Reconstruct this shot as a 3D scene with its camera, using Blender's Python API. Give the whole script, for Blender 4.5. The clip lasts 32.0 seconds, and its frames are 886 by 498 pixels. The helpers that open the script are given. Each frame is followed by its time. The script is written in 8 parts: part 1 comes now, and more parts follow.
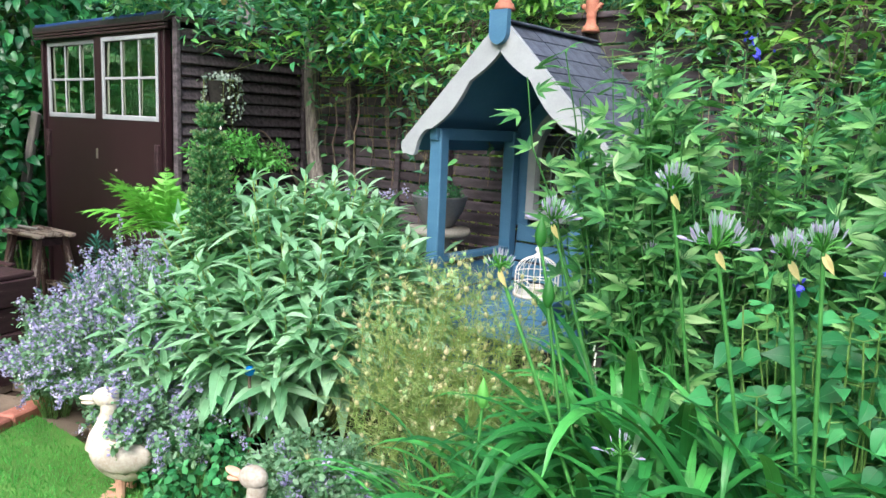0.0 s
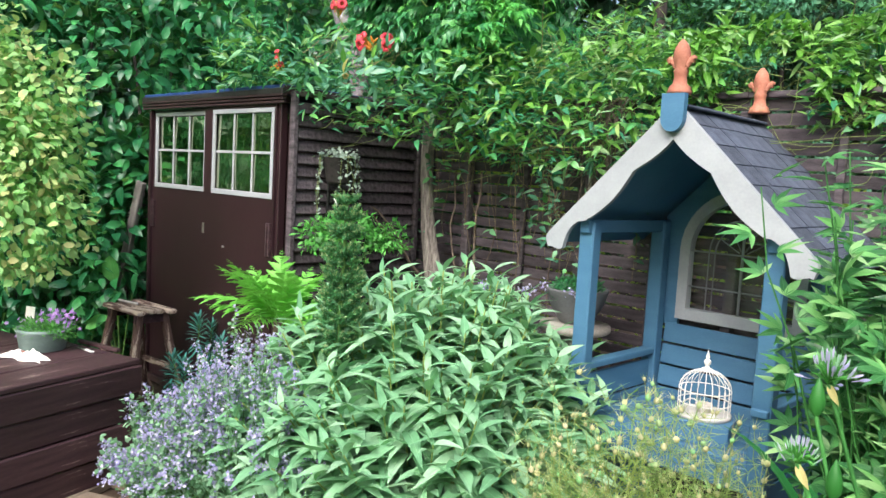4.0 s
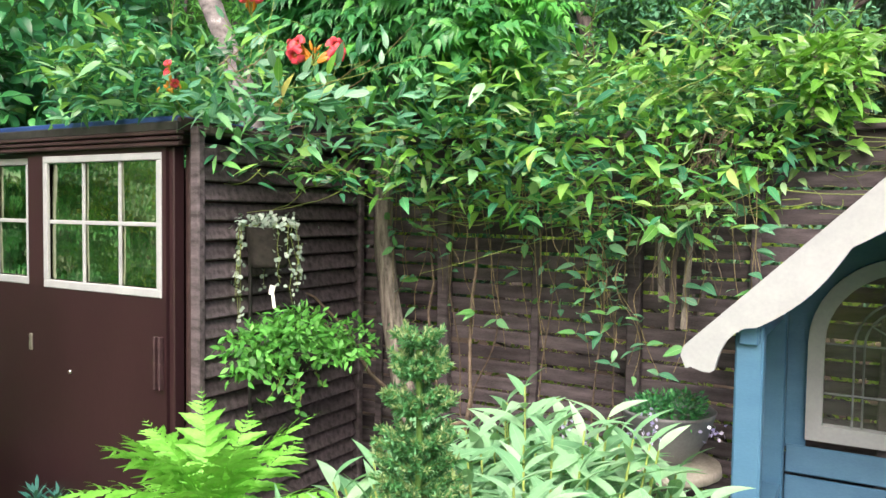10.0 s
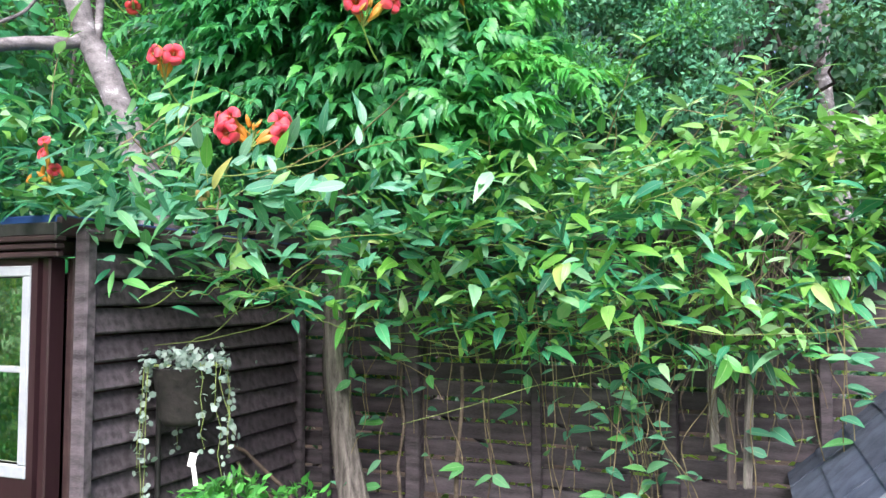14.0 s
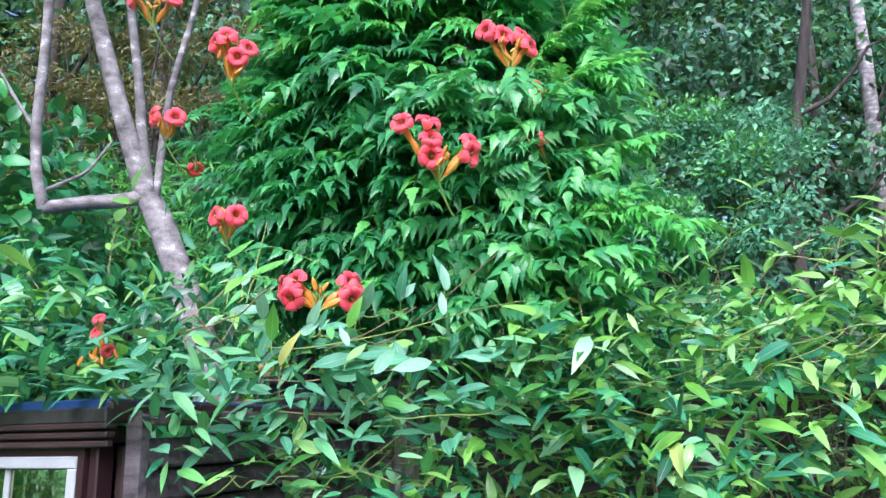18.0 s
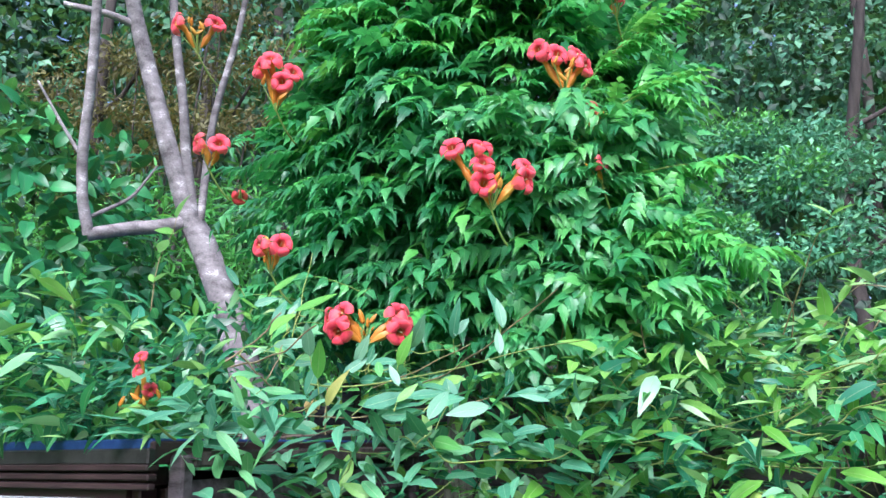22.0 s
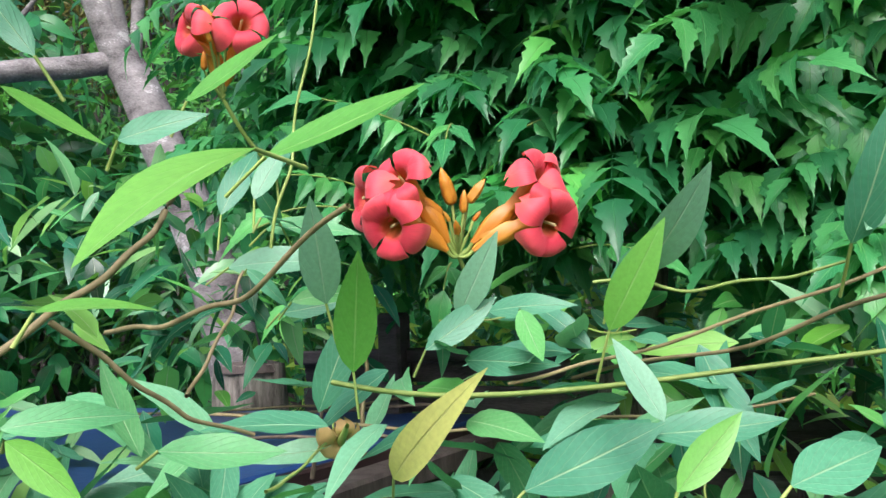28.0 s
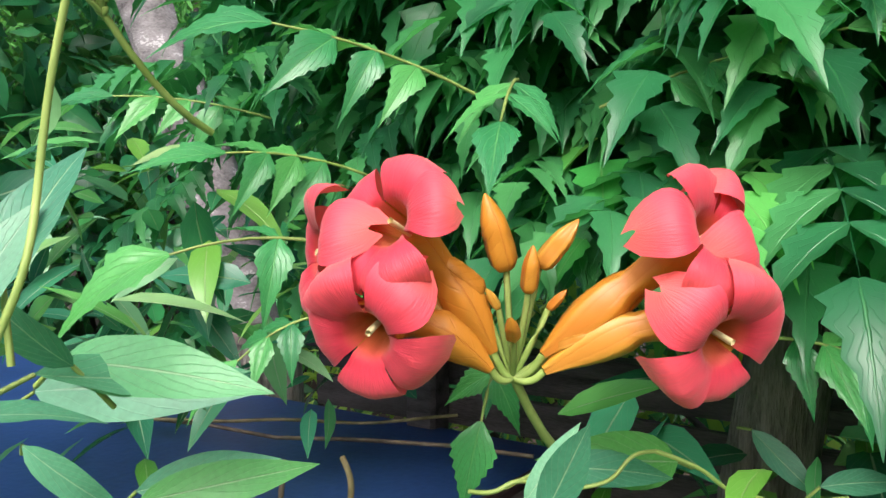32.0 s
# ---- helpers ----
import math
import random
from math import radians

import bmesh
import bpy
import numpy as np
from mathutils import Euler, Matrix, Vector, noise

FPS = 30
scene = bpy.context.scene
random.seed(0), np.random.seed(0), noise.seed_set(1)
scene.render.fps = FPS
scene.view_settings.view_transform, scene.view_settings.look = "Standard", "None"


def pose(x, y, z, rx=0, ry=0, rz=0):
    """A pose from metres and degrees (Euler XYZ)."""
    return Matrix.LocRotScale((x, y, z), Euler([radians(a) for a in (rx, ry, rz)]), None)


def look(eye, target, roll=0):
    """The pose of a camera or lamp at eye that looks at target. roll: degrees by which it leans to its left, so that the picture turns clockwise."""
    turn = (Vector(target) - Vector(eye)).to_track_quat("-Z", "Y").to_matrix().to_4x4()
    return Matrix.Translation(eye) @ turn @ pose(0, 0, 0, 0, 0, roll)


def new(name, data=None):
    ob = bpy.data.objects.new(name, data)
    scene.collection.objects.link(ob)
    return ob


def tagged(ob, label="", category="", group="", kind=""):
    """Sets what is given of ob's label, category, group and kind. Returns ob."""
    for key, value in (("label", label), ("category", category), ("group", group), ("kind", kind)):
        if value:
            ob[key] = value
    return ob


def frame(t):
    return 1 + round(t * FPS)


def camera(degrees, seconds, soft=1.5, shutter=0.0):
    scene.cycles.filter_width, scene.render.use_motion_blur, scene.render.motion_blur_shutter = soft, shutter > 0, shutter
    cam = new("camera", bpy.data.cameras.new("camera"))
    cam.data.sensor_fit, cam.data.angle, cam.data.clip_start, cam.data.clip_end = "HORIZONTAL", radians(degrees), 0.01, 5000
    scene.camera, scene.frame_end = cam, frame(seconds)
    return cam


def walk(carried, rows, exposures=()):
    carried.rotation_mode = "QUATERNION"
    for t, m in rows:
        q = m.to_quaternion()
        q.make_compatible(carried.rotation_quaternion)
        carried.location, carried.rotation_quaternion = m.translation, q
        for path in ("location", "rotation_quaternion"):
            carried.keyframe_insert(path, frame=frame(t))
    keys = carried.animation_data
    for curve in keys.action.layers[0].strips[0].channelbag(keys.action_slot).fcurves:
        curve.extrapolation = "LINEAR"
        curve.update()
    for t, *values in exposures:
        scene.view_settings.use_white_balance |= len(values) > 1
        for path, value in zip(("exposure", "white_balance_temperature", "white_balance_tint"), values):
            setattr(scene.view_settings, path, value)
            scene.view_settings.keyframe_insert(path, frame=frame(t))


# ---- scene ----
cam = camera(60.6, 32.0)
METRES, EYE, TILT, LEAN, TURN = 5.3, 1.5, 0.0, 0.0, 0.0
ROWS = [
    (0.0, 0.0, 0.0, 0.0, 0.39, -8.99, -2.46),
    (0.5, -0.001, 0.0037, 0.0024, 0.92, -8.77, -2.5),
    (1.0, -0.0028, 0.0065, 0.0047, 1.39, -8.52, -2.62),
    (1.5, -0.0063, 0.0106, 0.0086, 1.97, -8.19, -2.81),
    (2.0, -0.0139, 0.0203, 0.0123, 2.74, -7.76, -3.04),
    (2.5, -0.0259, 0.0324, 0.0152, 3.46, -7.26, -3.25),
    (3.0, -0.0428, 0.0455, 0.0184, 4.15, -6.71, -3.36),
    (3.5, -0.0618, 0.0592, 0.0221, 4.72, -6.05, -3.36),
    (4.0, -0.0765, 0.0755, 0.0283, 5.11, -5.34, -3.23),
    (4.5, -0.0861, 0.0914, 0.0344, 5.21, -4.5, -2.99),
    (6.5, -0.1447, 0.1924, 0.0397, 2.39, -2.67, -1.02),
    (7.0, -0.1599, 0.2135, 0.0419, 0.19, -2.81, -0.32),
    (7.5, -0.1721, 0.2303, 0.0433, -1.97, -2.96, -0.59),
    (8.0, -0.1834, 0.2531, 0.0438, -3.27, -2.92, -1.33),
    (8.5, -0.1965, 0.2832, 0.0467, -4.04, -2.84, -1.79),
    (9.0, -0.2085, 0.3092, 0.0457, -4.91, -2.88, -1.8),
    (9.5, -0.2221, 0.3314, 0.0486, -6.65, -3.0, -1.03),
    (10.0, -0.2372, 0.3499, 0.0561, -9.71, -2.69, -0.81),
    (10.5, -0.2501, 0.3634, 0.0579, -11.88, -2.07, -1.08),
    (11.0, -0.2554, 0.3741, 0.0608, -13.2, -1.09, -1.51),
    (11.5, -0.2578, 0.3956, 0.0671, -14.31, -0.49, -1.74),
    (12.0, -0.2595, 0.4178, 0.0667, -15.25, 0.19, -1.74),
    (12.5, -0.261, 0.435, 0.0681, -16.11, 0.81, -1.41),
    (13.0, -0.262, 0.4521, 0.071, -16.88, 1.52, -0.97),
    (13.5, -0.261, 0.473, 0.0768, -17.39, 2.43, -0.43),
    (14.0, -0.2612, 0.493, 0.0812, -17.5, 3.46, 0.15),
    (14.5, -0.2628, 0.5081, 0.0856, -17.38, 4.62, 0.68),
    (15.0, -0.2635, 0.5238, 0.0923, -16.87, 5.96, 1.01),
    (15.5, -0.2603, 0.5376, 0.0976, -16.15, 7.35, 1.25),
    (17.5, -0.2671, 0.5373, 0.1052, -14.21, 12.24, 1.35),
    (18.0, -0.2704, 0.5343, 0.105, -14.17, 13.15, 1.31),
    (18.5, -0.2703, 0.5319, 0.1058, -14.18, 13.94, 1.24),
    (19.0, -0.2715, 0.5315, 0.1073, -14.14, 14.62, 1.16),
    (19.5, -0.2758, 0.5306, 0.1076, -14.03, 15.21, 1.05),
    (20.0, -0.2774, 0.5287, 0.1095, -13.82, 15.65, 0.88),
    (20.5, -0.2768, 0.529, 0.1102, -13.41, 15.83, 0.75),
    (21.0, -0.2753, 0.5311, 0.1117, -12.81, 15.66, 0.7),
    (21.5, -0.2737, 0.5365, 0.1139, -12.02, 15.22, 0.76),
    (22.0, -0.2723, 0.5505, 0.1163, -11.18, 14.35, 0.91),
    (22.5, -0.2697, 0.5667, 0.1169, -10.58, 13.32, 1.19),
    (23.0, -0.2689, 0.5855, 0.115, -10.32, 12.21, 1.54),
    (23.5, -0.2721, 0.6059, 0.1158, -10.44, 11.18, 1.93),
    (24.0, -0.2754, 0.6329, 0.1179, -10.81, 10.29, 2.39),
    (24.5, -0.2754, 0.6515, 0.1214, -11.22, 9.63, 2.7),
    (26.5, -0.2623, 0.7259, 0.1387, -11.23, 8.22, 2.17),
    (27.0, -0.2658, 0.7419, 0.1405, -10.68, 7.57, 1.75),
    (27.5, -0.269, 0.7578, 0.1443, -10.52, 6.9, 1.91),
    (28.0, -0.2684, 0.7747, 0.1491, -10.75, 6.08, 2.42),
    (28.5, -0.264, 0.7897, 0.1533, -11.01, 5.1, 2.9),
    (29.0, -0.2594, 0.8007, 0.1584, -11.08, 4.1, 2.91),
    (29.5, -0.2553, 0.8112, 0.1619, -10.9, 3.17, 2.65),
    (30.0, -0.2518, 0.8213, 0.1654, -10.43, 2.25, 2.28),
    (30.5, -0.2505, 0.8304, 0.1705, -9.79, 1.23, 1.68),
    (31.0, -0.2523, 0.8373, 0.1738, -8.92, 0.22, 0.68),
    (31.5, -0.2527, 0.8434, 0.1762, -7.49, -0.75, -0.16),
    (32.0, -0.2518, 0.8486, 0.1773, -6.22, -1.7, -0.4),
]
walk(cam, [(t, pose(0, 0, EYE, TILT, LEAN, TURN) @ pose(METRES * x, METRES * y, METRES * z, 90 + pitch, roll, yaw)) for t, x, y, z, yaw, pitch, roll in ROWS],
     [(0.0, 0.93, 6100, 10), (4.5, 0.98, 6350, 10), (7.0, 1.14, 6850, 12), (10.0, 1.22, 6950, 13), (13.0, 1.35, 6300, 13), (16.0, 1.3, 5450, 17), (20.0, 1.22, 5450, 16), (24.0, 1.17, 5500, 15), (28.0, 0.9, 6000, 10), (30.5, 0.96, 6100, 10), (32.0, 0.86, 6200, 9)])

# ---- light ----
world = bpy.data.worlds.new("sky")
scene.world = world
world.use_nodes = True
_n = world.node_tree.nodes
_sky = _n.new("ShaderNodeTexSky")
_sky.sky_type, _sky.sun_disc = "NISHITA", False
_sky.sun_elevation, _sky.sun_rotation = radians(46), radians(197)
_sky.dust_density, _sky.air_density = 7.0, 1.0
world.node_tree.links.new(_sky.outputs[0], _n["Background"].inputs[0])
_n["Background"].inputs[1].default_value = 0.15
sun_data = bpy.data.lights.new("sun", "SUN")
sun_data.energy, sun_data.angle, sun_data.color = 1.65, radians(36), (1.0, 0.98, 0.95)
sun = new("sun", sun_data)
# the sun stands behind the camera, a little to its left
sun.matrix_basis = look((-3.0, -7.0, 10.8), (0, 3, 0))

# ---- garden frame: x along the back fence, y away from the lawn ----
GM = Matrix.Rotation(radians(-39.5), 4, "Z")


def at(u, v, z=0.0, rz=0.0):
    return GM @ pose(u, v, z, 0, 0, rz)


def thing(name, u, v, z=0.0, rz=0.0, label="", category="", group="", kind=""):
    ob = new(name)
    ob.empty_display_size = 0.1
    ob.matrix_basis = at(u, v, z, rz)
    return tagged(ob, label, category, group, kind)


# ---- materials ----
def nodes_of(name):
    m = bpy.data.materials.new(name)
    m.use_nodes = True
    t = m.node_tree
    return m, t, t.nodes, t.links, t.nodes["Principled BSDF"]


def rgba(c):
    return (c[0], c[1], c[2], 1.0)


def ramp(n, stops):
    r = n.new("ShaderNodeValToRGB")
    e = r.color_ramp.elements
    while len(e) < len(stops):
        e.new(0.5)
    for el, (p, c) in zip(e, stops):
        el.position, el.color = p, rgba(c)
    return r


def surface(name, dark, light, rough=0.6, scale=12.0, stretch=(1, 1, 1), bump=0.3, metal=0.0, fine=90.0, spec=0.4, spread=0.25, rand=True, wear=None):
    """Two scales of colour variation, bump, and a shade of its own for each object."""
    m, t, n, l, b = nodes_of(name)
    tc = n.new("ShaderNodeTexCoord")
    mp = n.new("ShaderNodeMapping")
    mp.inputs["Scale"].default_value = stretch
    l.new(tc.outputs["Object"], mp.inputs[0])
    a = n.new("ShaderNodeTexNoise")
    a.inputs["Scale"].default_value, a.inputs["Detail"].default_value = scale, 6
    f = n.new("ShaderNodeTexNoise")
    f.inputs["Scale"].default_value, f.inputs["Detail"].default_value = fine, 4
    for q in (a, f):
        l.new(mp.outputs[0], q.inputs["Vector"])
    add = n.new("ShaderNodeMath")
    add.operation = "MULTIPLY_ADD"
    add.inputs[1].default_value = 0.45
    l.new(f.outputs["Fac"], add.inputs[0])
    l.new(a.outputs["Fac"], add.inputs[2])
    r = ramp(n, [(0.5, dark), (0.95, light)] if wear is None else [(0.5, dark), (wear[1] - 0.02, light), (wear[1], light), (wear[1] + 0.035, wear[0])])
    l.new(add.outputs[0], r.inputs[0])
    hsv = n.new("ShaderNodeHueSaturation")
    l.new(r.outputs[0], hsv.inputs["Color"])
    if rand:
        oi = n.new("ShaderNodeObjectInfo")
        mr = n.new("ShaderNodeMapRange")
        mr.inputs["To Min"].default_value, mr.inputs["To Max"].default_value = 1 - spread, 1 + spread
        l.new(oi.outputs["Random"], mr.inputs[0])
        l.new(mr.outputs[0], hsv.inputs["Value"])
    l.new(hsv.outputs[0], b.inputs["Base Color"])
    b.inputs["Roughness"].default_value, b.inputs["Metallic"].default_value = rough, metal
    b.inputs["Specular IOR Level"].default_value = spec
    bp = n.new("ShaderNodeBump")
    bp.inputs["Strength"].default_value, bp.inputs["Distance"].default_value = bump, 0.006
    l.new(add.outputs[0], bp.inputs["Height"])
    l.new(bp.outputs[0], b.inputs["Normal"])
    return m


def leafy(name, stops, rough=0.42, through_=0.3, vein=(0.2, 0.3, 0.1), vein_w=0.05, vein_mix=0.5, spec=0.5, glow=(0.25, 0.5, 0.06), lush_=True, ribs=0.12):
    """A leaf: each leaf has a shade of its own, a pale midrib with side veins, and lets light through."""
    m, t, n, l, b = nodes_of(name)
    g = n.new("ShaderNodeNewGeometry")
    # greens under a soft sky: a little more saturated than the plain swatches
    lush = lambda c: (c[0] * 0.72, c[1] * 1.35, c[2] * 1.6) if lush_ and c[1] > c[0] and c[1] > c[2] else c
    r = ramp(n, [(p, lush(c)) for p, c in stops])
    oi = n.new("ShaderNodeObjectInfo")
    sm = n.new("ShaderNodeMath")
    l.new(g.outputs["Random Per Island"], sm.inputs[0])
    l.new(oi.outputs["Random"], sm.inputs[1])
    fr = n.new("ShaderNodeMath")
    fr.operation = "FRACT"
    l.new(sm.outputs[0], fr.inputs[0])
    l.new(fr.outputs[0], r.inputs[0])
    uv = n.new("ShaderNodeUVMap")
    uv.uv_map = "UVMap"
    sep = n.new("ShaderNodeSeparateXYZ")
    l.new(uv.outputs[0], sep.inputs[0])
    c = n.new("ShaderNodeMath")
    c.operation = "SUBTRACT"
    c.inputs[1].default_value = 0.5
    l.new(sep.outputs[0], c.inputs[0])
    ab = n.new("ShaderNodeMath")
    ab.operation = "ABSOLUTE"
    l.new(c.outputs[0], ab.inputs[0])
    mid = n.new("ShaderNodeMapRange")
    mid.inputs["From Min"].default_value, mid.inputs["From Max"].default_value = vein_w * 0.4, vein_w
    mid.inputs["To Min"].default_value, mid.inputs["To Max"].default_value = 1, 0
    l.new(ab.outputs[0], mid.inputs[0])
    k = n.new("ShaderNodeMath")
    k.operation = "MULTIPLY_ADD"
    k.inputs[1].default_value = -0.9
    l.new(ab.outputs[0], k.inputs[0])
    l.new(sep.outputs[1], k.inputs[2])
    w = n.new("ShaderNodeMath")
    w.operation = "SINE"
    k2 = n.new("ShaderNodeMath")
    k2.operation = "MULTIPLY"
    k2.inputs[1].default_value = 44
    l.new(k.outputs[0], k2.inputs[0])
    l.new(k2.outputs[0], w.inputs[0])
    side = n.new("ShaderNodeMapRange")
    side.inputs["From Min"].default_value, side.inputs["From Max"].default_value = 0.86, 1.0
    side.inputs["To Min"].default_value, side.inputs["To Max"].default_value = 0, ribs
    l.new(w.outputs[0], side.inputs[0])
    mx = n.new("ShaderNodeMath")
    mx.operation = "MAXIMUM"
    l.new(mid.outputs[0], mx.inputs[0])
    l.new(side.outputs[0], mx.inputs[1])
    fac = n.new("ShaderNodeMath")
    fac.operation = "MULTIPLY"
    fac.inputs[1].default_value = vein_mix
    l.new(mx.outputs[0], fac.inputs[0])
    tc = n.new("ShaderNodeTexCoord")
    no = n.new("ShaderNodeTexNoise")
    no.inputs["Scale"].default_value, no.inputs["Detail"].default_value = 28, 2
    l.new(tc.outputs["Object"], no.inputs["Vector"])
    hs = n.new("ShaderNodeHueSaturation")
    mr = n.new("ShaderNodeMapRange")
    mr.inputs["From Min"].default_value, mr.inputs["From Max"].default_value = 0.3, 0.7
    mr.inputs["To Min"].default_value, mr.inputs["To Max"].default_value = 0.9, 1.1
    l.new(no.outputs["Fac"], mr.inputs[0])
    l.new(mr.outputs[0], hs.inputs["Value"])
    l.new(r.outputs[0], hs.inputs["Color"])
    mix = n.new("ShaderNodeMix")
    mix.data_type = "RGBA"
    l.new(fac.outputs[0], mix.inputs[0])
    l.new(hs.outputs[0], mix.inputs[6])
    mix.inputs[7].default_value = rgba(vein)
    l.new(mix.outputs[2], b.inputs["Base Color"])
    b.inputs["Roughness"].default_value, b.inputs["Specular IOR Level"].default_value = rough, spec
    bp = n.new("ShaderNodeBump")
    bp.inputs["Strength"].default_value, bp.inputs["Distance"].default_value = 0.6, 0.002
    inv = n.new("ShaderNodeMath")
    inv.operation = "MULTIPLY"
    inv.inputs[1].default_value = -1
    l.new(mx.outputs[0], inv.inputs[0])
    l.new(inv.outputs[0], bp.inputs["Height"])
    l.new(bp.outputs[0], b.inputs["Normal"])
    tr = n.new("ShaderNodeBsdfTranslucent")
    tm = n.new("ShaderNodeMix")
    tm.data_type, tm.blend_type = "RGBA", "MIX"
    tm.inputs[0].default_value = 0.5
    l.new(mix.outputs[2], tm.inputs[6])
    tm.inputs[7].default_value = rgba(glow)
    l.new(tm.outputs[2], tr.inputs[0])
    ms = n.new("ShaderNodeMixShader")
    ms.inputs[0].default_value = through_
    l.new(b.outputs[0], ms.inputs[1])
    l.new(tr.outputs[0], ms.inputs[2])
    l.new(ms.outputs[0], n["Material Output"].inputs[0])
    return m


M_BROWN = surface("brown_stain", (0.02, 0.0105, 0.0125), (0.045, 0.026, 0.027), 0.5, 5, (1, 1, 6), 0.15, spread=0.1)
M_DOOR = surface("brown_door_paint", (0.021, 0.0092, 0.0122), (0.03, 0.014, 0.0175), 0.38, 3, (1, 1, 0.4), 0.06, spread=0.05)
M_SLAT = surface("weathered_brown_slat", (0.022, 0.0178, 0.0218), (0.112, 0.094, 0.108), 0.75, 7, (1, 6, 6), 0.5, spread=0.3)
M_POST = surface("grey_brown_post", (0.035, 0.026, 0.026), (0.13, 0.105, 0.1), 0.8, 6, (5, 5, 0.7), 0.6)
M_SLEEPER = surface("dark_sleeper", (0.022, 0.0105, 0.014), (0.06, 0.031, 0.036), 0.55, 6, (0.7, 5, 5), 0.5, spread=0.18, wear=((0.3, 0.24, 0.21), 0.93))
M_SLEEPER_Y = surface("dark_sleeper_long", (0.022, 0.0105, 0.014), (0.06, 0.031, 0.036), 0.55, 5, (4, 0.5, 7), 0.5, spread=0.18, wear=((0.3, 0.24, 0.21), 0.91))
M_WORN = surface("worn_timber", (0.05, 0.027, 0.026), (0.12, 0.075, 0.062), 0.85, 7, (0.8, 5, 5), 0.8, wear=((0.5, 0.41, 0.34), 0.72))
M_WORN_Z = surface("worn_timber_upright", (0.05, 0.027, 0.026), (0.12, 0.075, 0.062), 0.85, 7, (5, 5, 0.8), 0.8, wear=((0.46, 0.38, 0.32), 0.78))
M_BLUE = surface("blue_paint", (0.042, 0.125, 0.225), (0.066, 0.17, 0.285), 0.5, 4, (1, 1, 3), 0.12, spread=0.06)
M_WHITE = surface("white_paint", (0.28, 0.302, 0.33), (0.348, 0.372, 0.404), 0.5, 9, (1, 1, 1), 0.12, spread=0.03)
M_FELT = surface("slate_grey_felt", (0.034, 0.043, 0.066), (0.09, 0.108, 0.155), 0.9, 14, (1, 1, 1), 0.5, fine=400, spread=0.2)
M_ROOF = surface("blue_roof_sheet", (0.008, 0.025, 0.095), (0.018, 0.05, 0.165), 0.45, 4, (1, 1, 1), 0.2)
M_TERRA = surface("terracotta", (0.3, 0.105, 0.068), (0.48, 0.205, 0.14), 0.8, 16, (1, 1, 1), 0.4)
M_BRICK = surface("red_brick", (0.24, 0.085, 0.065), (0.42, 0.17, 0.13), 0.85, 20, (1, 1, 1), 0.6)
M_PAVE = surface("brown_paving", (0.10, 0.075, 0.055), (0.25, 0.2, 0.155), 0.85, 5, (1, 1, 1), 0.4, fine=160, spread=0.15)
M_SOIL = surface("soil", (0.02, 0.013, 0.009), (0.075, 0.05, 0.035), 0.95, 9, (1, 1, 1), 1.0, rand=False)
M_TURF = surface("lawn_base", (0.05, 0.14, 0.02), (0.11, 0.26, 0.05), 0.9, 4, (1, 1, 1), 0.8, fine=300, rand=False)
M_STONE = surface("pale_stone", (0.3, 0.28, 0.25), (0.56, 0.53, 0.48), 0.85, 10, (1, 1, 1), 0.5)
M_GOOSE = surface("aged_cream_stone", (0.36, 0.29, 0.22), (0.66, 0.64, 0.6), 0.75, 9, (1, 1, 1), 0.4)
M_BEAK = surface("faded_orange_stone", (0.5, 0.25, 0.17), (0.72, 0.44, 0.33), 0.75, 14, (1, 1, 1), 0.3)
M_BARK = surface("grey_brown_bark", (0.07, 0.06, 0.055), (0.37, 0.335, 0.305), 0.9, 11, (6, 6, 0.7), 1.6)
M_PALEBARK = surface("pale_grey_bark", (0.07, 0.062, 0.066), (0.27, 0.25, 0.265), 0.85, 9, (1.5, 1.5, 2.5), 1.0, wear=((0.5, 0.48, 0.5), 0.86))
M_DARKBARK = surface("dark_bark", (0.018, 0.015, 0.014), (0.075, 0.064, 0.06), 0.9, 5, (4, 4, 0.7), 1.0)
M_GREYPOT = surface("grey_glazed_pot", (0.1, 0.105, 0.115), (0.19, 0.195, 0.21), 0.45, 5, (1, 1, 1), 0.1)
M_SAGEPOT = surface("grey_green_pot", (0.13, 0.19, 0.18), (0.22, 0.3, 0.285), 0.5, 6, (1, 1, 3), 0.1)
M_DARKPOT = surface("dark_fibre_pot", (0.01, 0.009, 0.009), (0.028, 0.024, 0.023), 0.9, 30, (1, 1, 1), 0.6)
M_TEAL = surface("teal_bowl", (0.02, 0.09, 0.1), (0.045, 0.15, 0.16), 0.4, 5, (1, 1, 1), 0.1)
M_WIRE = surface("white_wire", (0.62, 0.6, 0.56), (0.8, 0.79, 0.76), 0.45, 20, (1, 1, 1), 0.1)
M_LEAD = surface("lead_came", (0.17, 0.185, 0.2), (0.27, 0.29, 0.31), 0.5, 20, (1, 1, 1), 0.2, 0.5)
M_METAL = surface("worn_metal", (0.35, 0.33, 0.31), (0.6, 0.58, 0.55), 0.35, 20, (1, 1, 1), 0.2, 0.9)
M_CLOTH = surface("white_cloth", (0.66, 0.6, 0.58), (0.86, 0.83, 0.8), 0.9, 20, (1, 1, 1), 0.5)
M_BLUEGLASS = surface("blue_glass_ball", (0.005, 0.12, 0.45), (0.01, 0.2, 0.62), 0.12, 5, (1, 1, 1), 0.02)
M_STEM = surface("green_stem", (0.06, 0.14, 0.03), (0.14, 0.27, 0.07), 0.5, 30, (1, 1, 1), 0.1)
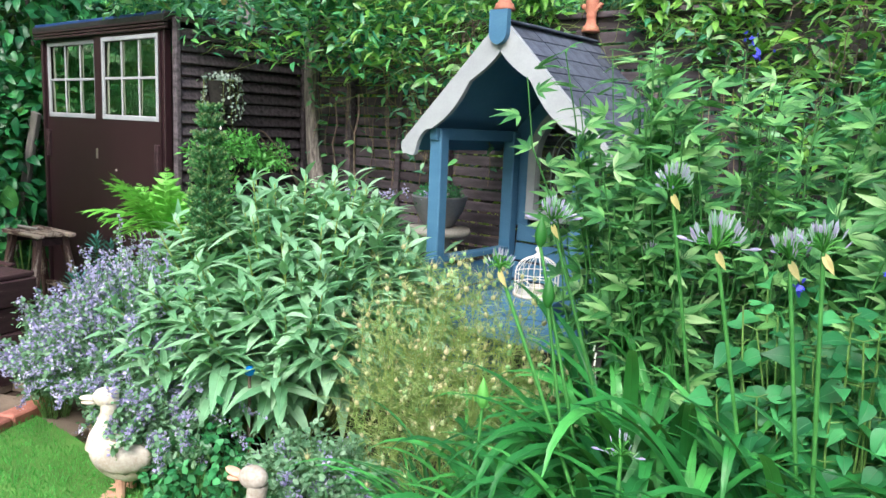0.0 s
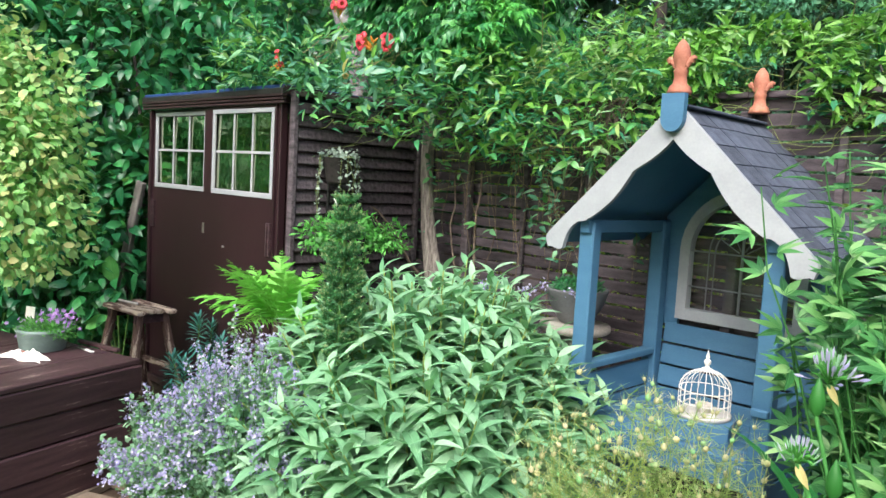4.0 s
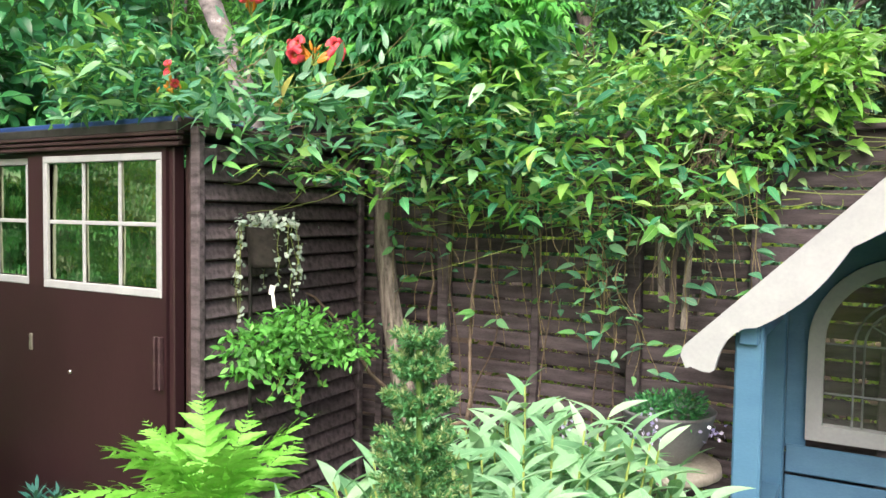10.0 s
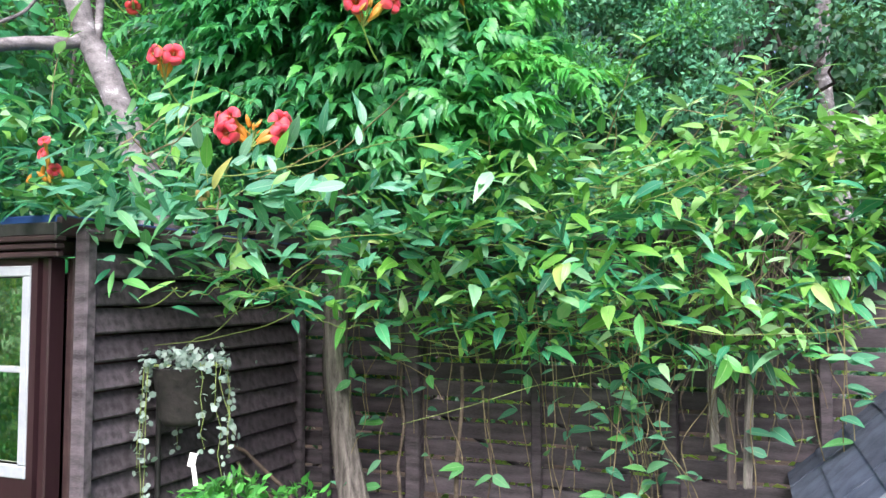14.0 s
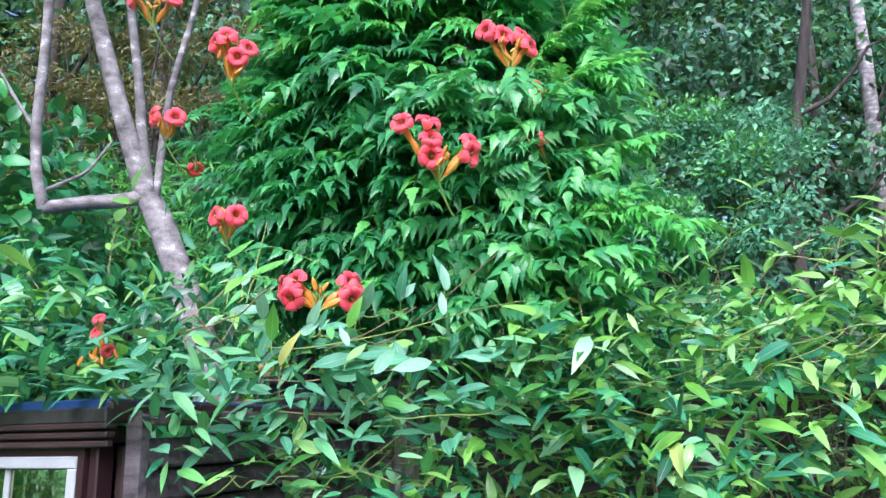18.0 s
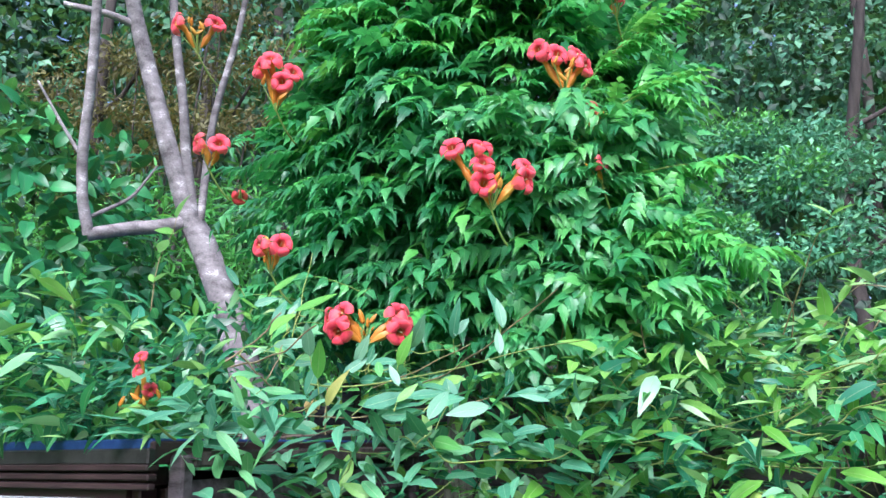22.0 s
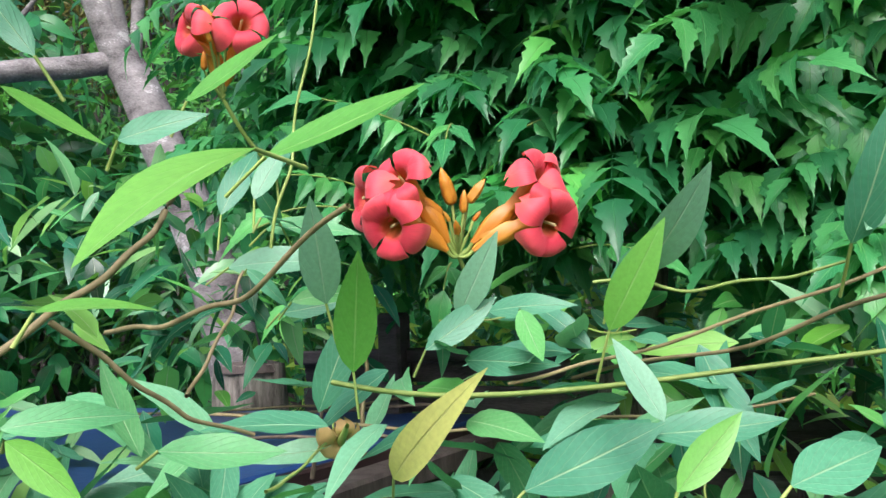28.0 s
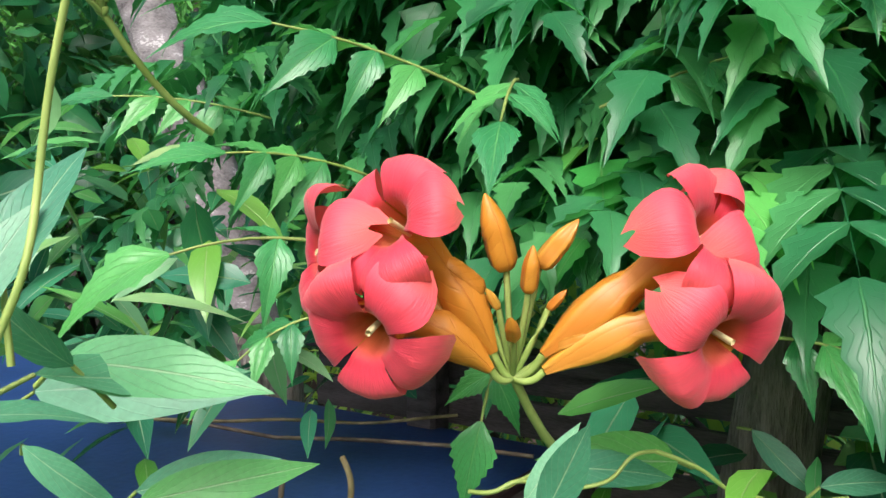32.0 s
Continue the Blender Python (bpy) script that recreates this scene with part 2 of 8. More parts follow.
M_STALK = surface("dark_green_stalk", (0.03, 0.14, 0.03), (0.06, 0.22, 0.05), 0.45, 30, (1, 1, 1), 0.1)
M_STRAW = surface("pale_straw", (0.5, 0.42, 0.2), (0.7, 0.6, 0.35), 0.6, 30, (1, 1, 1), 0.1)
M_STEMY = surface("yellow_green_stem", (0.16, 0.24, 0.05), (0.32, 0.4, 0.12), 0.5, 30, (1, 1, 1), 0.1)
M_TWIG = surface("brown_twig", (0.06, 0.045, 0.032), (0.2, 0.155, 0.12), 0.85, 30, (1, 1, 1), 0.4)
M_VINESTEM = surface("tan_vine_stem", (0.11, 0.09, 0.04), (0.29, 0.235, 0.13), 0.7, 30, (1, 1, 1), 0.3)
M_GREYWOOD = surface("weathered_grey_timber", (0.075, 0.07, 0.07), (0.22, 0.205, 0.195), 0.85, 7, (5, 5, 0.8), 0.6)
M_TAG = surface("white_tag", (0.7, 0.7, 0.68), (0.82, 0.82, 0.8), 0.5, 30, (1, 1, 1), 0.05)
M_BLACK = surface("black_plastic", (0.01, 0.01, 0.01), (0.03, 0.03, 0.03), 0.5, 30, (1, 1, 1), 0.05)


def mirror_pane(name, tint):
    m, t, n, l, b = nodes_of(name)
    b.inputs["Base Color"].default_value = rgba(tint)
    b.inputs["Metallic"].default_value, b.inputs["Roughness"].default_value = 1.0, 0.06
    no = n.new("ShaderNodeTexNoise")
    no.inputs["Scale"].default_value = 3.0
    bp = n.new("ShaderNodeBump")
    bp.inputs["Strength"].default_value, bp.inputs["Distance"].default_value = 0.12, 0.02
    l.new(no.outputs["Fac"], bp.inputs["Height"])
    l.new(bp.outputs[0], b.inputs["Normal"])
    return m


def clear_pane(name):
    m, t, n, l, b = nodes_of(name)
    b.inputs["Base Color"].default_value = (0.85, 0.88, 0.86, 1)
    b.inputs["Roughness"].default_value, b.inputs["Transmission Weight"].default_value, b.inputs["IOR"].default_value = 0.04, 1.0, 1.45
    return m


def petal_red(name):
    """Coral red petals, deeper towards the throat, with fine darker streaks."""
    m, t, n, l, b = nodes_of(name)
    uv = n.new("ShaderNodeUVMap")
    uv.uv_map = "UVMap"
    sep = n.new("ShaderNodeSeparateXYZ")
    l.new(uv.outputs[0], sep.inputs[0])
    r = ramp(n, [(0.0, (0.55, 0.2, 0.03)), (0.2, (0.52, 0.1, 0.04)), (0.31, (0.48, 0.02, 0.045)), (0.42, (0.62, 0.038, 0.078)), (0.8, (0.78, 0.085, 0.12)), (1.0, (0.82, 0.14, 0.13))])
    l.new(sep.outputs[1], r.inputs[0])
    mp = n.new("ShaderNodeMapping")
    mp.inputs["Scale"].default_value = (9, 1.2, 1)
    l.new(uv.outputs[0], mp.inputs[0])
    no = n.new("ShaderNodeTexNoise")
    no.inputs["Scale"].default_value, no.inputs["Detail"].default_value = 3.5, 5
    l.new(mp.outputs[0], no.inputs["Vector"])
    hs = n.new("ShaderNodeHueSaturation")
    mr = n.new("ShaderNodeMapRange")
    mr.inputs["From Min"].default_value, mr.inputs["From Max"].default_value = 0.3, 0.7
    mr.inputs["To Min"].default_value, mr.inputs["To Max"].default_value = 0.88, 1.1
    l.new(no.outputs["Fac"], mr.inputs[0])
    l.new(mr.outputs[0], hs.inputs["Value"])
    l.new(r.outputs[0], hs.inputs["Color"])
    l.new(hs.outputs[0], b.inputs["Base Color"])
    b.inputs["Roughness"].default_value, b.inputs["Specular IOR Level"].default_value = 0.5, 0.3
    b.inputs["Sheen Weight"].default_value = 0.15
    bp = n.new("ShaderNodeBump")
    bp.inputs["Strength"].default_value, bp.inputs["Distance"].default_value = 0.5, 0.001
    l.new(no.outputs["Fac"], bp.inputs["Height"])
    l.new(bp.outputs[0], b.inputs["Normal"])
    tr = n.new("ShaderNodeBsdfTranslucent")
    tr.inputs[0].default_value = (0.9, 0.14, 0.1, 1)
    ms = n.new("ShaderNodeMixShader")
    ms.inputs[0].default_value = 0.2
    l.new(b.outputs[0], ms.inputs[1])
    l.new(tr.outputs[0], ms.inputs[2])
    l.new(ms.outputs[0], n["Material Output"].inputs[0])
    return m


P_PETAL = petal_red("coral_red_trumpet_petal")
M_MIRROR = mirror_pane("mirror_film_pane", (0.66, 0.7, 0.52))
M_GLASS = clear_pane("clear_glass")

# the bluish and pale stops paint sky sheen onto some leaves
L_VINE = leafy("honeysuckle_leaf", [(0.0, (0.012, 0.062, 0.032)), (0.2, (0.024, 0.14, 0.08)), (0.4, (0.042, 0.225, 0.13)), (0.6, (0.07, 0.305, 0.125)), (0.74, (0.14, 0.42, 0.1)), (0.86, (0.2, 0.43, 0.27)), (0.975, (0.22, 0.44, 0.11)), (1.0, (0.19, 0.37, 0.25))],
               0.26, 0.27, (0.36, 0.5, 0.3), 0.035, 0.55, 0.6, lush_=False, glow=(0.1, 0.45, 0.06))
L_NEAR = leafy("broad_honeysuckle_leaf", [(0.0, (0.05, 0.2, 0.12)), (0.3, (0.068, 0.25, 0.145)), (0.55, (0.105, 0.33, 0.19)), (0.75, (0.105, 0.35, 0.075)), (1.0, (0.17, 0.39, 0.26))],
               0.42, 0.24, (0.42, 0.6, 0.36), 0.026, 0.6, 0.5, lush_=False, glow=(0.1, 0.42, 0.06), ribs=0.2)
# sun and backlight are put into this light leaf colour
L_SUNTONE = leafy("sun_toned_leaf", [(0.0, (0.12, 0.26, 0.03)), (0.6, (0.26, 0.42, 0.06)), (1.0, (0.42, 0.5, 0.12))], 0.5, 0.55, (0.3, 0.4, 0.1), 0.04, 0.2, lush_=False, glow=(0.5, 0.7, 0.1))
L_VINE_Y = leafy("young_honeysuckle_leaf", [(0.0, (0.03, 0.15, 0.03)), (0.25, (0.1, 0.29, 0.035)), (0.55, (0.17, 0.42, 0.065)), (0.82, (0.27, 0.52, 0.13)), (0.96, (0.34, 0.56, 0.32)), (1.0, (0.4, 0.5, 0.12))],
                 0.28, 0.32, (0.4, 0.52, 0.25), 0.035, 0.5, 0.6, lush_=False, glow=(0.2, 0.5, 0.04))
L_CAMPSIS = leafy("trumpet_vine_leaf", [(0.0, (0.018, 0.105, 0.048)), (0.35, (0.034, 0.185, 0.074)), (0.65, (0.058, 0.27, 0.098)), (1.0, (0.11, 0.38, 0.12))], 0.3, 0.4, (0.1, 0.34, 0.12), 0.03, 0.4, 0.5, lush_=False, glow=(0.1, 0.5, 0.07))
L_CAMPSIS_N = leafy("broad_trumpet_vine_leaf", [(0.0, (0.032, 0.2, 0.075)), (0.5, (0.06, 0.29, 0.09)), (1.0, (0.12, 0.41, 0.1))], 0.3, 0.28, (0.2, 0.5, 0.16), 0.03, 0.5, 0.5, lush_=False, glow=(0.12, 0.5, 0.06), ribs=0.5)
L_CAMPSIS_Y = leafy("young_trumpet_vine_leaf", [(0.0, (0.05, 0.19, 0.032)), (0.5, (0.12, 0.3, 0.05)), (1.0, (0.22, 0.4, 0.07))], 0.4, 0.35, (0.2, 0.4, 0.12), 0.03, 0.5)
L_HEDGE = leafy("laurel_leaf", [(0.0, (0.013, 0.062, 0.024)), (0.5, (0.03, 0.118, 0.036)), (0.85, (0.06, 0.19, 0.05)), (1.0, (0.11, 0.27, 0.065))], 0.3, 0.2, (0.1, 0.22, 0.08), 0.03, 0.4, 0.4)
L_GOLD = leafy("golden_shrub_leaf", [(0.0, (0.24, 0.32, 0.07)), (0.5, (0.4, 0.44, 0.13)), (1.0, (0.58, 0.56, 0.25))], 0.45, 0.32, (0.5, 0.55, 0.25), 0.04, 0.3)
L_SAGE = leafy("pale_felted_leaf", [(0.0, (0.13, 0.33, 0.17)), (0.35, (0.195, 0.43, 0.235)), (0.75, (0.27, 0.51, 0.3)), (1.0, (0.36, 0.58, 0.39))], 0.55, 0.25, (0.34, 0.58, 0.36), 0.045, 0.5, 0.35, lush_=False)
L_FERN = leafy("fern_frond", [(0.0, (0.17, 0.32, 0.03)), (1.0, (0.33, 0.5, 0.07))], 0.5, 0.35, (0.3, 0.45, 0.1), 0.05, 0.3)
L_FIR = leafy("conifer_needles", [(0.0, (0.04, 0.105, 0.03)), (0.55, (0.08, 0.18, 0.05)), (0.85, (0.14, 0.26, 0.085)), (1.0, (0.26, 0.37, 0.16))], 0.5, 0.15, (0.15, 0.28, 0.12), 0.1, 0.2)
L_EUPH = leafy("blue_green_spurge_leaf", [(0.0, (0.03, 0.11, 0.085)), (1.0, (0.07, 0.2, 0.15))], 0.5, 0.2, (0.15, 0.3, 0.22), 0.06, 0.4)
L_MINT = leafy("catmint_leaf", [(0.0, (0.085, 0.215, 0.11)), (0.6, (0.165, 0.335, 0.19)), (1.0, (0.29, 0.46, 0.31))], 0.6, 0.25, (0.2, 0.34, 0.2), 0.05, 0.3, lush_=False)
L_LILAC = leafy("lilac_petal", [(0.0, (0.28, 0.26, 0.52)), (0.5, (0.44, 0.42, 0.67)), (1.0, (0.64, 0.63, 0.79))], 0.6, 0.3, (0.4, 0.35, 0.65), 0.05, 0.1, glow=(0.45, 0.4, 0.8))
L_FIRTIP = leafy("conifer_tips", [(0.0, (0.17, 0.28, 0.1)), (0.6, (0.28, 0.4, 0.17)), (1.0, (0.42, 0.52, 0.3))], 0.5, 0.2, (0.2, 0.28, 0.1), 0.1, 0.2, lush_=False)
L_FEATHER = leafy("feathery_seed_stem", [(0.0, (0.13, 0.3, 0.06)), (0.6, (0.27, 0.45, 0.14)), (1.0, (0.48, 0.58, 0.28))], 0.7, 0.4, (0.35, 0.4, 0.15), 0.05, 0.1, lush_=False, glow=(0.4, 0.45, 0.15))
L_SEED = leafy("straw_seed_head", [(0.0, (0.36, 0.42, 0.15)), (0.5, (0.52, 0.5, 0.26)), (1.0, (0.68, 0.62, 0.4))], 0.7, 0.3, (0.4, 0.42, 0.2), 0.05, 0.2)
L_STRAP = leafy("strap_leaf", [(0.0, (0.015, 0.075, 0.017)), (0.6, (0.045, 0.165, 0.03)), (1.0, (0.12, 0.3, 0.055))], 0.36, 0.18, (0.1, 0.26, 0.06), 0.08, 0.12)
L_PALM = leafy("palmate_leaf", [(0.0, (0.014, 0.085, 0.03)), (0.3, (0.045, 0.19, 0.055)), (0.6, (0.095, 0.31, 0.09)), (0.85, (0.18, 0.43, 0.13)), (1.0, (0.32, 0.52, 0.24))], 0.4, 0.26, (0.2, 0.42, 0.16), 0.04, 0.45, lush_=False, glow=(0.12, 0.42, 0.06))
L_HEART = leafy("heart_leaf", [(0.0, (0.018, 0.085, 0.025)), (0.6, (0.048, 0.175, 0.05)), (1.0, (0.13, 0.31, 0.09))], 0.45, 0.25, (0.15, 0.32, 0.14), 0.03, 0.5)
# near-black green: the shade between leaves is put into their colour
L_SHADE = leafy("shade_dark_leaf", [(0.0, (0.008, 0.022, 0.011)), (0.6, (0.014, 0.04, 0.018)), (1.0, (0.03, 0.07, 0.025))], 0.5, 0.15, (0.03, 0.06, 0.03), 0.05, 0.1)
L_BRONZE = leafy("bronze_leaf", [(0.0, (0.06, 0.055, 0.018)), (0.5, (0.1, 0.1, 0.025)), (1.0, (0.16, 0.16, 0.04))], 0.5, 0.25, (0.12, 0.12, 0.04), 0.05, 0.1, lush_=False, glow=(0.3, 0.26, 0.05))
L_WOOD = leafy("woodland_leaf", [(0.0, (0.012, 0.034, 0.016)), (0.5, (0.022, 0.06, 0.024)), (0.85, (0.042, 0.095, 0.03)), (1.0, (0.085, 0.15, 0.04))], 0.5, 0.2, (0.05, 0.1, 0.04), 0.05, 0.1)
L_BUSH = leafy("grey_green_bush_leaf", [(0.0, (0.035, 0.085, 0.045)), (0.6, (0.085, 0.155, 0.075)), (1.0, (0.2, 0.26, 0.12))], 0.55, 0.25, (0.12, 0.2, 0.08), 0.05, 0.1)
L_PALEBUSH = leafy("pale_bush_leaf", [(0.0, (0.03, 0.09, 0.045)), (0.5, (0.085, 0.18, 0.085)), (1.0, (0.22, 0.31, 0.14))], 0.5, 0.25, (0.12, 0.2, 0.08), 0.05, 0.1)
L_SILVER = leafy("silver_trailing_leaf", [(0.0, (0.15, 0.23, 0.2)), (1.0, (0.36, 0.44, 0.4))], 0.6, 0.2, (0.5, 0.56, 0.5), 0.05, 0.2, 0.3, lush_=False)
L_LIME = leafy("lime_green_leaf", [(0.0, (0.035, 0.11, 0.02)), (0.3, (0.08, 0.2, 0.03)), (0.7, (0.14, 0.3, 0.045)), (1.0, (0.26, 0.42, 0.08))], 0.42, 0.32, (0.25, 0.4, 0.12), 0.04, 0.35)
L_GRASS = leafy("grass_blade", [(0.0, (0.06, 0.2, 0.025)), (1.0, (0.15, 0.36, 0.06))], 0.6, 0.3, (0.1, 0.3, 0.05), 0.05, 0.1)
P_ORANGE = leafy("orange_flower_tube", [(0.0, (0.52, 0.19, 0.02)), (0.5, (0.6, 0.27, 0.03)), (1.0, (0.58, 0.33, 0.05))], 0.4, 0.15, (0.5, 0.12, 0.02), 0.12, 0.4, glow=(0.9, 0.4, 0.05))
P_LILAC = leafy("agapanthus_petal", [(0.0, (0.38, 0.36, 0.62)), (1.0, (0.66, 0.64, 0.84))], 0.5, 0.3, (0.5, 0.45, 0.75), 0.08, 0.4, glow=(0.6, 0.6, 0.95))
P_BLUE = leafy("deep_blue_petal", [(0.0, (0.03, 0.04, 0.5)), (1.0, (0.08, 0.09, 0.75))], 0.5, 0.25, (0.1, 0.1, 0.7), 0.05, 0.2, glow=(0.15, 0.15, 0.95))
P_MAUVE = leafy("mauve_petal", [(0.0, (0.36, 0.16, 0.6)), (1.0, (0.6, 0.4, 0.8))], 0.5, 0.3, (0.6, 0.4, 0.8), 0.05, 0.2, glow=(0.7, 0.4, 0.95))
P_DRY = leafy("withered_petal", [(0.0, (0.5, 0.3, 0.1)), (1.0, (0.7, 0.52, 0.26))], 0.7, 0.2, (0.4, 0.1, 0.05), 0.05, 0.3)
P_MAROON = leafy("withered_red_petal", [(0.0, (0.3, 0.012, 0.02)), (1.0, (0.5, 0.03, 0.04))], 0.5, 0.2, (0.3, 0.01, 0.02), 0.05, 0.3)


# ---- mesh helpers ----
def fast_mesh(name, verts, faces, uvs=None, material=None, smooth=True):
    """A mesh from arrays: verts (n, 3), faces (m, k) of equal corners, uvs (n, 2)."""
    verts, faces = np.asarray(verts, np.float32), np.asarray(faces, np.int32)
    me = bpy.data.meshes.new(name)
    m, k = faces.shape
    me.vertices.add(len(verts))
    me.vertices.foreach_set("co", verts.ravel())
    me.loops.add(m * k)
    me.loops.foreach_set("vertex_index", faces.ravel())
    me.polygons.add(m)
    me.polygons.foreach_set("loop_start", np.arange(m, dtype=np.int32) * k)
    me.polygons.foreach_set("use_smooth", np.full(m, smooth))
    if uvs is not None:
        layer = me.uv_layers.new(name="UVMap")
        layer.data.foreach_set("uv", np.asarray(uvs, np.float32)[faces.ravel()].ravel())
    me.update(calc_edges=True)
    me.validate()
    if material:
        me.materials.append(material)
    return me


def held(name, me, parent, label="", kind=""):
    ob = new(name, me)
    ob.parent = parent
    return tagged(ob, label, kind=kind)


def part(name, bm, material, parent, label="", smooth=False):
    me = bpy.data.meshes.new(name)
    bm.to_mesh(me)
    bm.free()
    if smooth:
        me.polygons.foreach_set("use_smooth", [True] * len(me.polygons))
    me.materials.append(material)
    return held(name, me, parent, label)


BLOCKS = {}


def block(name, size, material, parent, loc=(0, 0, 0), rot=(0, 0, 0), bevel=0.004, label=""):
    """A bevelled board or beam, centred on loc; alike ones share their mesh."""
    key = (tuple(round(s, 4) for s in size), material.name, bevel)
    if key not in BLOCKS:
        bm = bmesh.new()
        bmesh.ops.create_cube(bm, size=1.0)
        bmesh.ops.scale(bm, vec=size, verts=bm.verts)
        if bevel:
            bmesh.ops.bevel(bm, geom=bm.edges[:], offset=min(bevel, min(size) * 0.3), segments=1, affect="EDGES")
        me = bpy.data.meshes.new(name)
        bm.to_mesh(me)
        bm.free()
        me.materials.append(material)
        BLOCKS[key] = me
    ob = held(name, BLOCKS[key], parent, label)
    ob.matrix_basis = pose(*loc, *rot)
    return ob


def lathe(name, profile, material, parent, seg=24, loc=(0, 0, 0), label="", smooth=True):
    """A turned form from (radius, height) pairs."""
    p = np.array(profile, float)
    a = np.linspace(0, 2 * np.pi, seg, endpoint=False)
    v = np.stack([np.outer(p[:, 0], np.cos(a)), np.outer(p[:, 0], np.sin(a)), np.repeat(p[:, 1:2], seg, 1)], -1).reshape(-1, 3)
    f = []
    for i in range(len(p) - 1):
        for j in range(seg):
            k = (j + 1) % seg
            f.append((i * seg + j, i * seg + k, (i + 1) * seg + k, (i + 1) * seg + j))
    ob = held(name, fast_mesh(name, v, f, None, material, smooth), parent, label)
    ob.matrix_basis = pose(*loc)
    return ob


def tube_arrays(runs, sides=5):
    """Tapered tubes along point lists: runs of (points, radius at the start, radius at the end)."""
    V, F, off = [], [], 0
    a = np.linspace(0, 2 * np.pi, sides, endpoint=False)
    for pts, r0, r1 in runs:
        p = np.asarray(pts, float)
        d = np.gradient(p, axis=0)
        d /= np.linalg.norm(d, axis=1, keepdims=True) + 1e-9
        ref = np.where(np.abs(d[:, 2:3]) > 0.9, [[1.0, 0, 0]], [[0, 0, 1.0]])
        x = np.cross(d, ref)
        x /= np.linalg.norm(x, axis=1, keepdims=True) + 1e-9
        y = np.cross(d, x)
        r = np.linspace(r0, r1, len(p))[:, None, None]
        ring = p[:, None] + r * (np.cos(a)[None, :, None] * x[:, None] + np.sin(a)[None, :, None] * y[:, None])
        V.append(ring.reshape(-1, 3))
        for i in range(len(p) - 1):
            for j in range(sides):
                k = (j + 1) % sides
                F.append((off + i * sides + j, off + i * sides + k, off + (i + 1) * sides + k, off + (i + 1) * sides + j))
        off += len(p) * sides
    return np.concatenate(V), np.array(F)


def tubes(name, runs, material, parent, sides=5, label="", kind=""):
    v, f = tube_arrays(runs, sides)
    return held(name, fast_mesh(name, v, f, None, material), parent, label, kind)


def bend(a, b, sag=0.0, n=6, wob=0.0, rng=None):
    """Points from a to b, sagging in the middle and a little uneven."""
    s = np.linspace(0, 1, n)[:, None]
    p = np.asarray(a, float) * (1 - s) + np.asarray(b, float) * s
    p[:, 2] -= sag * 4 * (s * (1 - s))[:, 0]
    if wob and rng is not None:
        p[1:-1] += rng.normal(0, wob, (n - 2, 3))
    return p


# leaf forms: (verts, quads, uvs); the leaf lies along +y, its face up +z
def soften(c):
    """The same run of points with its kinks rounded off."""
    s = np.linspace(0, 1, len(c))
    f = np.linspace(0, 1, len(c) * 4)
    p = np.stack([np.interp(f, s, c[:, k]) for k in range(3)], -1)
    for _ in range(12):
        p[1:-1] = (p[:-2] + p[2:] + 2 * p[1:-1]) / 4
    return p


def leaf_form(width=0.3, rows=4, fold=0.25, droop=0.15, peak=0.45, sharp=1.0, teeth=0.0, base=0.04):
    V, U, F = [], [], []
    for i in range(rows + 1):
        y = i / rows
        s = (y / peak) ** 0.7 if y < peak else ((1 - y) / (1 - peak)) ** sharp
        h = max(base if i == 0 else 0.012, math.sin(min(1, s) * math.pi / 2)) * width / 2
        if teeth and 0 < i < rows:
            h *= 1 + (teeth if i % 2 else -teeth)
        z = -droop * y * y
        for x in (-h, 0, h):
            V.append((x, y - (teeth * 0.3 * abs(x) if teeth else 0), z + fold * abs(x)))
        for q in (0, 0.5, 1):
            U.append((q, y))
    for i in range(rows):
        for j in (0, 1):
            a = i * 3 + j
            F.append((a, a + 1, a + 4, a + 3))
    return np.array(V), np.array(F), np.array(U)


def joined(pieces):
    """One form of several: pieces of (form, 4x4 matrix)."""
    V, F, U, off = [], [], [], 0
    for (v, f, u), m in pieces:
        m = np.array(m)
        V.append(v @ m[:3, :3].T + m[:3, 3])
        F.append(f + off)
        U.append(u)
        off += len(v)
    return np.concatenate(V), np.concatenate(F), np.concatenate(U)


def unit(a):
    return a / (np.linalg.norm(a, axis=-1, keepdims=True) + 1e-9)


def cloud_arrays(form, pos, way, up, size):
    v, f, u = form
    pos, way = np.asarray(pos, float), unit(np.asarray(way, float))
    x = unit(np.cross(way, np.asarray(up, float)))
    z = np.cross(x, way)
    size = np.broadcast_to(np.asarray(size, float), (len(pos),))
    w = (v[None, :, 0, None] * x[:, None] + v[None, :, 1, None] * way[:, None] + v[None, :, 2, None] * z[:, None]) * size[:, None, None] + pos[:, None]
    faces = (f[None] + (np.arange(len(pos)) * len(v))[:, None, None]).reshape(-1, f.shape[1])
    return w.reshape(-1, 3), faces, np.tile(u, (len(pos), 1))


def cloud(name, form, pos, way, up, size, material, parent, label="", kind=""):
    v, f, u = cloud_arrays(form, pos, way, up, size)
    return held(name, fast_mesh(name, v, f, u, material), parent, label, kind)


def rand_dirs(rng, n, bias=(0, 0, 0), spread=1.0):
    return unit(rng.normal(0, spread, (n, 3)) + np.asarray(bias, float))


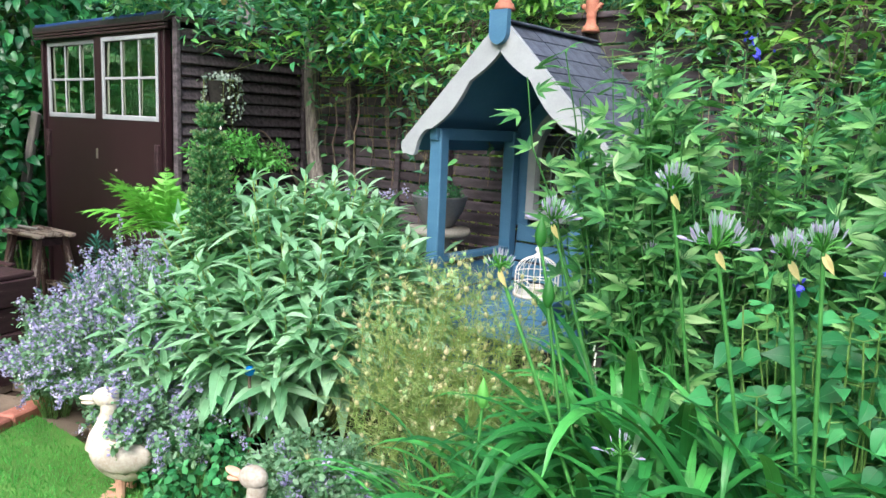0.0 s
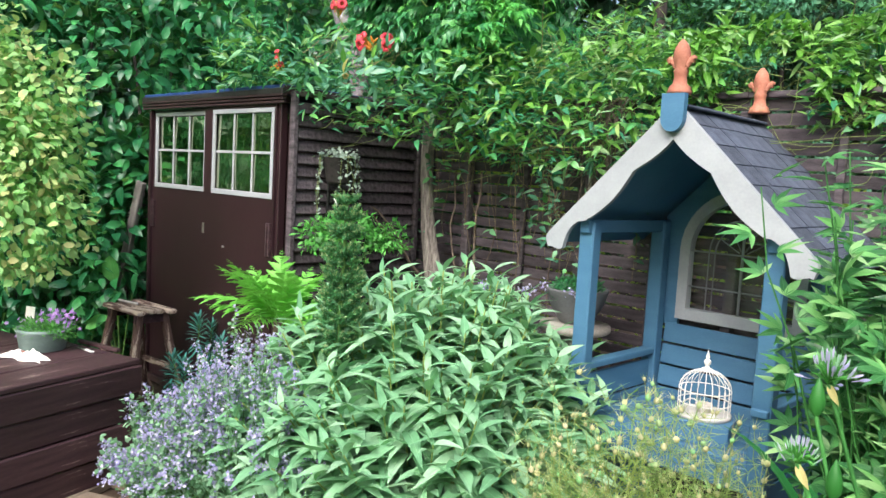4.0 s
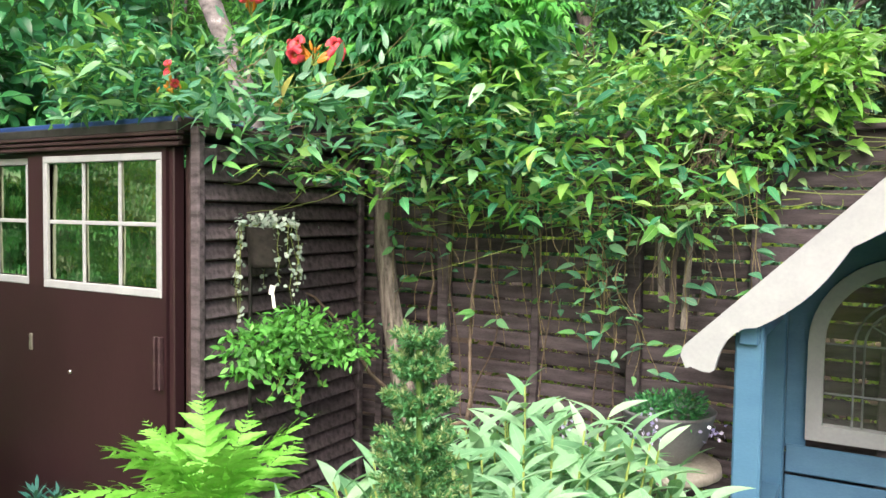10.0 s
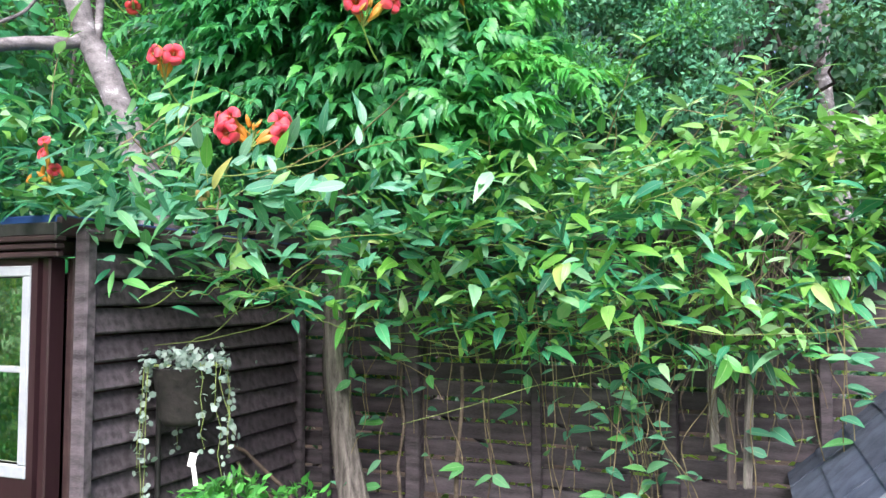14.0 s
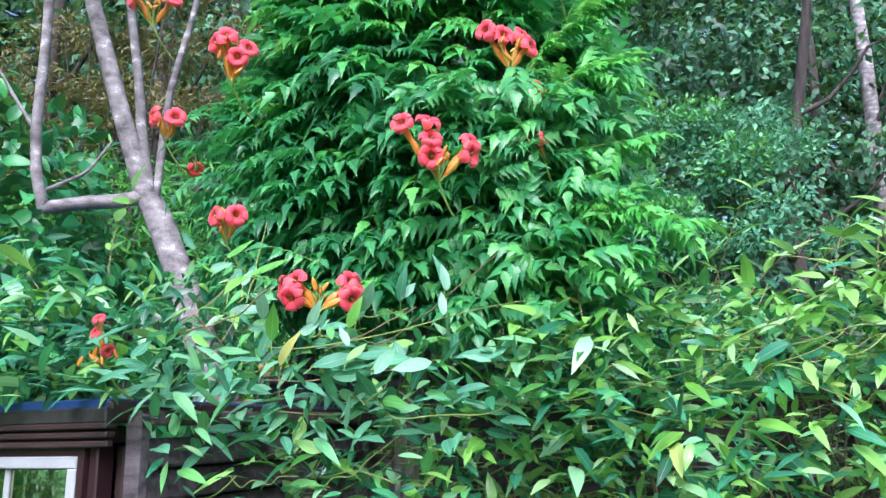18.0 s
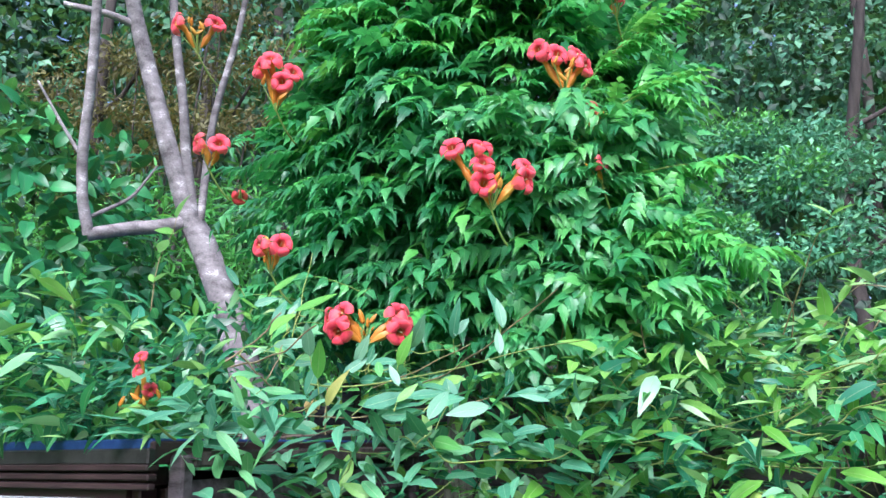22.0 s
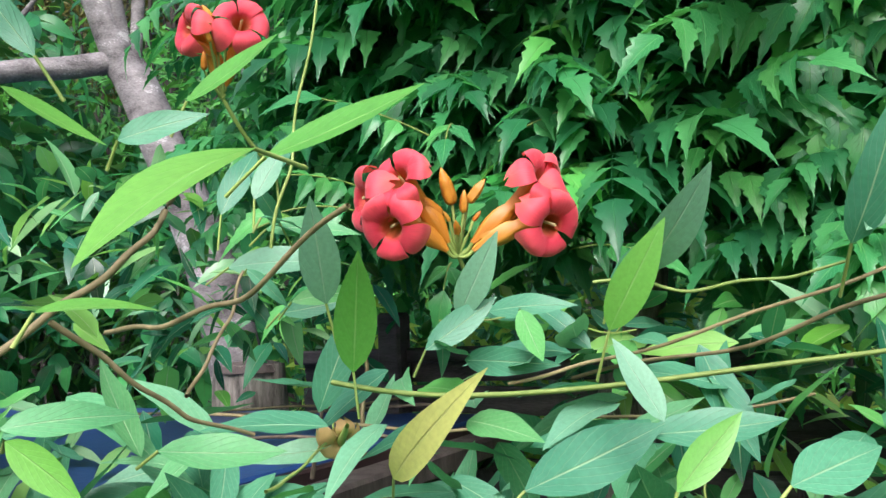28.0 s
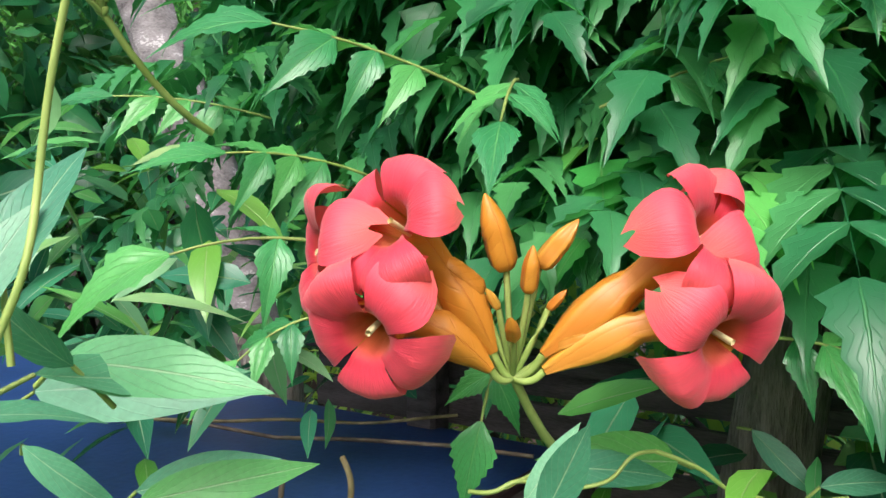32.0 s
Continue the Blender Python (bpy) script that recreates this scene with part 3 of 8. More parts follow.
def pinnate(leaflet, pairs, reach, size, angle=55, droop=0.25, hang=0.3):
    """A compound leaf: pairs of leaflets along a drooping rib, and one at its tip."""
    pieces = []
    for i in range(pairs):
        y = reach * (0.25 + 0.7 * i / pairs)
        z = -droop * y * y
        s = size * (0.8 + 0.35 * math.sin(math.pi * (i + 1) / (pairs + 1)))
        for side in (-1, 1):
            pieces.append((leaflet, pose(0, y, z, -20 * hang, 0, side * -angle) @ Matrix.Scale(s, 4)))
    pieces.append((leaflet, pose(0, reach * 0.95, -droop * reach * reach, -25, 0, 0) @ Matrix.Scale(size * 1.15, 4)))
    rib = leaf_form(0.012, 3, 0, droop * reach, 0.2, 1)
    pieces.append((rib, Matrix.Scale(reach, 4)))
    return joined(pieces)


def toothed_form(width=0.44, teeth=6, fold=0.3, droop=0.4, peak=0.28, edge=0.2):
    """A pointed leaflet with coarse forward teeth on both sides."""
    V, U, F = [], [], []
    rows = 2 * teeth + 1
    for i in range(rows + 1):
        y = i / rows
        s = math.sin(min(1.0, (y + 0.03) / peak) * math.pi / 2) if y < peak else max(0.0, (1 - y) / (1 - peak)) ** 1.25
        h = max(0.012, s) * width / 2
        tip = i % 2 == 0 and 0 < i < rows
        h *= 1 + edge if tip else 1 - edge * 0.7
        z = -droop * y * y
        for x in (-h, 0, h):
            V.append((x, y + (0.05 * (1 - y) if tip and x else 0), z + fold * abs(x)))
        for q in (0, 0.5, 1):
            U.append((q, y))
    for i in range(rows):
        for j in (0, 1):
            a = i * 3 + j
            F.append((a, a + 1, a + 4, a + 3))
    return np.array(V), np.array(F), np.array(U)


def fine_leaflet(width=0.46, teeth=8, droop=0.4, fold=0.3, wave=0.02, edge=0.1):
    """A toothed leaflet with seven columns: the halves arch up from the midrib and ripple between the veins."""
    V, U, F = [], [], []
    rows = 2 * teeth + 1
    for i in range(rows + 1):
        y = i / rows
        s = math.sin(min(1.0, (y + 0.03) / 0.3) * math.pi / 2) if y < 0.3 else max(0.0, (1 - y) / 0.7) ** 1.2
        h = max(0.012, s) * width / 2
        tip = i % 2 == 0 and 0 < i < rows
        for c in (-1, -0.7, -0.35, 0, 0.35, 0.7, 1):
            k = abs(c)
            rim = k == 1
            x = c * h * ((1 + edge if tip else 1 - edge * 0.6) if rim else 1)
            z = -droop * y * y + h * (fold * 1.9 * k - fold * 1.3 * k * k) + wave * s * k * math.sin((y - 0.3 * k) * 2 * math.pi * teeth * 0.7)
            V.append((x, y + 0.22 * k * h + (0.035 * (1 - y) if tip and rim else 0), z))
            U.append((0.5 + 0.5 * c, y))
    for i in range(rows):
        for j in range(6):
            a = i * 7 + j
            F.append((a, a + 1, a + 8, a + 7))
    return np.array(V), np.array(F), np.array(U)


LANCE = leaf_form(0.3, 5, 0.25, 0.22, 0.4, 1.1)
LANCE_LOW = leaf_form(0.32, 3, 0.25, 0.2, 0.4, 1.0)
OVATE = leaf_form(0.55, 4, 0.2, 0.2, 0.4, 0.9)
HEART = leaf_form(0.72, 6, 0.28, 0.4, 0.24, 1.15, base=0.5)
ROUND = leaf_form(0.85, 3, 0.1, 0.1, 0.5, 0.5)
CLUMP = leaf_form(0.6, 2, 0.3, 0.3, 0.5, 0.8)


def strap_form(width, rows, turn, power=2.2):
    """A strap that climbs and curls over by turn degrees, of constant length 1."""
    V, U, F, y, z = [], [], [], 0.0, 0.0
    for i in range(rows + 1):
        s = i / rows
        h = width / 2 * (0.75 + 0.25 * min(1, s * 4)) * (1 if s < 0.72 else max(0.06, math.cos((s - 0.72) / 0.28 * math.pi / 2)) ** 0.8)
        a = radians(turn) * s ** power
        for x in (-h, 0, h):
            V.append((x, y + 0.3 * abs(x) * math.sin(a), z + 0.3 * abs(x) * math.cos(a)))
        for q in (0, 0.5, 1):
            U.append((q, s))
        y, z = y + math.cos(a) / rows, z - math.sin(a) / rows
    for i in range(rows):
        for j in (0, 1):
            a = i * 3 + j
            F.append((a, a + 1, a + 4, a + 3))
    return np.array(V), np.array(F), np.array(U)




# ---- ground ----
def sheet(name, us, vs, fn, material, label, kind="structure", inside=None):
    U, V = np.meshgrid(us, vs, indexing="ij")
    Z = fn(U, V)
    n, m = U.shape
    f = [(i * m + j, (i + 1) * m + j, (i + 1) * m + j + 1, i * m + j + 1) for i in range(n - 1) for j in range(m - 1)
         if inside is None or inside((us[i] + us[i + 1]) / 2, (vs[j] + vs[j + 1]) / 2)]
    ob = new(name, fast_mesh(name, np.stack([U, V, Z], -1).reshape(-1, 3), f, None, material))
    ob.matrix_basis = GM.copy()
    return tagged(ob, label, name.split("_")[0], kind=kind)


def bumpy(amp, scale, base):
    def fn(U, V):
        return np.array([[base + amp * noise.noise(Vector((a * scale, b * scale, 3.0))) for a, b in zip(ra, rb)] for ra, rb in zip(U, V)])
    return fn


far = np.concatenate([[-400, -120, -40, -15], np.linspace(-9, 5, 71), [15, 40, 120, 400]])
sheet("ground", far, far, bumpy(0.03, 2.2, -0.03), M_SOIL, "dark brown garden soil under the plants")

# lawn in front of the edging bricks, brown paving behind them up to the raised bed
EDGE_A, EDGE_B = Vector((-3.97, 1.74)), Vector((-3.42, 0.62))


def lawn_side(u, v):
    d = EDGE_B - EDGE_A
    return (Vector((u, v)) - EDGE_A).cross(d) < 0.0


grid_u, grid_v = np.linspace(-9, 3, 121), np.linspace(-9, 1.5, 106)
sheet("lawn", grid_u, grid_v, bumpy(0.012, 3.0, 0.012), M_TURF, "bright green short lawn beside the brick edging",
      inside=lambda u, v: u < -2.2 + 0.25 * math.sin(v * 3) and v < 1.52 and (v < 0.6 or lawn_side(u, v)) or v < -0.6)
rng = np.random.default_rng(11)
gp = np.stack([rng.uniform(-4.2, -2.3, 26000), rng.uniform(0.2, 1.5, 26000), np.full(26000, 0.012)], -1)
gp = gp[[lawn_side(p[0], p[1]) for p in gp]]
grass = cloud("grass", leaf_form(0.14, 2, 0, 0.3, 0.3, 1, base=0.6), gp, rand_dirs(rng, len(gp), (0, 0, 1.3), 0.5), rand_dirs(rng, len(gp)), rng.uniform(0.012, 0.026, len(gp)), L_GRASS, None)
grass.matrix_basis = GM.copy()
tagged(grass, "short bright green lawn grass blades", "grass", kind="stuff")

paving = thing("paving", -4.2, 1.2, 0, 0, "brown weathered paving slabs beside the raised bed", "paving", kind="structure")
for i in range(3):
    for j in range(6):
        block("slab", (0.44, 0.44, 0.05), M_PAVE, paving, (-0.25 + 0.45 * i - 0.12 * j * 0.2, 1.05 - 0.45 * j, -0.018 + 0.002 * ((i + j) % 3)), (0, 0, 26), 0.006)
edging = thing("brick_edging", 0, 0, 0, 0, "low row of red bricks along the lawn", "edging", kind="structure")
along = (EDGE_B - EDGE_A)
turn = math.degrees(math.atan2(along.y, along.x))
for i in range(7):
    p = EDGE_A + along.normalized() * (0.105 + 0.222 * i)
    block("brick", (0.212, 0.1, 0.07), M_BRICK, edging, (p.x, p.y, 0.02 + 0.004 * (i % 2)), (0, 0, turn + 1.5 * (-1) ** i), 0.008)
for i, (u, v, a) in enumerate(((-1.75, 1.52, 12), (-1.55, 1.56, 20), (-1.93, 1.46, 25))):
    block("brick", (0.212, 0.1, 0.07), M_BRICK, edging, (u, v, 0.02), (0, 0, a), 0.008)

# ---- back fence ----
FENCE_V, FENCE_TOP = 3.64, 2.10
fence = thing("fence_back", 0, FENCE_V, 0, 0, "dark brown overlapping slat fence with gaps of light, overgrown", "fence", kind="structure")
posts = [-4.84, -4.57, -3.84, -2.97, -2.10, -1.23, -0.36, 0.51, 1.38, 2.25]
rng = np.random.default_rng(5)
for u in posts:
    tall = 2.33 if u == -4.57 else 2.04
    block("post", (0.055, 0.05, tall), M_SLAT, fence, (u, -0.03, tall / 2), (rng.normal(0, 0.4), rng.normal(0, 0.4), 0), 0.006)
for a, b in zip(posts[:-1], posts[1:]):
    k = 0
    z = 0.09
    top = FENCE_TOP + (0.12 if b <= -3.84 else 0)
    while z < top:
        block("slat", (b - a - 0.01, 0.012, 0.0545), M_SLAT, fence, ((a + b) / 2, 0.012 + 0.004 * (k % 2), z), (6 + rng.normal(0, 2.5), rng.normal(0, 0.4), 0), 0)
        z += 0.0685
        k += 1
    if a < 0:
        block("batten", (0.035, 0.02, 1.95), M_SLAT, fence, ((a + b) / 2, -0.016, 1.0), (0, rng.normal(0, 0.3), 0), 0.004)
    block("capping", (b - a, 0.05, 0.03), M_SLAT, fence, ((a + b) / 2, 0.0, top + 0.02), (0, 0, 0), 0.004)
# fences that close the plot to either side, behind the planting
for nm, u, v, w, rz in (("fence_east", 2.3, 0.2, 7.0, 90), ("fence_west", -8.6, 0.0, 8.0, 90)):
    f2 = thing(nm, u, v, 0, rz, "plain dark brown board fence closing the garden", "fence", kind="structure")
    for k in range(12):
        block("board", (w, 0.02, 0.165), M_SLAT, f2, (0, 0, 0.1 + 0.17 * k), (3, 0, 0), 0)

# ---- louvred panel at the shed's side ----
louvre = thing("louvre_panel", -4.30, 2.60, 0, 0, "weathered brown louvred screen panel fixed beside the shed", "screen panel", kind="structure")
for v in (-0.012, 0.98):
    block("post", (0.045, 0.036, 2.1), M_SLAT, louvre, (0, v, 1.05), (0, 0, 0), 0.006)
for k in range(27):
    block("louvre", (0.014, 0.945, 0.07), M_SLAT, louvre, (-0.006, 0.484, 0.1 + 0.0735 * k), (0, -26 + rng.normal(0, 1.5), rng.normal(0, 0.2)), 0.003)
block("top_rail", (0.06, 0.98, 0.035), M_POST, louvre, (0, 0.49, 2.09), (0, 0, 0), 0.005)

# ---- shed ----
shed = thing("garden_shed", -4.365, 2.56, 0, 0, "dark brown garden shed with two white six-pane windows and blue roof", "shed")
W, D, H = 1.76, 1.02, 2.02
block("floor", (W, D, 0.05), M_BROWN, shed, (-W / 2, D / 2, 0.03))
block("back_wall", (W, 0.03, H), M_BROWN, shed, (-W / 2, D - 0.015, H / 2 + 0.01))
for x in (-0.0125, -W + 0.0125):
    block("side_wall", (0.025, D - 0.1, H), M_BROWN, shed, (x, D / 2, H / 2 + 0.01))
for x in (-0.036, -W + 0.013):
    block("corner_post", (0.028, 0.05, H), M_DOOR, shed, (x, 0.02, H / 2 + 0.01))
block("lintel", (W, 0.05, 0.04), M_DOOR, shed, (-W / 2, 0.03, H + 0.035))


def sash_door(x0, x1, wx0, wx1, y):
    """A sliding door with a six-pane window let into it."""
    z0, z1, wz0, wz1 = 0.06, 2.028, 1.472, 2.008
    bm = bmesh.new()
    for a, b, c, d in ((x0, x1, z0, wz0),):
        r = bmesh.ops.create_cube(bm, size=1.0)["verts"]
        bmesh.ops.scale(bm, vec=(b - a, 0.03, d - c), verts=r)
        bmesh.ops.translate(bm, vec=((a + b) / 2, y, (c + d) / 2), verts=r)
    door = part("door", bm, M_DOOR, shed, "brown painted sliding door")
    for nm, a, b, c, d in (("stile", x0, wx0, wz0, z1), ("stile", wx1, x1, wz0, z1), ("rail", wx0, wx1, wz1, z1)):
        block(nm, (b - a, 0.03, d - c), M_DOOR, door, ((a + b) / 2, y, (c + d) / 2), (0, 0, 0), 0)
    f = 0.028
    for a, b, c, d in ((wx0, wx1, wz0 - 0.005, wz0 + f), (wx0, wx1, wz1 - f, wz1), (wx0, wx0 + f, wz0 + f, wz1 - f), (wx1 - f, wx1, wz0 + f, wz1 - f)):
        block("frame", (b - a, 0.016, d - c), M_WHITE, door, ((a + b) / 2, y - 0.012, (c + d) / 2), (0, 0, 0), 0.003, "white window frame")
    bw = 0.016
    iw, ih = (wx1 - wx0 - 2 * f), (wz1 - wz0 - 2 * f)
    for k in (1, 2):
        block("glazing_bar", (bw, 0.008, ih), M_WHITE, door, (wx0 + f + iw * k / 3, y - 0.004, (wz0 + wz1) / 2), (0, 0, 0), 0.002)
    block("glazing_bar", (iw, 0.007, bw), M_WHITE, door, ((wx0 + wx1) / 2, y - 0.0042, (wz0 + wz1) / 2), (0, 0, 0), 0.002)
    r = np.random.default_rng(int(100 + x0 * 10))
    for k in range(3):
        for j in range(2):
            block("pane", (iw / 3 - 0.006, 0.004, ih / 2 - 0.006), M_MIRROR, door,
                  (wx0 + f + iw * (k + 0.5) / 3, y + 0.004, wz0 + f + ih * (j + 0.5) / 2), (r.normal(0, 0.7), 0, r.normal(0, 0.9)), 0)
    return door


d2 = sash_door(-0.90, -0.052, -0.792, -0.074, 0.0)
d1 = sash_door(-1.732, -0.885, -1.695, -0.938, 0.034)
for dr, x, y, z in ((d2, -0.085, -0.018, 1.225), (d1, -1.70, 0.016, 1.27)):
    for s in (-1, 1):
        block("handle", (0.012, 0.022, 0.2), M_SLEEPER, dr, (x + 0.014 * s, y - 0.008, z), (0, 0, 0), 0.003, "dark wooden pull handle")
block("lock_plate", (0.02, 0.008, 0.07), M_METAL, d2, (-0.885, -0.019, 1.23), (0, 0, 0), 0.002, "small bare metal lock plate")
lathe("keyhole", [(0.0, 0), (0.008, 0), (0.008, 0.01), (0, 0.01)], M_METAL, d2, 10, (-0.62, -0.014, 1.13)).rotation_euler = (radians(90), 0, 0)
block("roof", (W + 0.06, D + 0.06, 0.025), M_ROOF, shed, (-W / 2, D / 2, 2.118), (-0.6, 0, 0), 0.004, "dark blue sheet roof")
block("fascia", (W + 0.08, 0.03, 0.035), M_BLACK, shed, (-W / 2, -0.03, 2.098), (0, 0, 0), 0.004, "dark fascia strip")
for k in range(3):
    block("fascia_rib", (W + 0.08, 0.02 + 0.008 * k, 0.014), M_BROWN, shed, (-W / 2, -0.028, 2.035 + 0.02 * k), (0, 0, 0), 0.003)
for x in (-W - 0.035, 0.03):
    block("verge", (0.02, D + 0.06, 0.05), M_BROWN, shed, (x, D / 2, 2.10), (-0.6, 0, 0), 0.004)

# ---- arbour ----
arbour = thing("garden_arbour", -2.036, 2.855, 0, 0, "blue painted garden arbour with white scalloped bargeboards and arched window", "arbour")
AW, AD = 0.41, 0.72
for x in (-AW, AW):
    for y in (0.05, AD - 0.04):
        block("post", (0.075, 0.065, 1.5), M_BLUE, arbour, (x, y, 0.75), (0, 0, 0), 0.006)
    block("top_rail", (0.05, AD, 0.06), M_BLUE, arbour, (x, AD / 2, 1.475))
    block("arm_rail", (0.065, AD, 0.03), M_BLUE, arbour, (x, AD / 2, 0.845))
    for k in range(5):
        block("side_board", (0.02, AD - 0.1, 0.125), M_BLUE, arbour, (x, AD / 2, 0.2 + 0.135 * k))
block("front_rail", (2 * AW, 0.03, 0.1), M_BLUE, arbour, (0, 0.06, 0.56))
for k in range(5):
    block("seat_slat", (2 * AW - 0.06, 0.105, 0.022), M_BLUE, arbour, (0, 0.1 + 0.12 * k, 0.62))
for k in range(6):
    z = 0.4 + 0.108 * k
    block("back_slat", (2 * AW - 0.08, 0.018, 0.098), M_BLUE, arbour, (0, AD - 0.055 + 0.012 * k, z), (-8, 0, 0), 0.004)
# back wall boards round the arched window
by = AD + 0.01
WIN_Z0, SPRING, OUT, INN = 1.022, 1.365, 0.308, 0.256


def gable_z(x):
    return 1.93 - abs(x) * 0.985


bm = bmesh.new()
n = 40
outline_x = np.linspace(-AW, AW, n + 1)
for i in range(n):
    a, b = outline_x[i], outline_x[i + 1]
    mid = (a + b) / 2
    top = [gable_z(a), gable_z(b)]
    if abs(mid) < OUT - 0.01:
        low = [SPRING + math.sqrt(max(0, (OUT - 0.02) ** 2 - q * q)) for q in (a, b)]
    else:
        low = [0.98, 0.98]
    vs = [bm.verts.new(p) for y in (by, by + 0.02) for p in ((a, y, low[0]), (b, y, low[1]), (b, y, top[1]), (a, y, top[0]))]
    for q in ((0, 1, 2, 3), (7, 6, 5, 4), (0, 4, 5, 1), (3, 2, 6, 7), (0, 3, 7, 4), (1, 5, 6, 2)):
        bm.faces.new([vs[k] for k in q])
part("back_panel", bm, M_BLUE, arbour, "dark blue panelled back above the seat")


def arch_path(r, z0, spring, n=20):
    return [(-r, z0)] + [(r * math.cos(t), spring + r * math.sin(t)) for t in np.linspace(math.pi, 0, n)] + [(r, z0)]


bm = bmesh.new()
o, i_ = arch_path(OUT, WIN_Z0, SPRING), arch_path(INN, WIN_Z0 + 0.055, SPRING)
rings = []
for y in (by - 0.035, by + 0.004):
    rings.append(([bm.verts.new((x, y, z)) for x, z in o], [bm.verts.new((x, y, z)) for x, z in i_]))
(fo, fi), (bo, bi) = rings
m = len(o)
for k in range(m):
    q = (k + 1) % m
    bm.faces.new((fo[k], fo[q], fi[q], fi[k]))
    bm.faces.new((fo[k], bo[k], bo[q], fo[q]))
    bm.faces.new((fi[q], bi[q], bi[k], fi[k]))
bmesh.ops.recalc_face_normals(bm, faces=bm.faces)
wf = part("window_frame", bm, M_WHITE, arbour, "white arched window frame")
bm = bmesh.new()
bm.faces.new([bm.verts.new((x, by - 0.012, z)) for x, z in i_])
pane = part("pane", bm, M_GLASS, wf, "leaded glass pane")
pane.visible_shadow = False
runs = []
for x in (-0.165, -0.135, 0.135, 0.165):
    runs.append((bend((x, by - 0.016, 1.08), (x, by - 0.016, SPRING)), 0.0035, 0.0035))
runs.append((bend((0, by - 0.018, 1.08), (0, by - 0.018, SPRING + INN)), 0.007, 0.007))
for z in (1.19, SPRING):
    runs.append((bend((-INN, by - 0.016, z), (INN, by - 0.016, z)), 0.004, 0.004))
for r in (0.135, 0.165):
    t = np.linspace(0, math.pi, 16)
    runs.append((np.stack([r * np.cos(t), np.full(16, by - 0.016), SPRING + r * np.sin(t)], -1), 0.004, 0.004))
for t in (0.55, 1.08, 2.06, 2.59):
    runs.append((bend((0.02 * math.cos(t), by - 0.016, SPRING + 0.02 * math.sin(t)), (0.135 * math.cos(t), by - 0.016, SPRING + 0.135 * math.sin(t))), 0.003, 0.003))
for k, run in enumerate(runs):
    tubes("lead_bar", [run], M_LEAD, wf, 4)
# roof slopes: underlay board and overlapping felt courses
SL = math.radians(44.5)
for s in (-1, 1):
    cx, cz = s * 0.285, 1.945 - 0.285 * math.tan(SL)
    block("roof_board", (0.80, AD + 0.1, 0.018), M_BLUE, arbour, (cx, AD / 2 + 0.01, cz + 0.01), (0, s * 44.5, 0), 0.002, "blue boarded roof underside")
    for k in range(8):
        d = 0.04 + 0.106 * k
        x, z = s * (d * math.cos(SL)), 1.975 - d * math.sin(SL)
        for j in range(4):
            wdt = (AD + 0.12) / 4
            block("shingle", (0.118, wdt - 0.004, 0.008), M_FELT, arbour, (x, -0.03 + wdt * (j + 0.5) + (0.02 if k % 2 else 0), z + 0.005 + 0.002 * (j % 2)), (0, s * 42.5, 0), 0)
block("ridge_cap", (0.07, AD + 0.06, 0.012), M_FELT, arbour, (0, AD / 2 + 0.02, 1.985), (0, 0, 0), 0.006)


def bargeboard(s):
    """White board with a scalloped lower edge and a rounded foot."""
    L = 0.845
    top, low = [], []
    N = 60
    for k in range(N + 1):
        d = L * k / N
        w = 0.08 + 0.027 * abs(math.sin(math.pi * (d / L) * 2.5 + 0.25)) - 0.035 * (1 - min(1, d / 0.1)) ** 2
        if d > L - 0.22:
            e = (d - (L - 0.22)) / 0.22
            w -= 0.03 * math.sin(math.pi * min(1, e * 1.3))
        if d > L - 0.06:
            e = (d - (L - 0.06)) / 0.06
            w *= math.sqrt(max(0.0, 1 - e * e)) * 0.5 + 0.5 - 0.5 * e * e
        top.append((d, 0.0 if d < L - 0.05 else -0.05 * (1 - math.sqrt(max(0, 1 - ((d - L + 0.05) / 0.05) ** 2)))))
        low.append((d, -max(w, 0.05)))
    bm = bmesh.new()
    ca, sa = math.cos(SL), math.sin(SL)
    rows = []
    for y in (-0.045, -0.02):
        rows.append([[bm.verts.new((s * (d * ca + h * sa), y, 2.0 - d * sa + h * ca)) for d, h in line] for line in (top, low)])
    (ft, fl), (bt, bl) = rows
    for k in range(N):
        bm.faces.new((ft[k], ft[k + 1], fl[k + 1], fl[k]))
        bm.faces.new((bt[k], bl[k], bl[k + 1], bt[k + 1]))
        bm.faces.new((ft[k], bt[k], bt[k + 1], ft[k + 1]))
        bm.faces.new((fl[k], fl[k + 1], bl[k + 1], bl[k]))
    bm.faces.new((ft[N], bt[N], bl[N], fl[N]))
    bm.faces.new((ft[0], fl[0], bl[0], bt[0]))
    bmesh.ops.recalc_face_normals(bm, faces=bm.faces)
    return part("bargeboard", bm, M_WHITE, arbour, "white scalloped bargeboard")


bargeboard(-1)
bargeboard(1)
bm = bmesh.new()
shape = [(-0.048, 2.028), (0.048, 2.028), (0.048, 1.96)] + [(0.048 * math.cos(t), 1.935 + 0.048 * math.sin(t) * 1.15) for t in np.linspace(0, -math.pi, 12)] + [(-0.048, 1.96)]
fr, bk = [[bm.verts.new((x, y, z)) for x, z in shape] for y in (-0.075, -0.046)]
bm.faces.new(fr)
bm.faces.new(bk[::-1])
for k in range(len(shape)):
    q = (k + 1) % len(shape)
    bm.faces.new((fr[k], fr[q], bk[q], bk[k]))
bmesh.ops.recalc_face_normals(bm, faces=bm.faces)
part("apex_plaque", bm, M_BLUE, arbour, "blue rounded plaque at the gable")


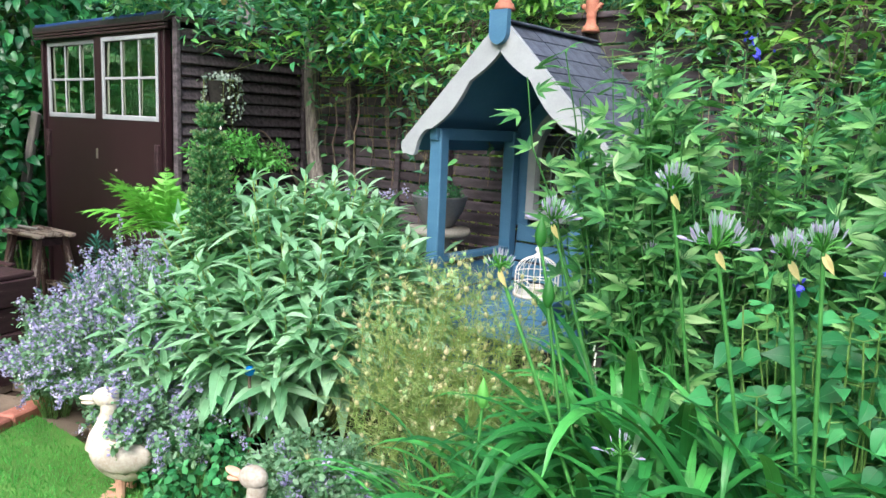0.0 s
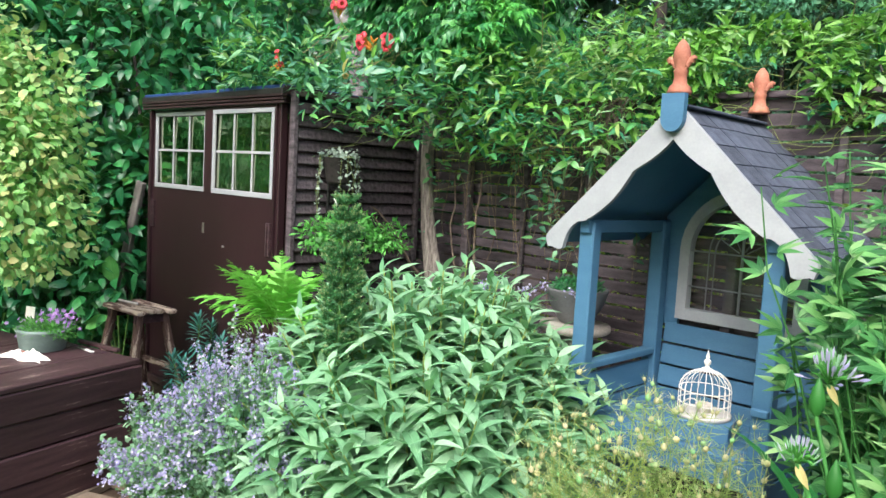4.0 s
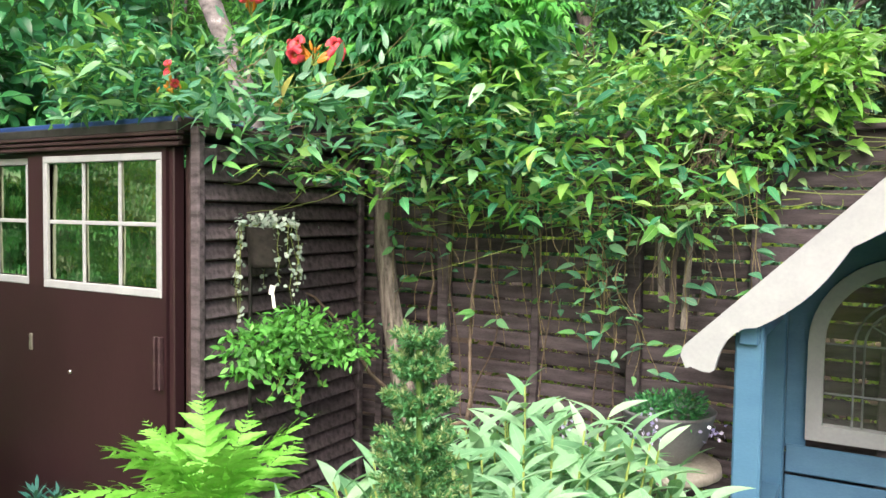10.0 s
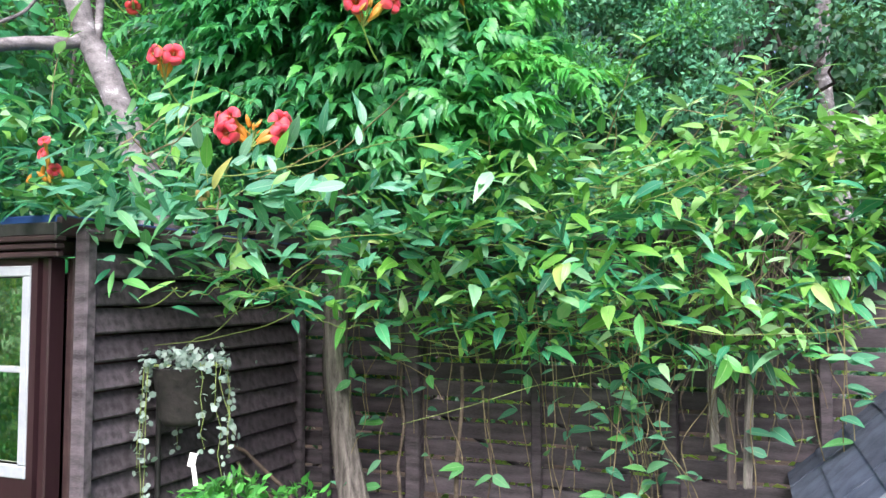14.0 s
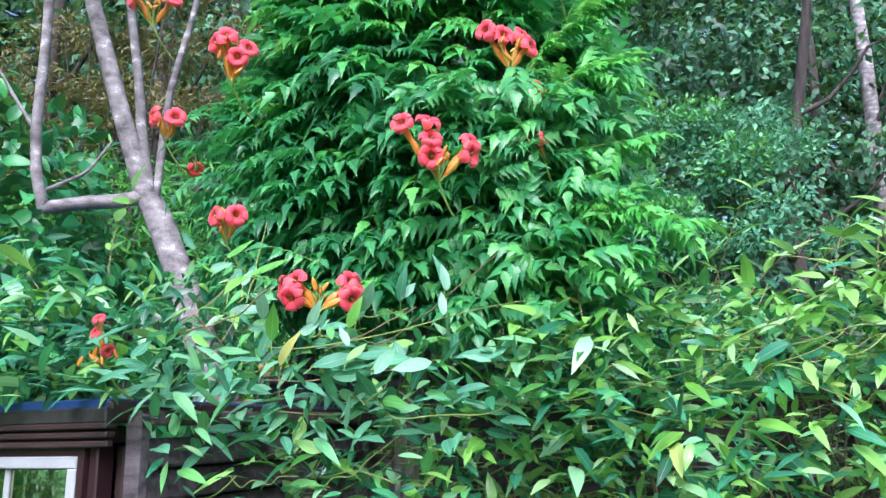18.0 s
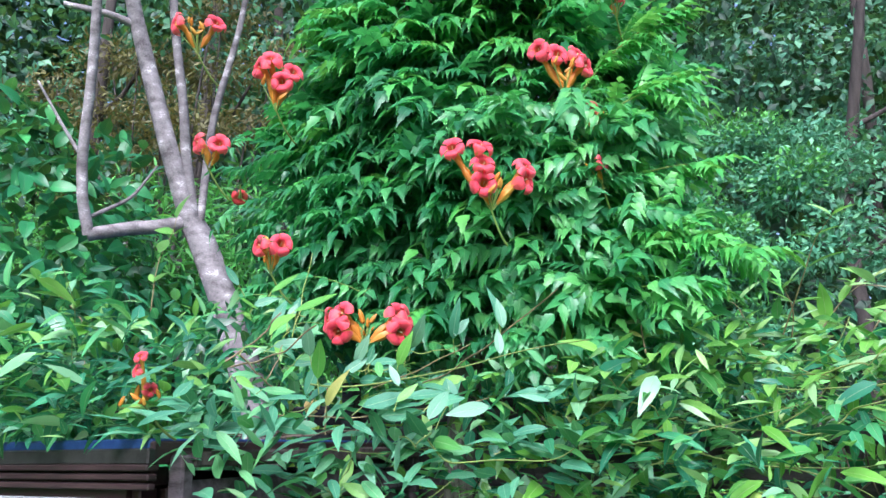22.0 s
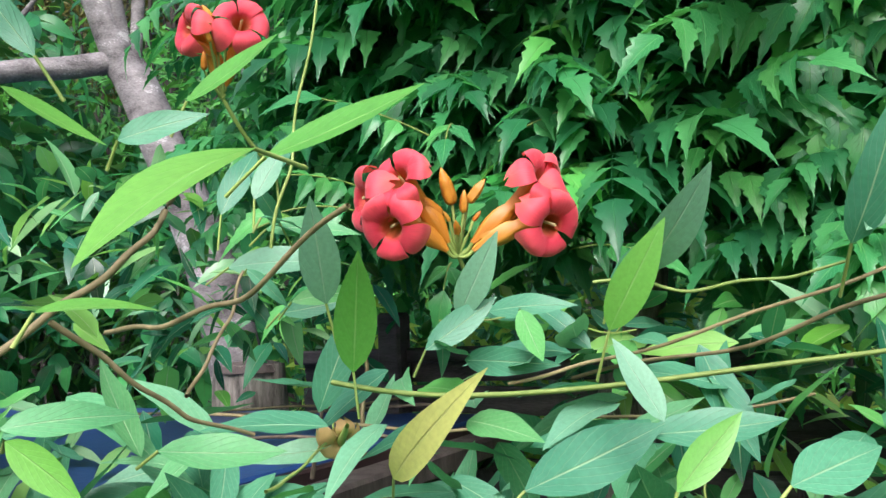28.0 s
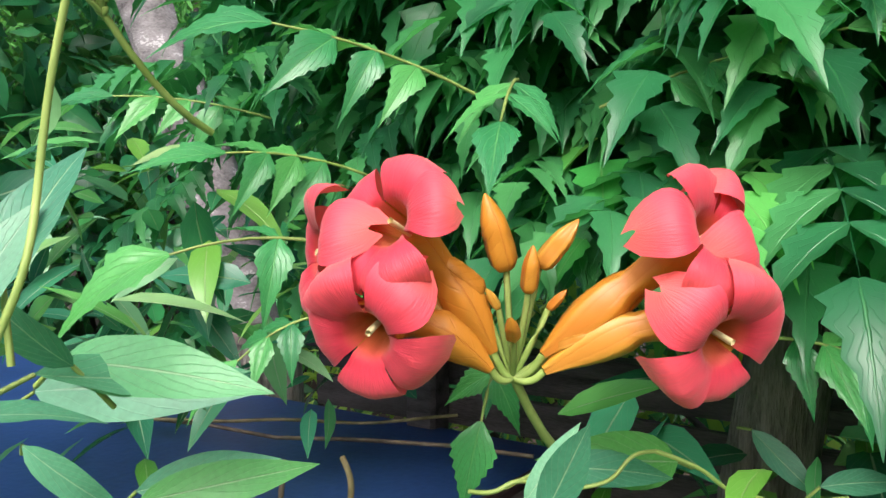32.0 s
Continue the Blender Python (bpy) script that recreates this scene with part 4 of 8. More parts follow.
def finial(y):
    """Terracotta ornament: stepped foot, waisted stem, two curled arms and a bud."""
    root = lathe("finial", [(0, 0), (0.058, 0), (0.06, 0.012), (0.052, 0.022), (0.052, 0.034), (0.036, 0.048), (0.03, 0.08), (0.033, 0.1), (0.036, 0.108), (0.03, 0.118),
                            (0.032, 0.13), (0.04, 0.16), (0.042, 0.19), (0.034, 0.225), (0.018, 0.25), (0.006, 0.262), (0, 0.264)], M_TERRA, arbour, 20, (0, y, 2.028), "weathered terracotta finial")
    root.matrix_basis = root.matrix_basis @ Matrix.Scale(0.8, 4)
    for s in (-1, 1):
        t = np.linspace(-0.6, 3.6, 12)
        p = np.stack([s * (0.045 + 0.022 * np.cos(t - 2.6)), np.zeros(12), 0.148 + 0.024 * np.sin(t - 0.6)], -1)
        tubes("curl", [(p, 0.017, 0.012)], M_TERRA, root, 7)
    return root


finial(-0.03)
finial(AD + 0.02)

# ---- raised bed of sleepers ----
bed = thing("raised_bed", -4.40, 1.77, 0, 16, "dark brown timber sleeper raised bed with worn edges", "raised bed")
for k in range(4):
    block("sleeper", (0.09, 1.75, 0.143), M_SLEEPER_Y, bed, (-0.05 + 0.006 * (k % 2), -0.88, 0.075 + 0.147 * k), (0, 0, 0.4 * (-1) ** k), 0.008)
    block("sleeper", (1.2, 0.09, 0.143), M_SLEEPER, bed, (-0.70, -0.05 + 0.005 * (k % 2), 0.075 + 0.147 * k), (0, 0, 0), 0.008)
    block("sleeper", (1.2, 0.09, 0.143), M_SLEEPER, bed, (-0.70, -1.72, 0.075 + 0.147 * k), (0, 0, 0), 0.008)
    block("sleeper", (0.09, 1.58, 0.143), M_SLEEPER_Y, bed, (-1.26, -0.885, 0.075 + 0.147 * k), (0, 0, 0), 0.008)
for k in range(4):
    block("top_plank", (0.24, 1.70 - 0.3 * (k > 1), 0.025), M_SLEEPER_Y, bed, (-0.12 - 0.25 * k, -0.86 + 0.15 * (k > 1), 0.604 + 0.002 * (k % 2)), (0, 0, 0.5 * (-1) ** k), 0.004)
block("infill", (1.1, 1.55, 0.3), M_SOIL, bed, (-0.66, -0.88, 0.4), (0, 0, 0), 0, "dark soil")
BED_TOP = 0.618

stone = thing("pale_stone", -4.22, 1.80, 0, 20, "pale rough stone block on the ground beside the raised bed", "stone")
bm = bmesh.new()
bmesh.ops.create_icosphere(bm, subdivisions=2, radius=0.1)
for v in bm.verts:
    v.co *= 1 + 0.2 * noise.noise(v.co * 9)
    v.co.z = v.co.z * 0.75 + 0.07
part("body", bm, M_STONE, stone)

# rustic step stool
stool = thing("step_stool", -5.60, 2.27, 0.0, 6, "old wooden step stool with flaking brown paint", "stool")
for k in range(4):
    block("seat_plank", (0.44, 0.066, 0.03), M_WORN, stool, (0.004 * k, -0.105 + 0.07 * k, 0.655), (0, rng.normal(0, 1), rng.normal(0, 1.5)), 0.006)
for sx in (-1, 1):
    for sy in (-1, 1):
        block("leg", (0.05, 0.045, 0.66), M_WORN_Z, stool, (sx * 0.2, sy * 0.14, 0.32), (sy * 9, -sx * 7, 0), 0.006)
    block("apron", (0.03, 0.25, 0.06), M_SLEEPER, stool, (sx * 0.17, 0, 0.61), (0, 0, 0), 0.004)
block("clamp", (0.16, 0.022, 0.02), M_METAL, stool, (-0.1, -0.02, 0.68), (0, 6, 24), 0.006, "old metal clamp lying on top")
for sy in (-1, 1):
    block("rung", (0.38, 0.025, 0.04), M_WORN, stool, (0, sy * 0.155, 0.25), (0, 0, 0), 0.004)
plank = thing("leaning_timber", -6.62, 2.46, 0, 0, "old grey timber length leaning beside the shed", "timber")
block("board", (0.085, 0.04, 1.54), M_GREYWOOD, plank, (0.2, 0.03, 0.75), (-2, 15, 10), 0.006)


# ---- plants: the climbers over the back fence ----
def lerp_table(x, xs, ys):
    return np.interp(x, xs, ys)


VINE_U = [-5.1, -4.6, -4.2, -3.9, -3.5, -3.0, -2.6, -2.3, -1.5, -1.0, 1.8]
VINE_FRONT = [2.46, 2.46, 2.66, 2.76, 2.95, 3.10, 3.25, 3.52, 3.56, 3.40, 3.2]
VINE_LOW = [2.10, 2.06, 1.90, 1.87, 1.78, 1.70, 1.74, 2.0, 1.95, 1.3, 1.2]
VINE_HIGH = [2.46, 2.52, 2.40, 2.32, 2.35, 2.42, 2.42, 2.46, 2.48, 2.44, 2.36]
honeysuckle = thing("honeysuckle", 0, 0, 0, 0, "evergreen climber with long glossy leaves sprawling over the fence", "climbing plant")
rng = np.random.default_rng(21)


def vine_points(n, lo=-5.1, hi=1.8, front_bias=1.6):
    u = rng.uniform(lo, hi, n)
    f, zl, zh = lerp_table(u, VINE_U, VINE_FRONT), lerp_table(u, VINE_U, VINE_LOW), lerp_table(u, VINE_U, VINE_HIGH)
    k = rng.uniform(0, 1, n)
    z = zl + (zh - zl) * k
    # the front bulges in the middle of the band and thins out below
    back = 3.62 + 0.12 * (k > 0.6)
    deep = rng.uniform(0, 1, n) ** front_bias
    lump = 0.10 * np.sin(u * 5.1 + z * 7) + 0.07 * np.sin(u * 11 - z * 9)
    v = f + 0.13 * (1 - np.sin(np.pi * np.clip(k * 0.9 + 0.12, 0, 1))) + lump * 0.6 + deep * (back - f)
    keep = (rng.uniform(0, 1, n) < (0.35 + 0.8 * k) * np.where(u < -4.3, 0.8, 1.0)) & ~((u < -4.33) & (z < 2.14) & (v > 2.5))
    # the fence top stays bare beside the arbour's rear finial
    keep &= ~((u > -2.2) & (u < -1.8) & (v < 3.68) & (z > 1.95) & (z < 2.42))
    return np.stack([u, v, z], -1)[keep]


def clear_of_path(p, r=0.16):
    """Leaves stay away from the gap through which the walk goes."""
    a, b = np.array([-3.45, 1.95, 2.2]), np.array([-4.0, 2.85, 2.47])
    t = np.clip(((p - a) @ (b - a)) / ((b - a) @ (b - a)), 0, 1)
    gone = np.linalg.norm(p - (a + t[:, None] * (b - a)), axis=1) < r
    # an open pocket before the lowest flowers and above the shed's corner
    gone |= (p[:, 0] > -4.45) & (p[:, 0] < -3.6) & (p[:, 1] < 3.02) & (p[:, 2] > 2.27)
    gone |= (p[:, 0] > -5.2) & (p[:, 0] < -4.1) & (p[:, 1] > 2.74) & (p[:, 2] > 2.10) & (np.sin(p[:, 0] * 40) < 0.8)
    # thin growth over the fence behind the lowest flowers
    gone |= (p[:, 0] > -4.45) & (p[:, 0] < -3.65) & (p[:, 1] > 3.04) & (p[:, 2] > 1.98) & (np.sin(p[:, 0] * 57) < 0.55)
    return p[~gone]


pts = clear_of_path(vine_points(21000, front_bias=1.3), 0.2)
extra = np.stack([rng.uniform(-5.0, -4.2, 620), rng.uniform(2.40, 2.72, 620), rng.uniform(2.14, 2.58, 620)], -1)
extra = extra[extra[:, 2] < 2.50 + 0.09 * np.sin(extra[:, 0] * 17)]
pts = np.concatenate([pts, clear_of_path(extra, 0.25)])
fill = np.stack([rng.uniform(-4.9, -4.42, 130), rng.uniform(2.98, 3.26, 130), rng.uniform(2.28, 2.57, 130)], -1)
pts = np.concatenate([pts, fill])
near = (pts[:, 0] > -4.35) & (pts[:, 0] < -3.45) & (pts[:, 1] < 2.98) & (pts[:, 2] > 2.02)
bulk, close = pts[~near], pts[near]


def vine_ways(n):
    w = rand_dirs(rng, n, (0.1, -0.5, -0.02), 0.7)
    w[:, 2] = np.clip(w[:, 2] * 0.55, -0.45, 0.5)
    return w


for k, form in enumerate((leaf_form(0.28, 5, 0.25, 0.22, 0.4, 1.1), leaf_form(0.36, 5, 0.2, 0.35, 0.35, 1.0), leaf_form(0.24, 5, 0.3, 0.1, 0.45, 1.2))):
    sel = bulk[k::3]
    odds = 0.34 + 0.42 * np.clip((sel[:, 0] + 3.1) / 0.8, 0, 1) + 0.3 * (sel[:, 2] > lerp_table(sel[:, 0], VINE_U, VINE_HIGH) - 0.14)
    odds = np.where((sel[:, 0] < -3.6) & (sel[:, 2] > 2.15), 0.2, odds)
    young = rng.uniform(0, 1, len(sel)) < odds
    for mask, mt, lb in ((~young, L_VINE, "long glossy green leaves"), (young, L_VINE_Y, "young yellow-green leaves")):
        s = sel[mask]
        cloud("leaves", form, s, vine_ways(len(s)), rand_dirs(rng, len(s), (0, -0.4, 1.2), 0.5), rng.uniform(0.045, 0.112, len(s)), mt, honeysuckle, lb, "stuff")
LEAF_MESHES = []
for w, d, p in ((0.30, 0.25, 0.4), (0.36, 0.12, 0.36), (0.27, 0.4, 0.42), (0.33, -0.12, 0.45)):
    v, f, u = leaf_form(w, 10, 0.22, d, p, 1.0)
    v[:, 2] += 0.012 * np.sin(v[:, 1] * 14) * np.abs(v[:, 0]) / 0.15
    LEAF_MESHES.append(fast_mesh("vine_leaf", v, f, u, L_NEAR))


def leaf_at(parent, p, way, up, size, k=0, name="leaf", meshes=LEAF_MESHES):
    ob = held(name, meshes[k % len(meshes)], parent)
    way = Vector(way).normalized()
    x = way.cross(Vector(up)).normalized()
    z = x.cross(way)
    ob.matrix_basis = Matrix.Translation(p) @ Matrix((x, way, z)).transposed().to_4x4() @ Matrix.Scale(size, 4)
    return ob


ways, ups = vine_ways(len(close)), rand_dirs(rng, len(close), (0, -0.5, 1.1), 0.4)
for k, p in enumerate(close[:260]):
    leaf_at(honeysuckle, p, ways[k], ups[k], rng.uniform(0.07, 0.12), k)
# sprigs that stand up out of the top, and strands that hang down the slats
runs, lp, lw, hp, hw = [], [], [], [], []
for k in range(95):
    u = rng.uniform(-4.9, 1.2)
    if -2.25 < u < -1.75:
        continue
    z = float(lerp_table(u, VINE_U, VINE_HIGH)) - 0.05
    a = np.array([u, float(lerp_table(u, VINE_U, VINE_FRONT)) + rng.uniform(0.15, 0.6), z])
    b = a + np.array([rng.normal(0.08, 0.12), rng.normal(-0.05, 0.1), rng.uniform(0.1, 0.24)])
    c = bend(a, b, -0.03, 5, 0.008, rng)
    if len(clear_of_path(c, 0.15)) < 5:
        continue
    runs.append((c, 0.0022, 0.001))
    for q in c[1:]:
        for s in (-1, 1):
            lp.append(q)
            lw.append((s * 0.8 + rng.normal(0, 0.3), rng.normal(-0.3, 0.4), rng.uniform(0.2, 0.9)))
for k in range(80):
    u = rng.uniform(-4.15, 0.8)
    v = rng.uniform(3.38, 3.56)
    z0 = float(lerp_table(u, VINE_U, VINE_LOW)) + 0.15
    z1 = z0 - rng.uniform(0.15, 0.75)
    c = bend((u, v - 0.05, z0), (u + rng.normal(0, 0.06), v, z1), 0, 7, 0.014, rng)
    runs.append((c, 0.0018, 0.0012))
    if -2.5 < u < -1.5:
        runs.pop()
        continue
    if k % 3 < 2:
        for q in c[1:]:
            for _ in range(2):
                if rng.uniform() < 0.42:
                    hp.append(q)
                    hw.append((rng.normal(0, 1.0), -0.5, rng.normal(0.15, 0.4)))
for k in range(15):
    u = rng.uniform(-3.95, -2.75)
    v = rng.uniform(3.3, 3.5)
    c = bend((u, v - 0.05, 1.9), (u + rng.normal(0, 0.16), v, rng.uniform(1.2, 1.6)), 0, 8, 0.03, rng)
    runs.append((c, 0.0018, 0.0012))
    for q in c[1:]:
        for _ in range(2):
            if rng.uniform() < 0.45:
                hp.append(q)
                hw.append((rng.normal(0, 1.0), -0.5, rng.normal(0.15, 0.4)))
hp, hw = np.array(hp), np.array(hw)
cloud("leaves", leaf_form(0.46, 5, 0.2, 0.25, 0.35, 1.0), hp, hw, rand_dirs(rng, len(hp), (0, -0.5, 1), 0.3), rng.uniform(0.042, 0.085, len(hp)), L_NEAR, honeysuckle, "broader leaves on hanging strands", "stuff")
lp, lw = np.array(lp), np.array(lw)
cloud("leaves", LANCE, lp, lw, rand_dirs(rng, len(lp), (0, -0.3, 1), 0.3), rng.uniform(0.045, 0.1, len(lp)), L_VINE_Y, honeysuckle, "young leaves on loose shoots", "stuff")
tubes("shoot_mass", [(soften(c), a, b) for c, a, b in runs], M_VINESTEM, honeysuckle, 4, "thin tan shoots", "stuff")
runs = []
for k in range(430):
    u = rng.uniform(-4.8, 1.4)
    a = np.array([u, float(lerp_table(u, VINE_U, VINE_FRONT)) + rng.uniform(0.05, 0.4), rng.uniform(1.85, 2.3)])
    b = a + np.array([rng.normal(0, 0.45), rng.normal(0, 0.12), rng.normal(0, 0.12)])
    b[1] = min(b[1], 3.58)
    c = bend(a, b, 0.04, 7, 0.02, rng)
    if a[0] < -4.3 and (a[2] < 2.16 or b[2] < 2.16):
        continue
    if len(clear_of_path(c, 0.12)) == 7:
        runs.append((c, rng.uniform(0.0012, 0.0024), 0.001))
tubes("runner_mass", [(soften(c), a, b) for c, a, b in runs], M_STEMY, honeysuckle, 4, "yellow-green runners", "stuff")
# bare woody stems on the slats, thickest below the tangle
runs = []
for k in range(18):
    u = rng.uniform(-3.9, 0.9)
    c = bend((u + rng.normal(0, 0.1), 3.50 + rng.uniform(0, 0.06), 0.02), (u + rng.normal(0, 0.2), 3.42 + rng.uniform(0, 0.1), 1.95), 0, 12, 0.03, rng)
    if not -2.52 < u < -1.48:
        runs.append((c, rng.uniform(0.003, 0.007), 0.002))
for k in range(110):
    u = rng.choice([-2.85, -2.75, -2.6, -2.45, -0.7, -0.3, 0.2]) + rng.normal(0, 0.12)
    c = bend((u, 3.4, 2.1), (u + rng.normal(0, 0.15), 3.38, rng.uniform(1.45, 1.9)), 0, 7, 0.03, rng)
    if not -2.52 < c[:, 0].max() and c[:, 0].min() < -1.48 or c[:, 0].min() > -1.48:
        runs.append((c, 0.0025, 0.0015))
tubes("woody_stem_mass", [(soften(c), a, b) for c, a, b in runs], M_TWIG, honeysuckle, 5, "bare brown woody stems", "stuff")
# split canes tied to the fence
canes = thing("cane_bundle", -2.78, 3.46, 0, 0, "weathered split canes tied upright against the fence", "canes")
for k in range(3):
    block("cane", (0.024, 0.014, 0.40 + 0.07 * ((k * 2) % 3)), M_BARK if k != 1 else M_POST, canes, (-0.06 + 0.05 * k, -0.01 * (k % 2), 1.68 - 0.03 * (k % 3)), (0, 2.5 * (k - 1), 12 * k), 0.004)

# ---- trumpet vine: trunk on the fence, a dense crown above ----
trumpet = thing("trumpet_vine", -3.98, 3.42, 0, 0, "trumpet vine with dark toothed leaves and grey-brown twisted trunk", "climbing plant")
T0 = np.array([-3.98, 3.42, 0])
rng = np.random.default_rng(8)


def trunk_mesh(name, pts, r0, r1, material, parent, sides=14, rough_=0.18, label=""):
    """A gnarled tapering trunk."""
    s = np.linspace(0, 1, len(pts))
    fine = np.linspace(0, 1, len(pts) * 5)
    p = np.stack([np.interp(fine, s, np.asarray(pts)[:, k]) for k in range(3)], -1)
    for _ in range(3):
        p[1:-1] = (p[:-2] + p[2:] + 2 * p[1:-1]) / 4
    v, f = tube_arrays([(p, r0, r1)], sides)
    c = np.repeat(p, sides, 0)
    d = v - c
    for i in range(len(v)):
        q = Vector(v[i])
        ang = math.atan2(d[i][1], d[i][0])
        k = 1 + rough_ * noise.noise(Vector((math.cos(ang) * 2.2, math.sin(ang) * 2.2, q.z * 2.5))) * 1.6 + rough_ * 0.6 * math.sin(ang * 5 + q.z * 6)
        v[i] = c[i] + d[i] * k
    return held(name, fast_mesh(name, v, f, None, material), parent, label)


trunk_mesh("trunk", np.array([(0.26, -0.02, 0.0), (0.19, -0.02, 0.5), (0.09, -0.02, 0.95), (-0.02, 0.0, 1.35), (-0.09, 0.02, 1.7), (-0.06, 0.02, 2.2), (0.05, 0.05, 2.8)]), 0.052, 0.037, M_BARK, trumpet)
runs = [(bend((-0.02, -0.03, 1.02), (-0.35, -0.22, 1.45), -0.04, 8, 0.01, rng), 0.010, 0.006), (bend((-0.35, -0.22, 1.45), (-0.12, -0.05, 1.18), 0.05, 8, 0.01, rng), 0.006, 0.008),
        (bend((0.1, -0.02, 0.72), (0.4, -0.1, 0.95), -0.06, 8, 0.008, rng), 0.012, 0.008), (bend((0.08, 0.03, 1.0), (0.32, 0.03, 0.55), 0, 8, 0.02, rng), 0.012, 0.014),
        (bend((0.32, 0.03, 0.02), (0.38, 0.03, 1.7), 0, 16, 0.014, rng), 0.013, 0.006), (bend((0.2, 0.04, 0.02), (0.16, 0.04, 1.7), 0, 16, 0.014, rng), 0.010, 0.005)]
for k, r in enumerate(runs):
    tubes("branch", [r], M_TWIG, trumpet, 7)
TOOTHED = pinnate(toothed_form(0.46, 6), 4, 0.85, 0.36, 56, 0.35, 1.0)
TOOTHED_B = pinnate(toothed_form(0.45, 4, edge=0.24), 4, 0.9, 0.34, 58, 0.3, 0.8)
# the crown: layered, drooping sprays on a rounded body
CR, CS = np.array([-4.07, 3.62, 3.06]), np.array([0.66, 0.56, 1.02])


def crown_points(n, lo=0.72):
    d = unit(rng.normal(0, 1, (n * 3, 3)))
    d = d[d[:, 1] < 0.45][:n]
    r = rng.uniform(lo, 1.0, (len(d), 1)) * (1 + 0.10 * np.sin(d[:, :1] * 7 + d[:, 2:] * 9))
    p = CR + d * CS * r
    return p, d


p, d = crown_points(560, 0.82)
# the sprays lie in uneven tiers with dark gaps between them
p[:, 2] = np.where(rng.uniform(0, 1, len(p)) < 0.8, np.round((p[:, 2] + 0.035 * np.sin(p[:, 0] * 9)) / 0.115) * 0.115 + rng.normal(0, 0.012, len(p)), p[:, 2])
ok = p[:, 2] > 2.15
p, d = p[ok], d[ok]
LB, LW, LU, LS, LY = [], [], [], [], []
for q, n_ in zip(p, d):
    flat = math.atan2(n_[1], n_[0])
    out = rng.uniform(0.02, 0.16)
    for j in range(5):
        az = flat + rng.normal(0, 1.0)
        LB.append(q - n_ * 0.13 + np.array([math.cos(az), math.sin(az), 0]) * out * 0.5 + np.array([0, 0, rng.normal(0, 0.014)]))
        LW.append((math.cos(az), math.sin(az), rng.uniform(-0.32, 0.08)))
        LU.append(np.array([0, 0, 1.15]) + n_ * np.array([0.6, 0.6, 0.2]) + rng.normal(0, 0.17, 3))
        LS.append(rng.uniform(0.13, 0.21))
        LY.append(rng.uniform() < (0.8 if q[0] > -3.6 else 0.65 if q[2] > 3.35 else 0.35 if q[2] > 3.05 else 0.08))
LB, LW, LU, LS, LY = np.array(LB), np.array(LW), np.array(LU), np.array(LS), np.array(LY)
LB[:, 1] = np.maximum(LB[:, 1], 3.06)
ok = ~((LB[:, 2] < 2.47) & (LB[:, 0] < -3.72))
TOOTHED_M = pinnate(toothed_form(0.46, 5, edge=0.22), 4, 0.88, 0.35, 57, 0.32, 0.9)
low = (LB[:, 2] < 2.95) & (LB[:, 1] < 3.5)
for mask, mt, lb, fm in ((~LY & ok & ~low, L_CAMPSIS, "dark green toothed compound leaves", TOOTHED_B), (LY & ok & ~low, L_CAMPSIS_Y, "young yellow-green compound leaves", TOOTHED_B), (~LY & ok & low, L_CAMPSIS, "dark green toothed compound leaves", TOOTHED_M), (LY & ok & low, L_CAMPSIS_Y, "young yellow-green compound leaves", TOOTHED_M)):
    cloud("leaves", fm, LB[mask] - T0, LW[mask], LU[mask], LS[mask], mt, trumpet, lb, "stuff")
# the far side of the crown
d = unit(rng.normal(0, 1, (1000, 3)))
d = d[(d[:, 1] > 0.3) & (d[:, 2] > -0.45)]
p = CR + d * CS * rng.uniform(0.8, 1.05, (len(d), 1))
cloud("leaves", TOOTHED_B, p - T0, unit(d + rng.normal(0, 0.4, d.shape) + np.array([0, 0, -0.2])), rand_dirs(rng, len(p), (0, 0.2, 1.2), 0.3), rng.uniform(0.15, 0.23, len(p)), L_CAMPSIS, trumpet, "dark green toothed compound leaves", "stuff")
# young shoots reach out on one side
YOUNG_TIPS = (((-3.59, 3.25, 2.9), (0.28, -0.06, 0.1)), ((-3.59, 3.3, 2.74), (0.34, -0.1, 0.04)), ((-3.57, 3.25, 2.56), (0.36, -0.1, -0.02)), ((-3.55, 3.3, 3.1), (0.24, -0.05, 0.12)), ((-3.59, 3.2, 2.64), (0.42, -0.02, -0.1)), ((-3.69, 3.3, 3.35), (0.22, -0.05, 0.14)), ((-3.59, 3.22, 2.45), (0.3, -0.1, 0.0)))
p = np.concatenate([bend(a_, np.array(a_) + np.array(w_), -0.03, 9) for a_, w_ in YOUNG_TIPS])
for a_, w_ in YOUNG_TIPS:
    tubes("young_shoot", [(bend(np.array(a_) - T0, np.array(a_) + np.array(w_) - T0, -0.03, 9), 0.004, 0.0015)], M_STEMY, trumpet, 5)
p = np.repeat(p, 3, 0)
cloud("leaves", TOOTHED_B, p - T0, rand_dirs(rng, len(p), (0.8, -0.3, 0.05), 0.45), rand_dirs(rng, len(p), (0, -0.3, 1.2), 0.25), rng.uniform(0.09, 0.15, len(p)), L_CAMPSIS_Y, trumpet, "young yellow-green compound leaves", "stuff")
# dim inner leaves that close the crown
p, d = crown_points(850, 0.5)
d = d[(p[:, 2] > 2.52) | (p[:, 0] > -3.72)]
p = p[(p[:, 2] > 2.52) | (p[:, 0] > -3.72)]
cloud("leaves", TOOTHED_B, p * np.array([1, 1, 1]) - T0 + np.array([0, 0.1, 0]), unit(d + rng.normal(0, 0.5, d.shape)), rand_dirs(rng, len(p), (0, -0.3, 1), 0.4), 0.22, L_CAMPSIS, trumpet, "shaded inner leaves", "stuff")
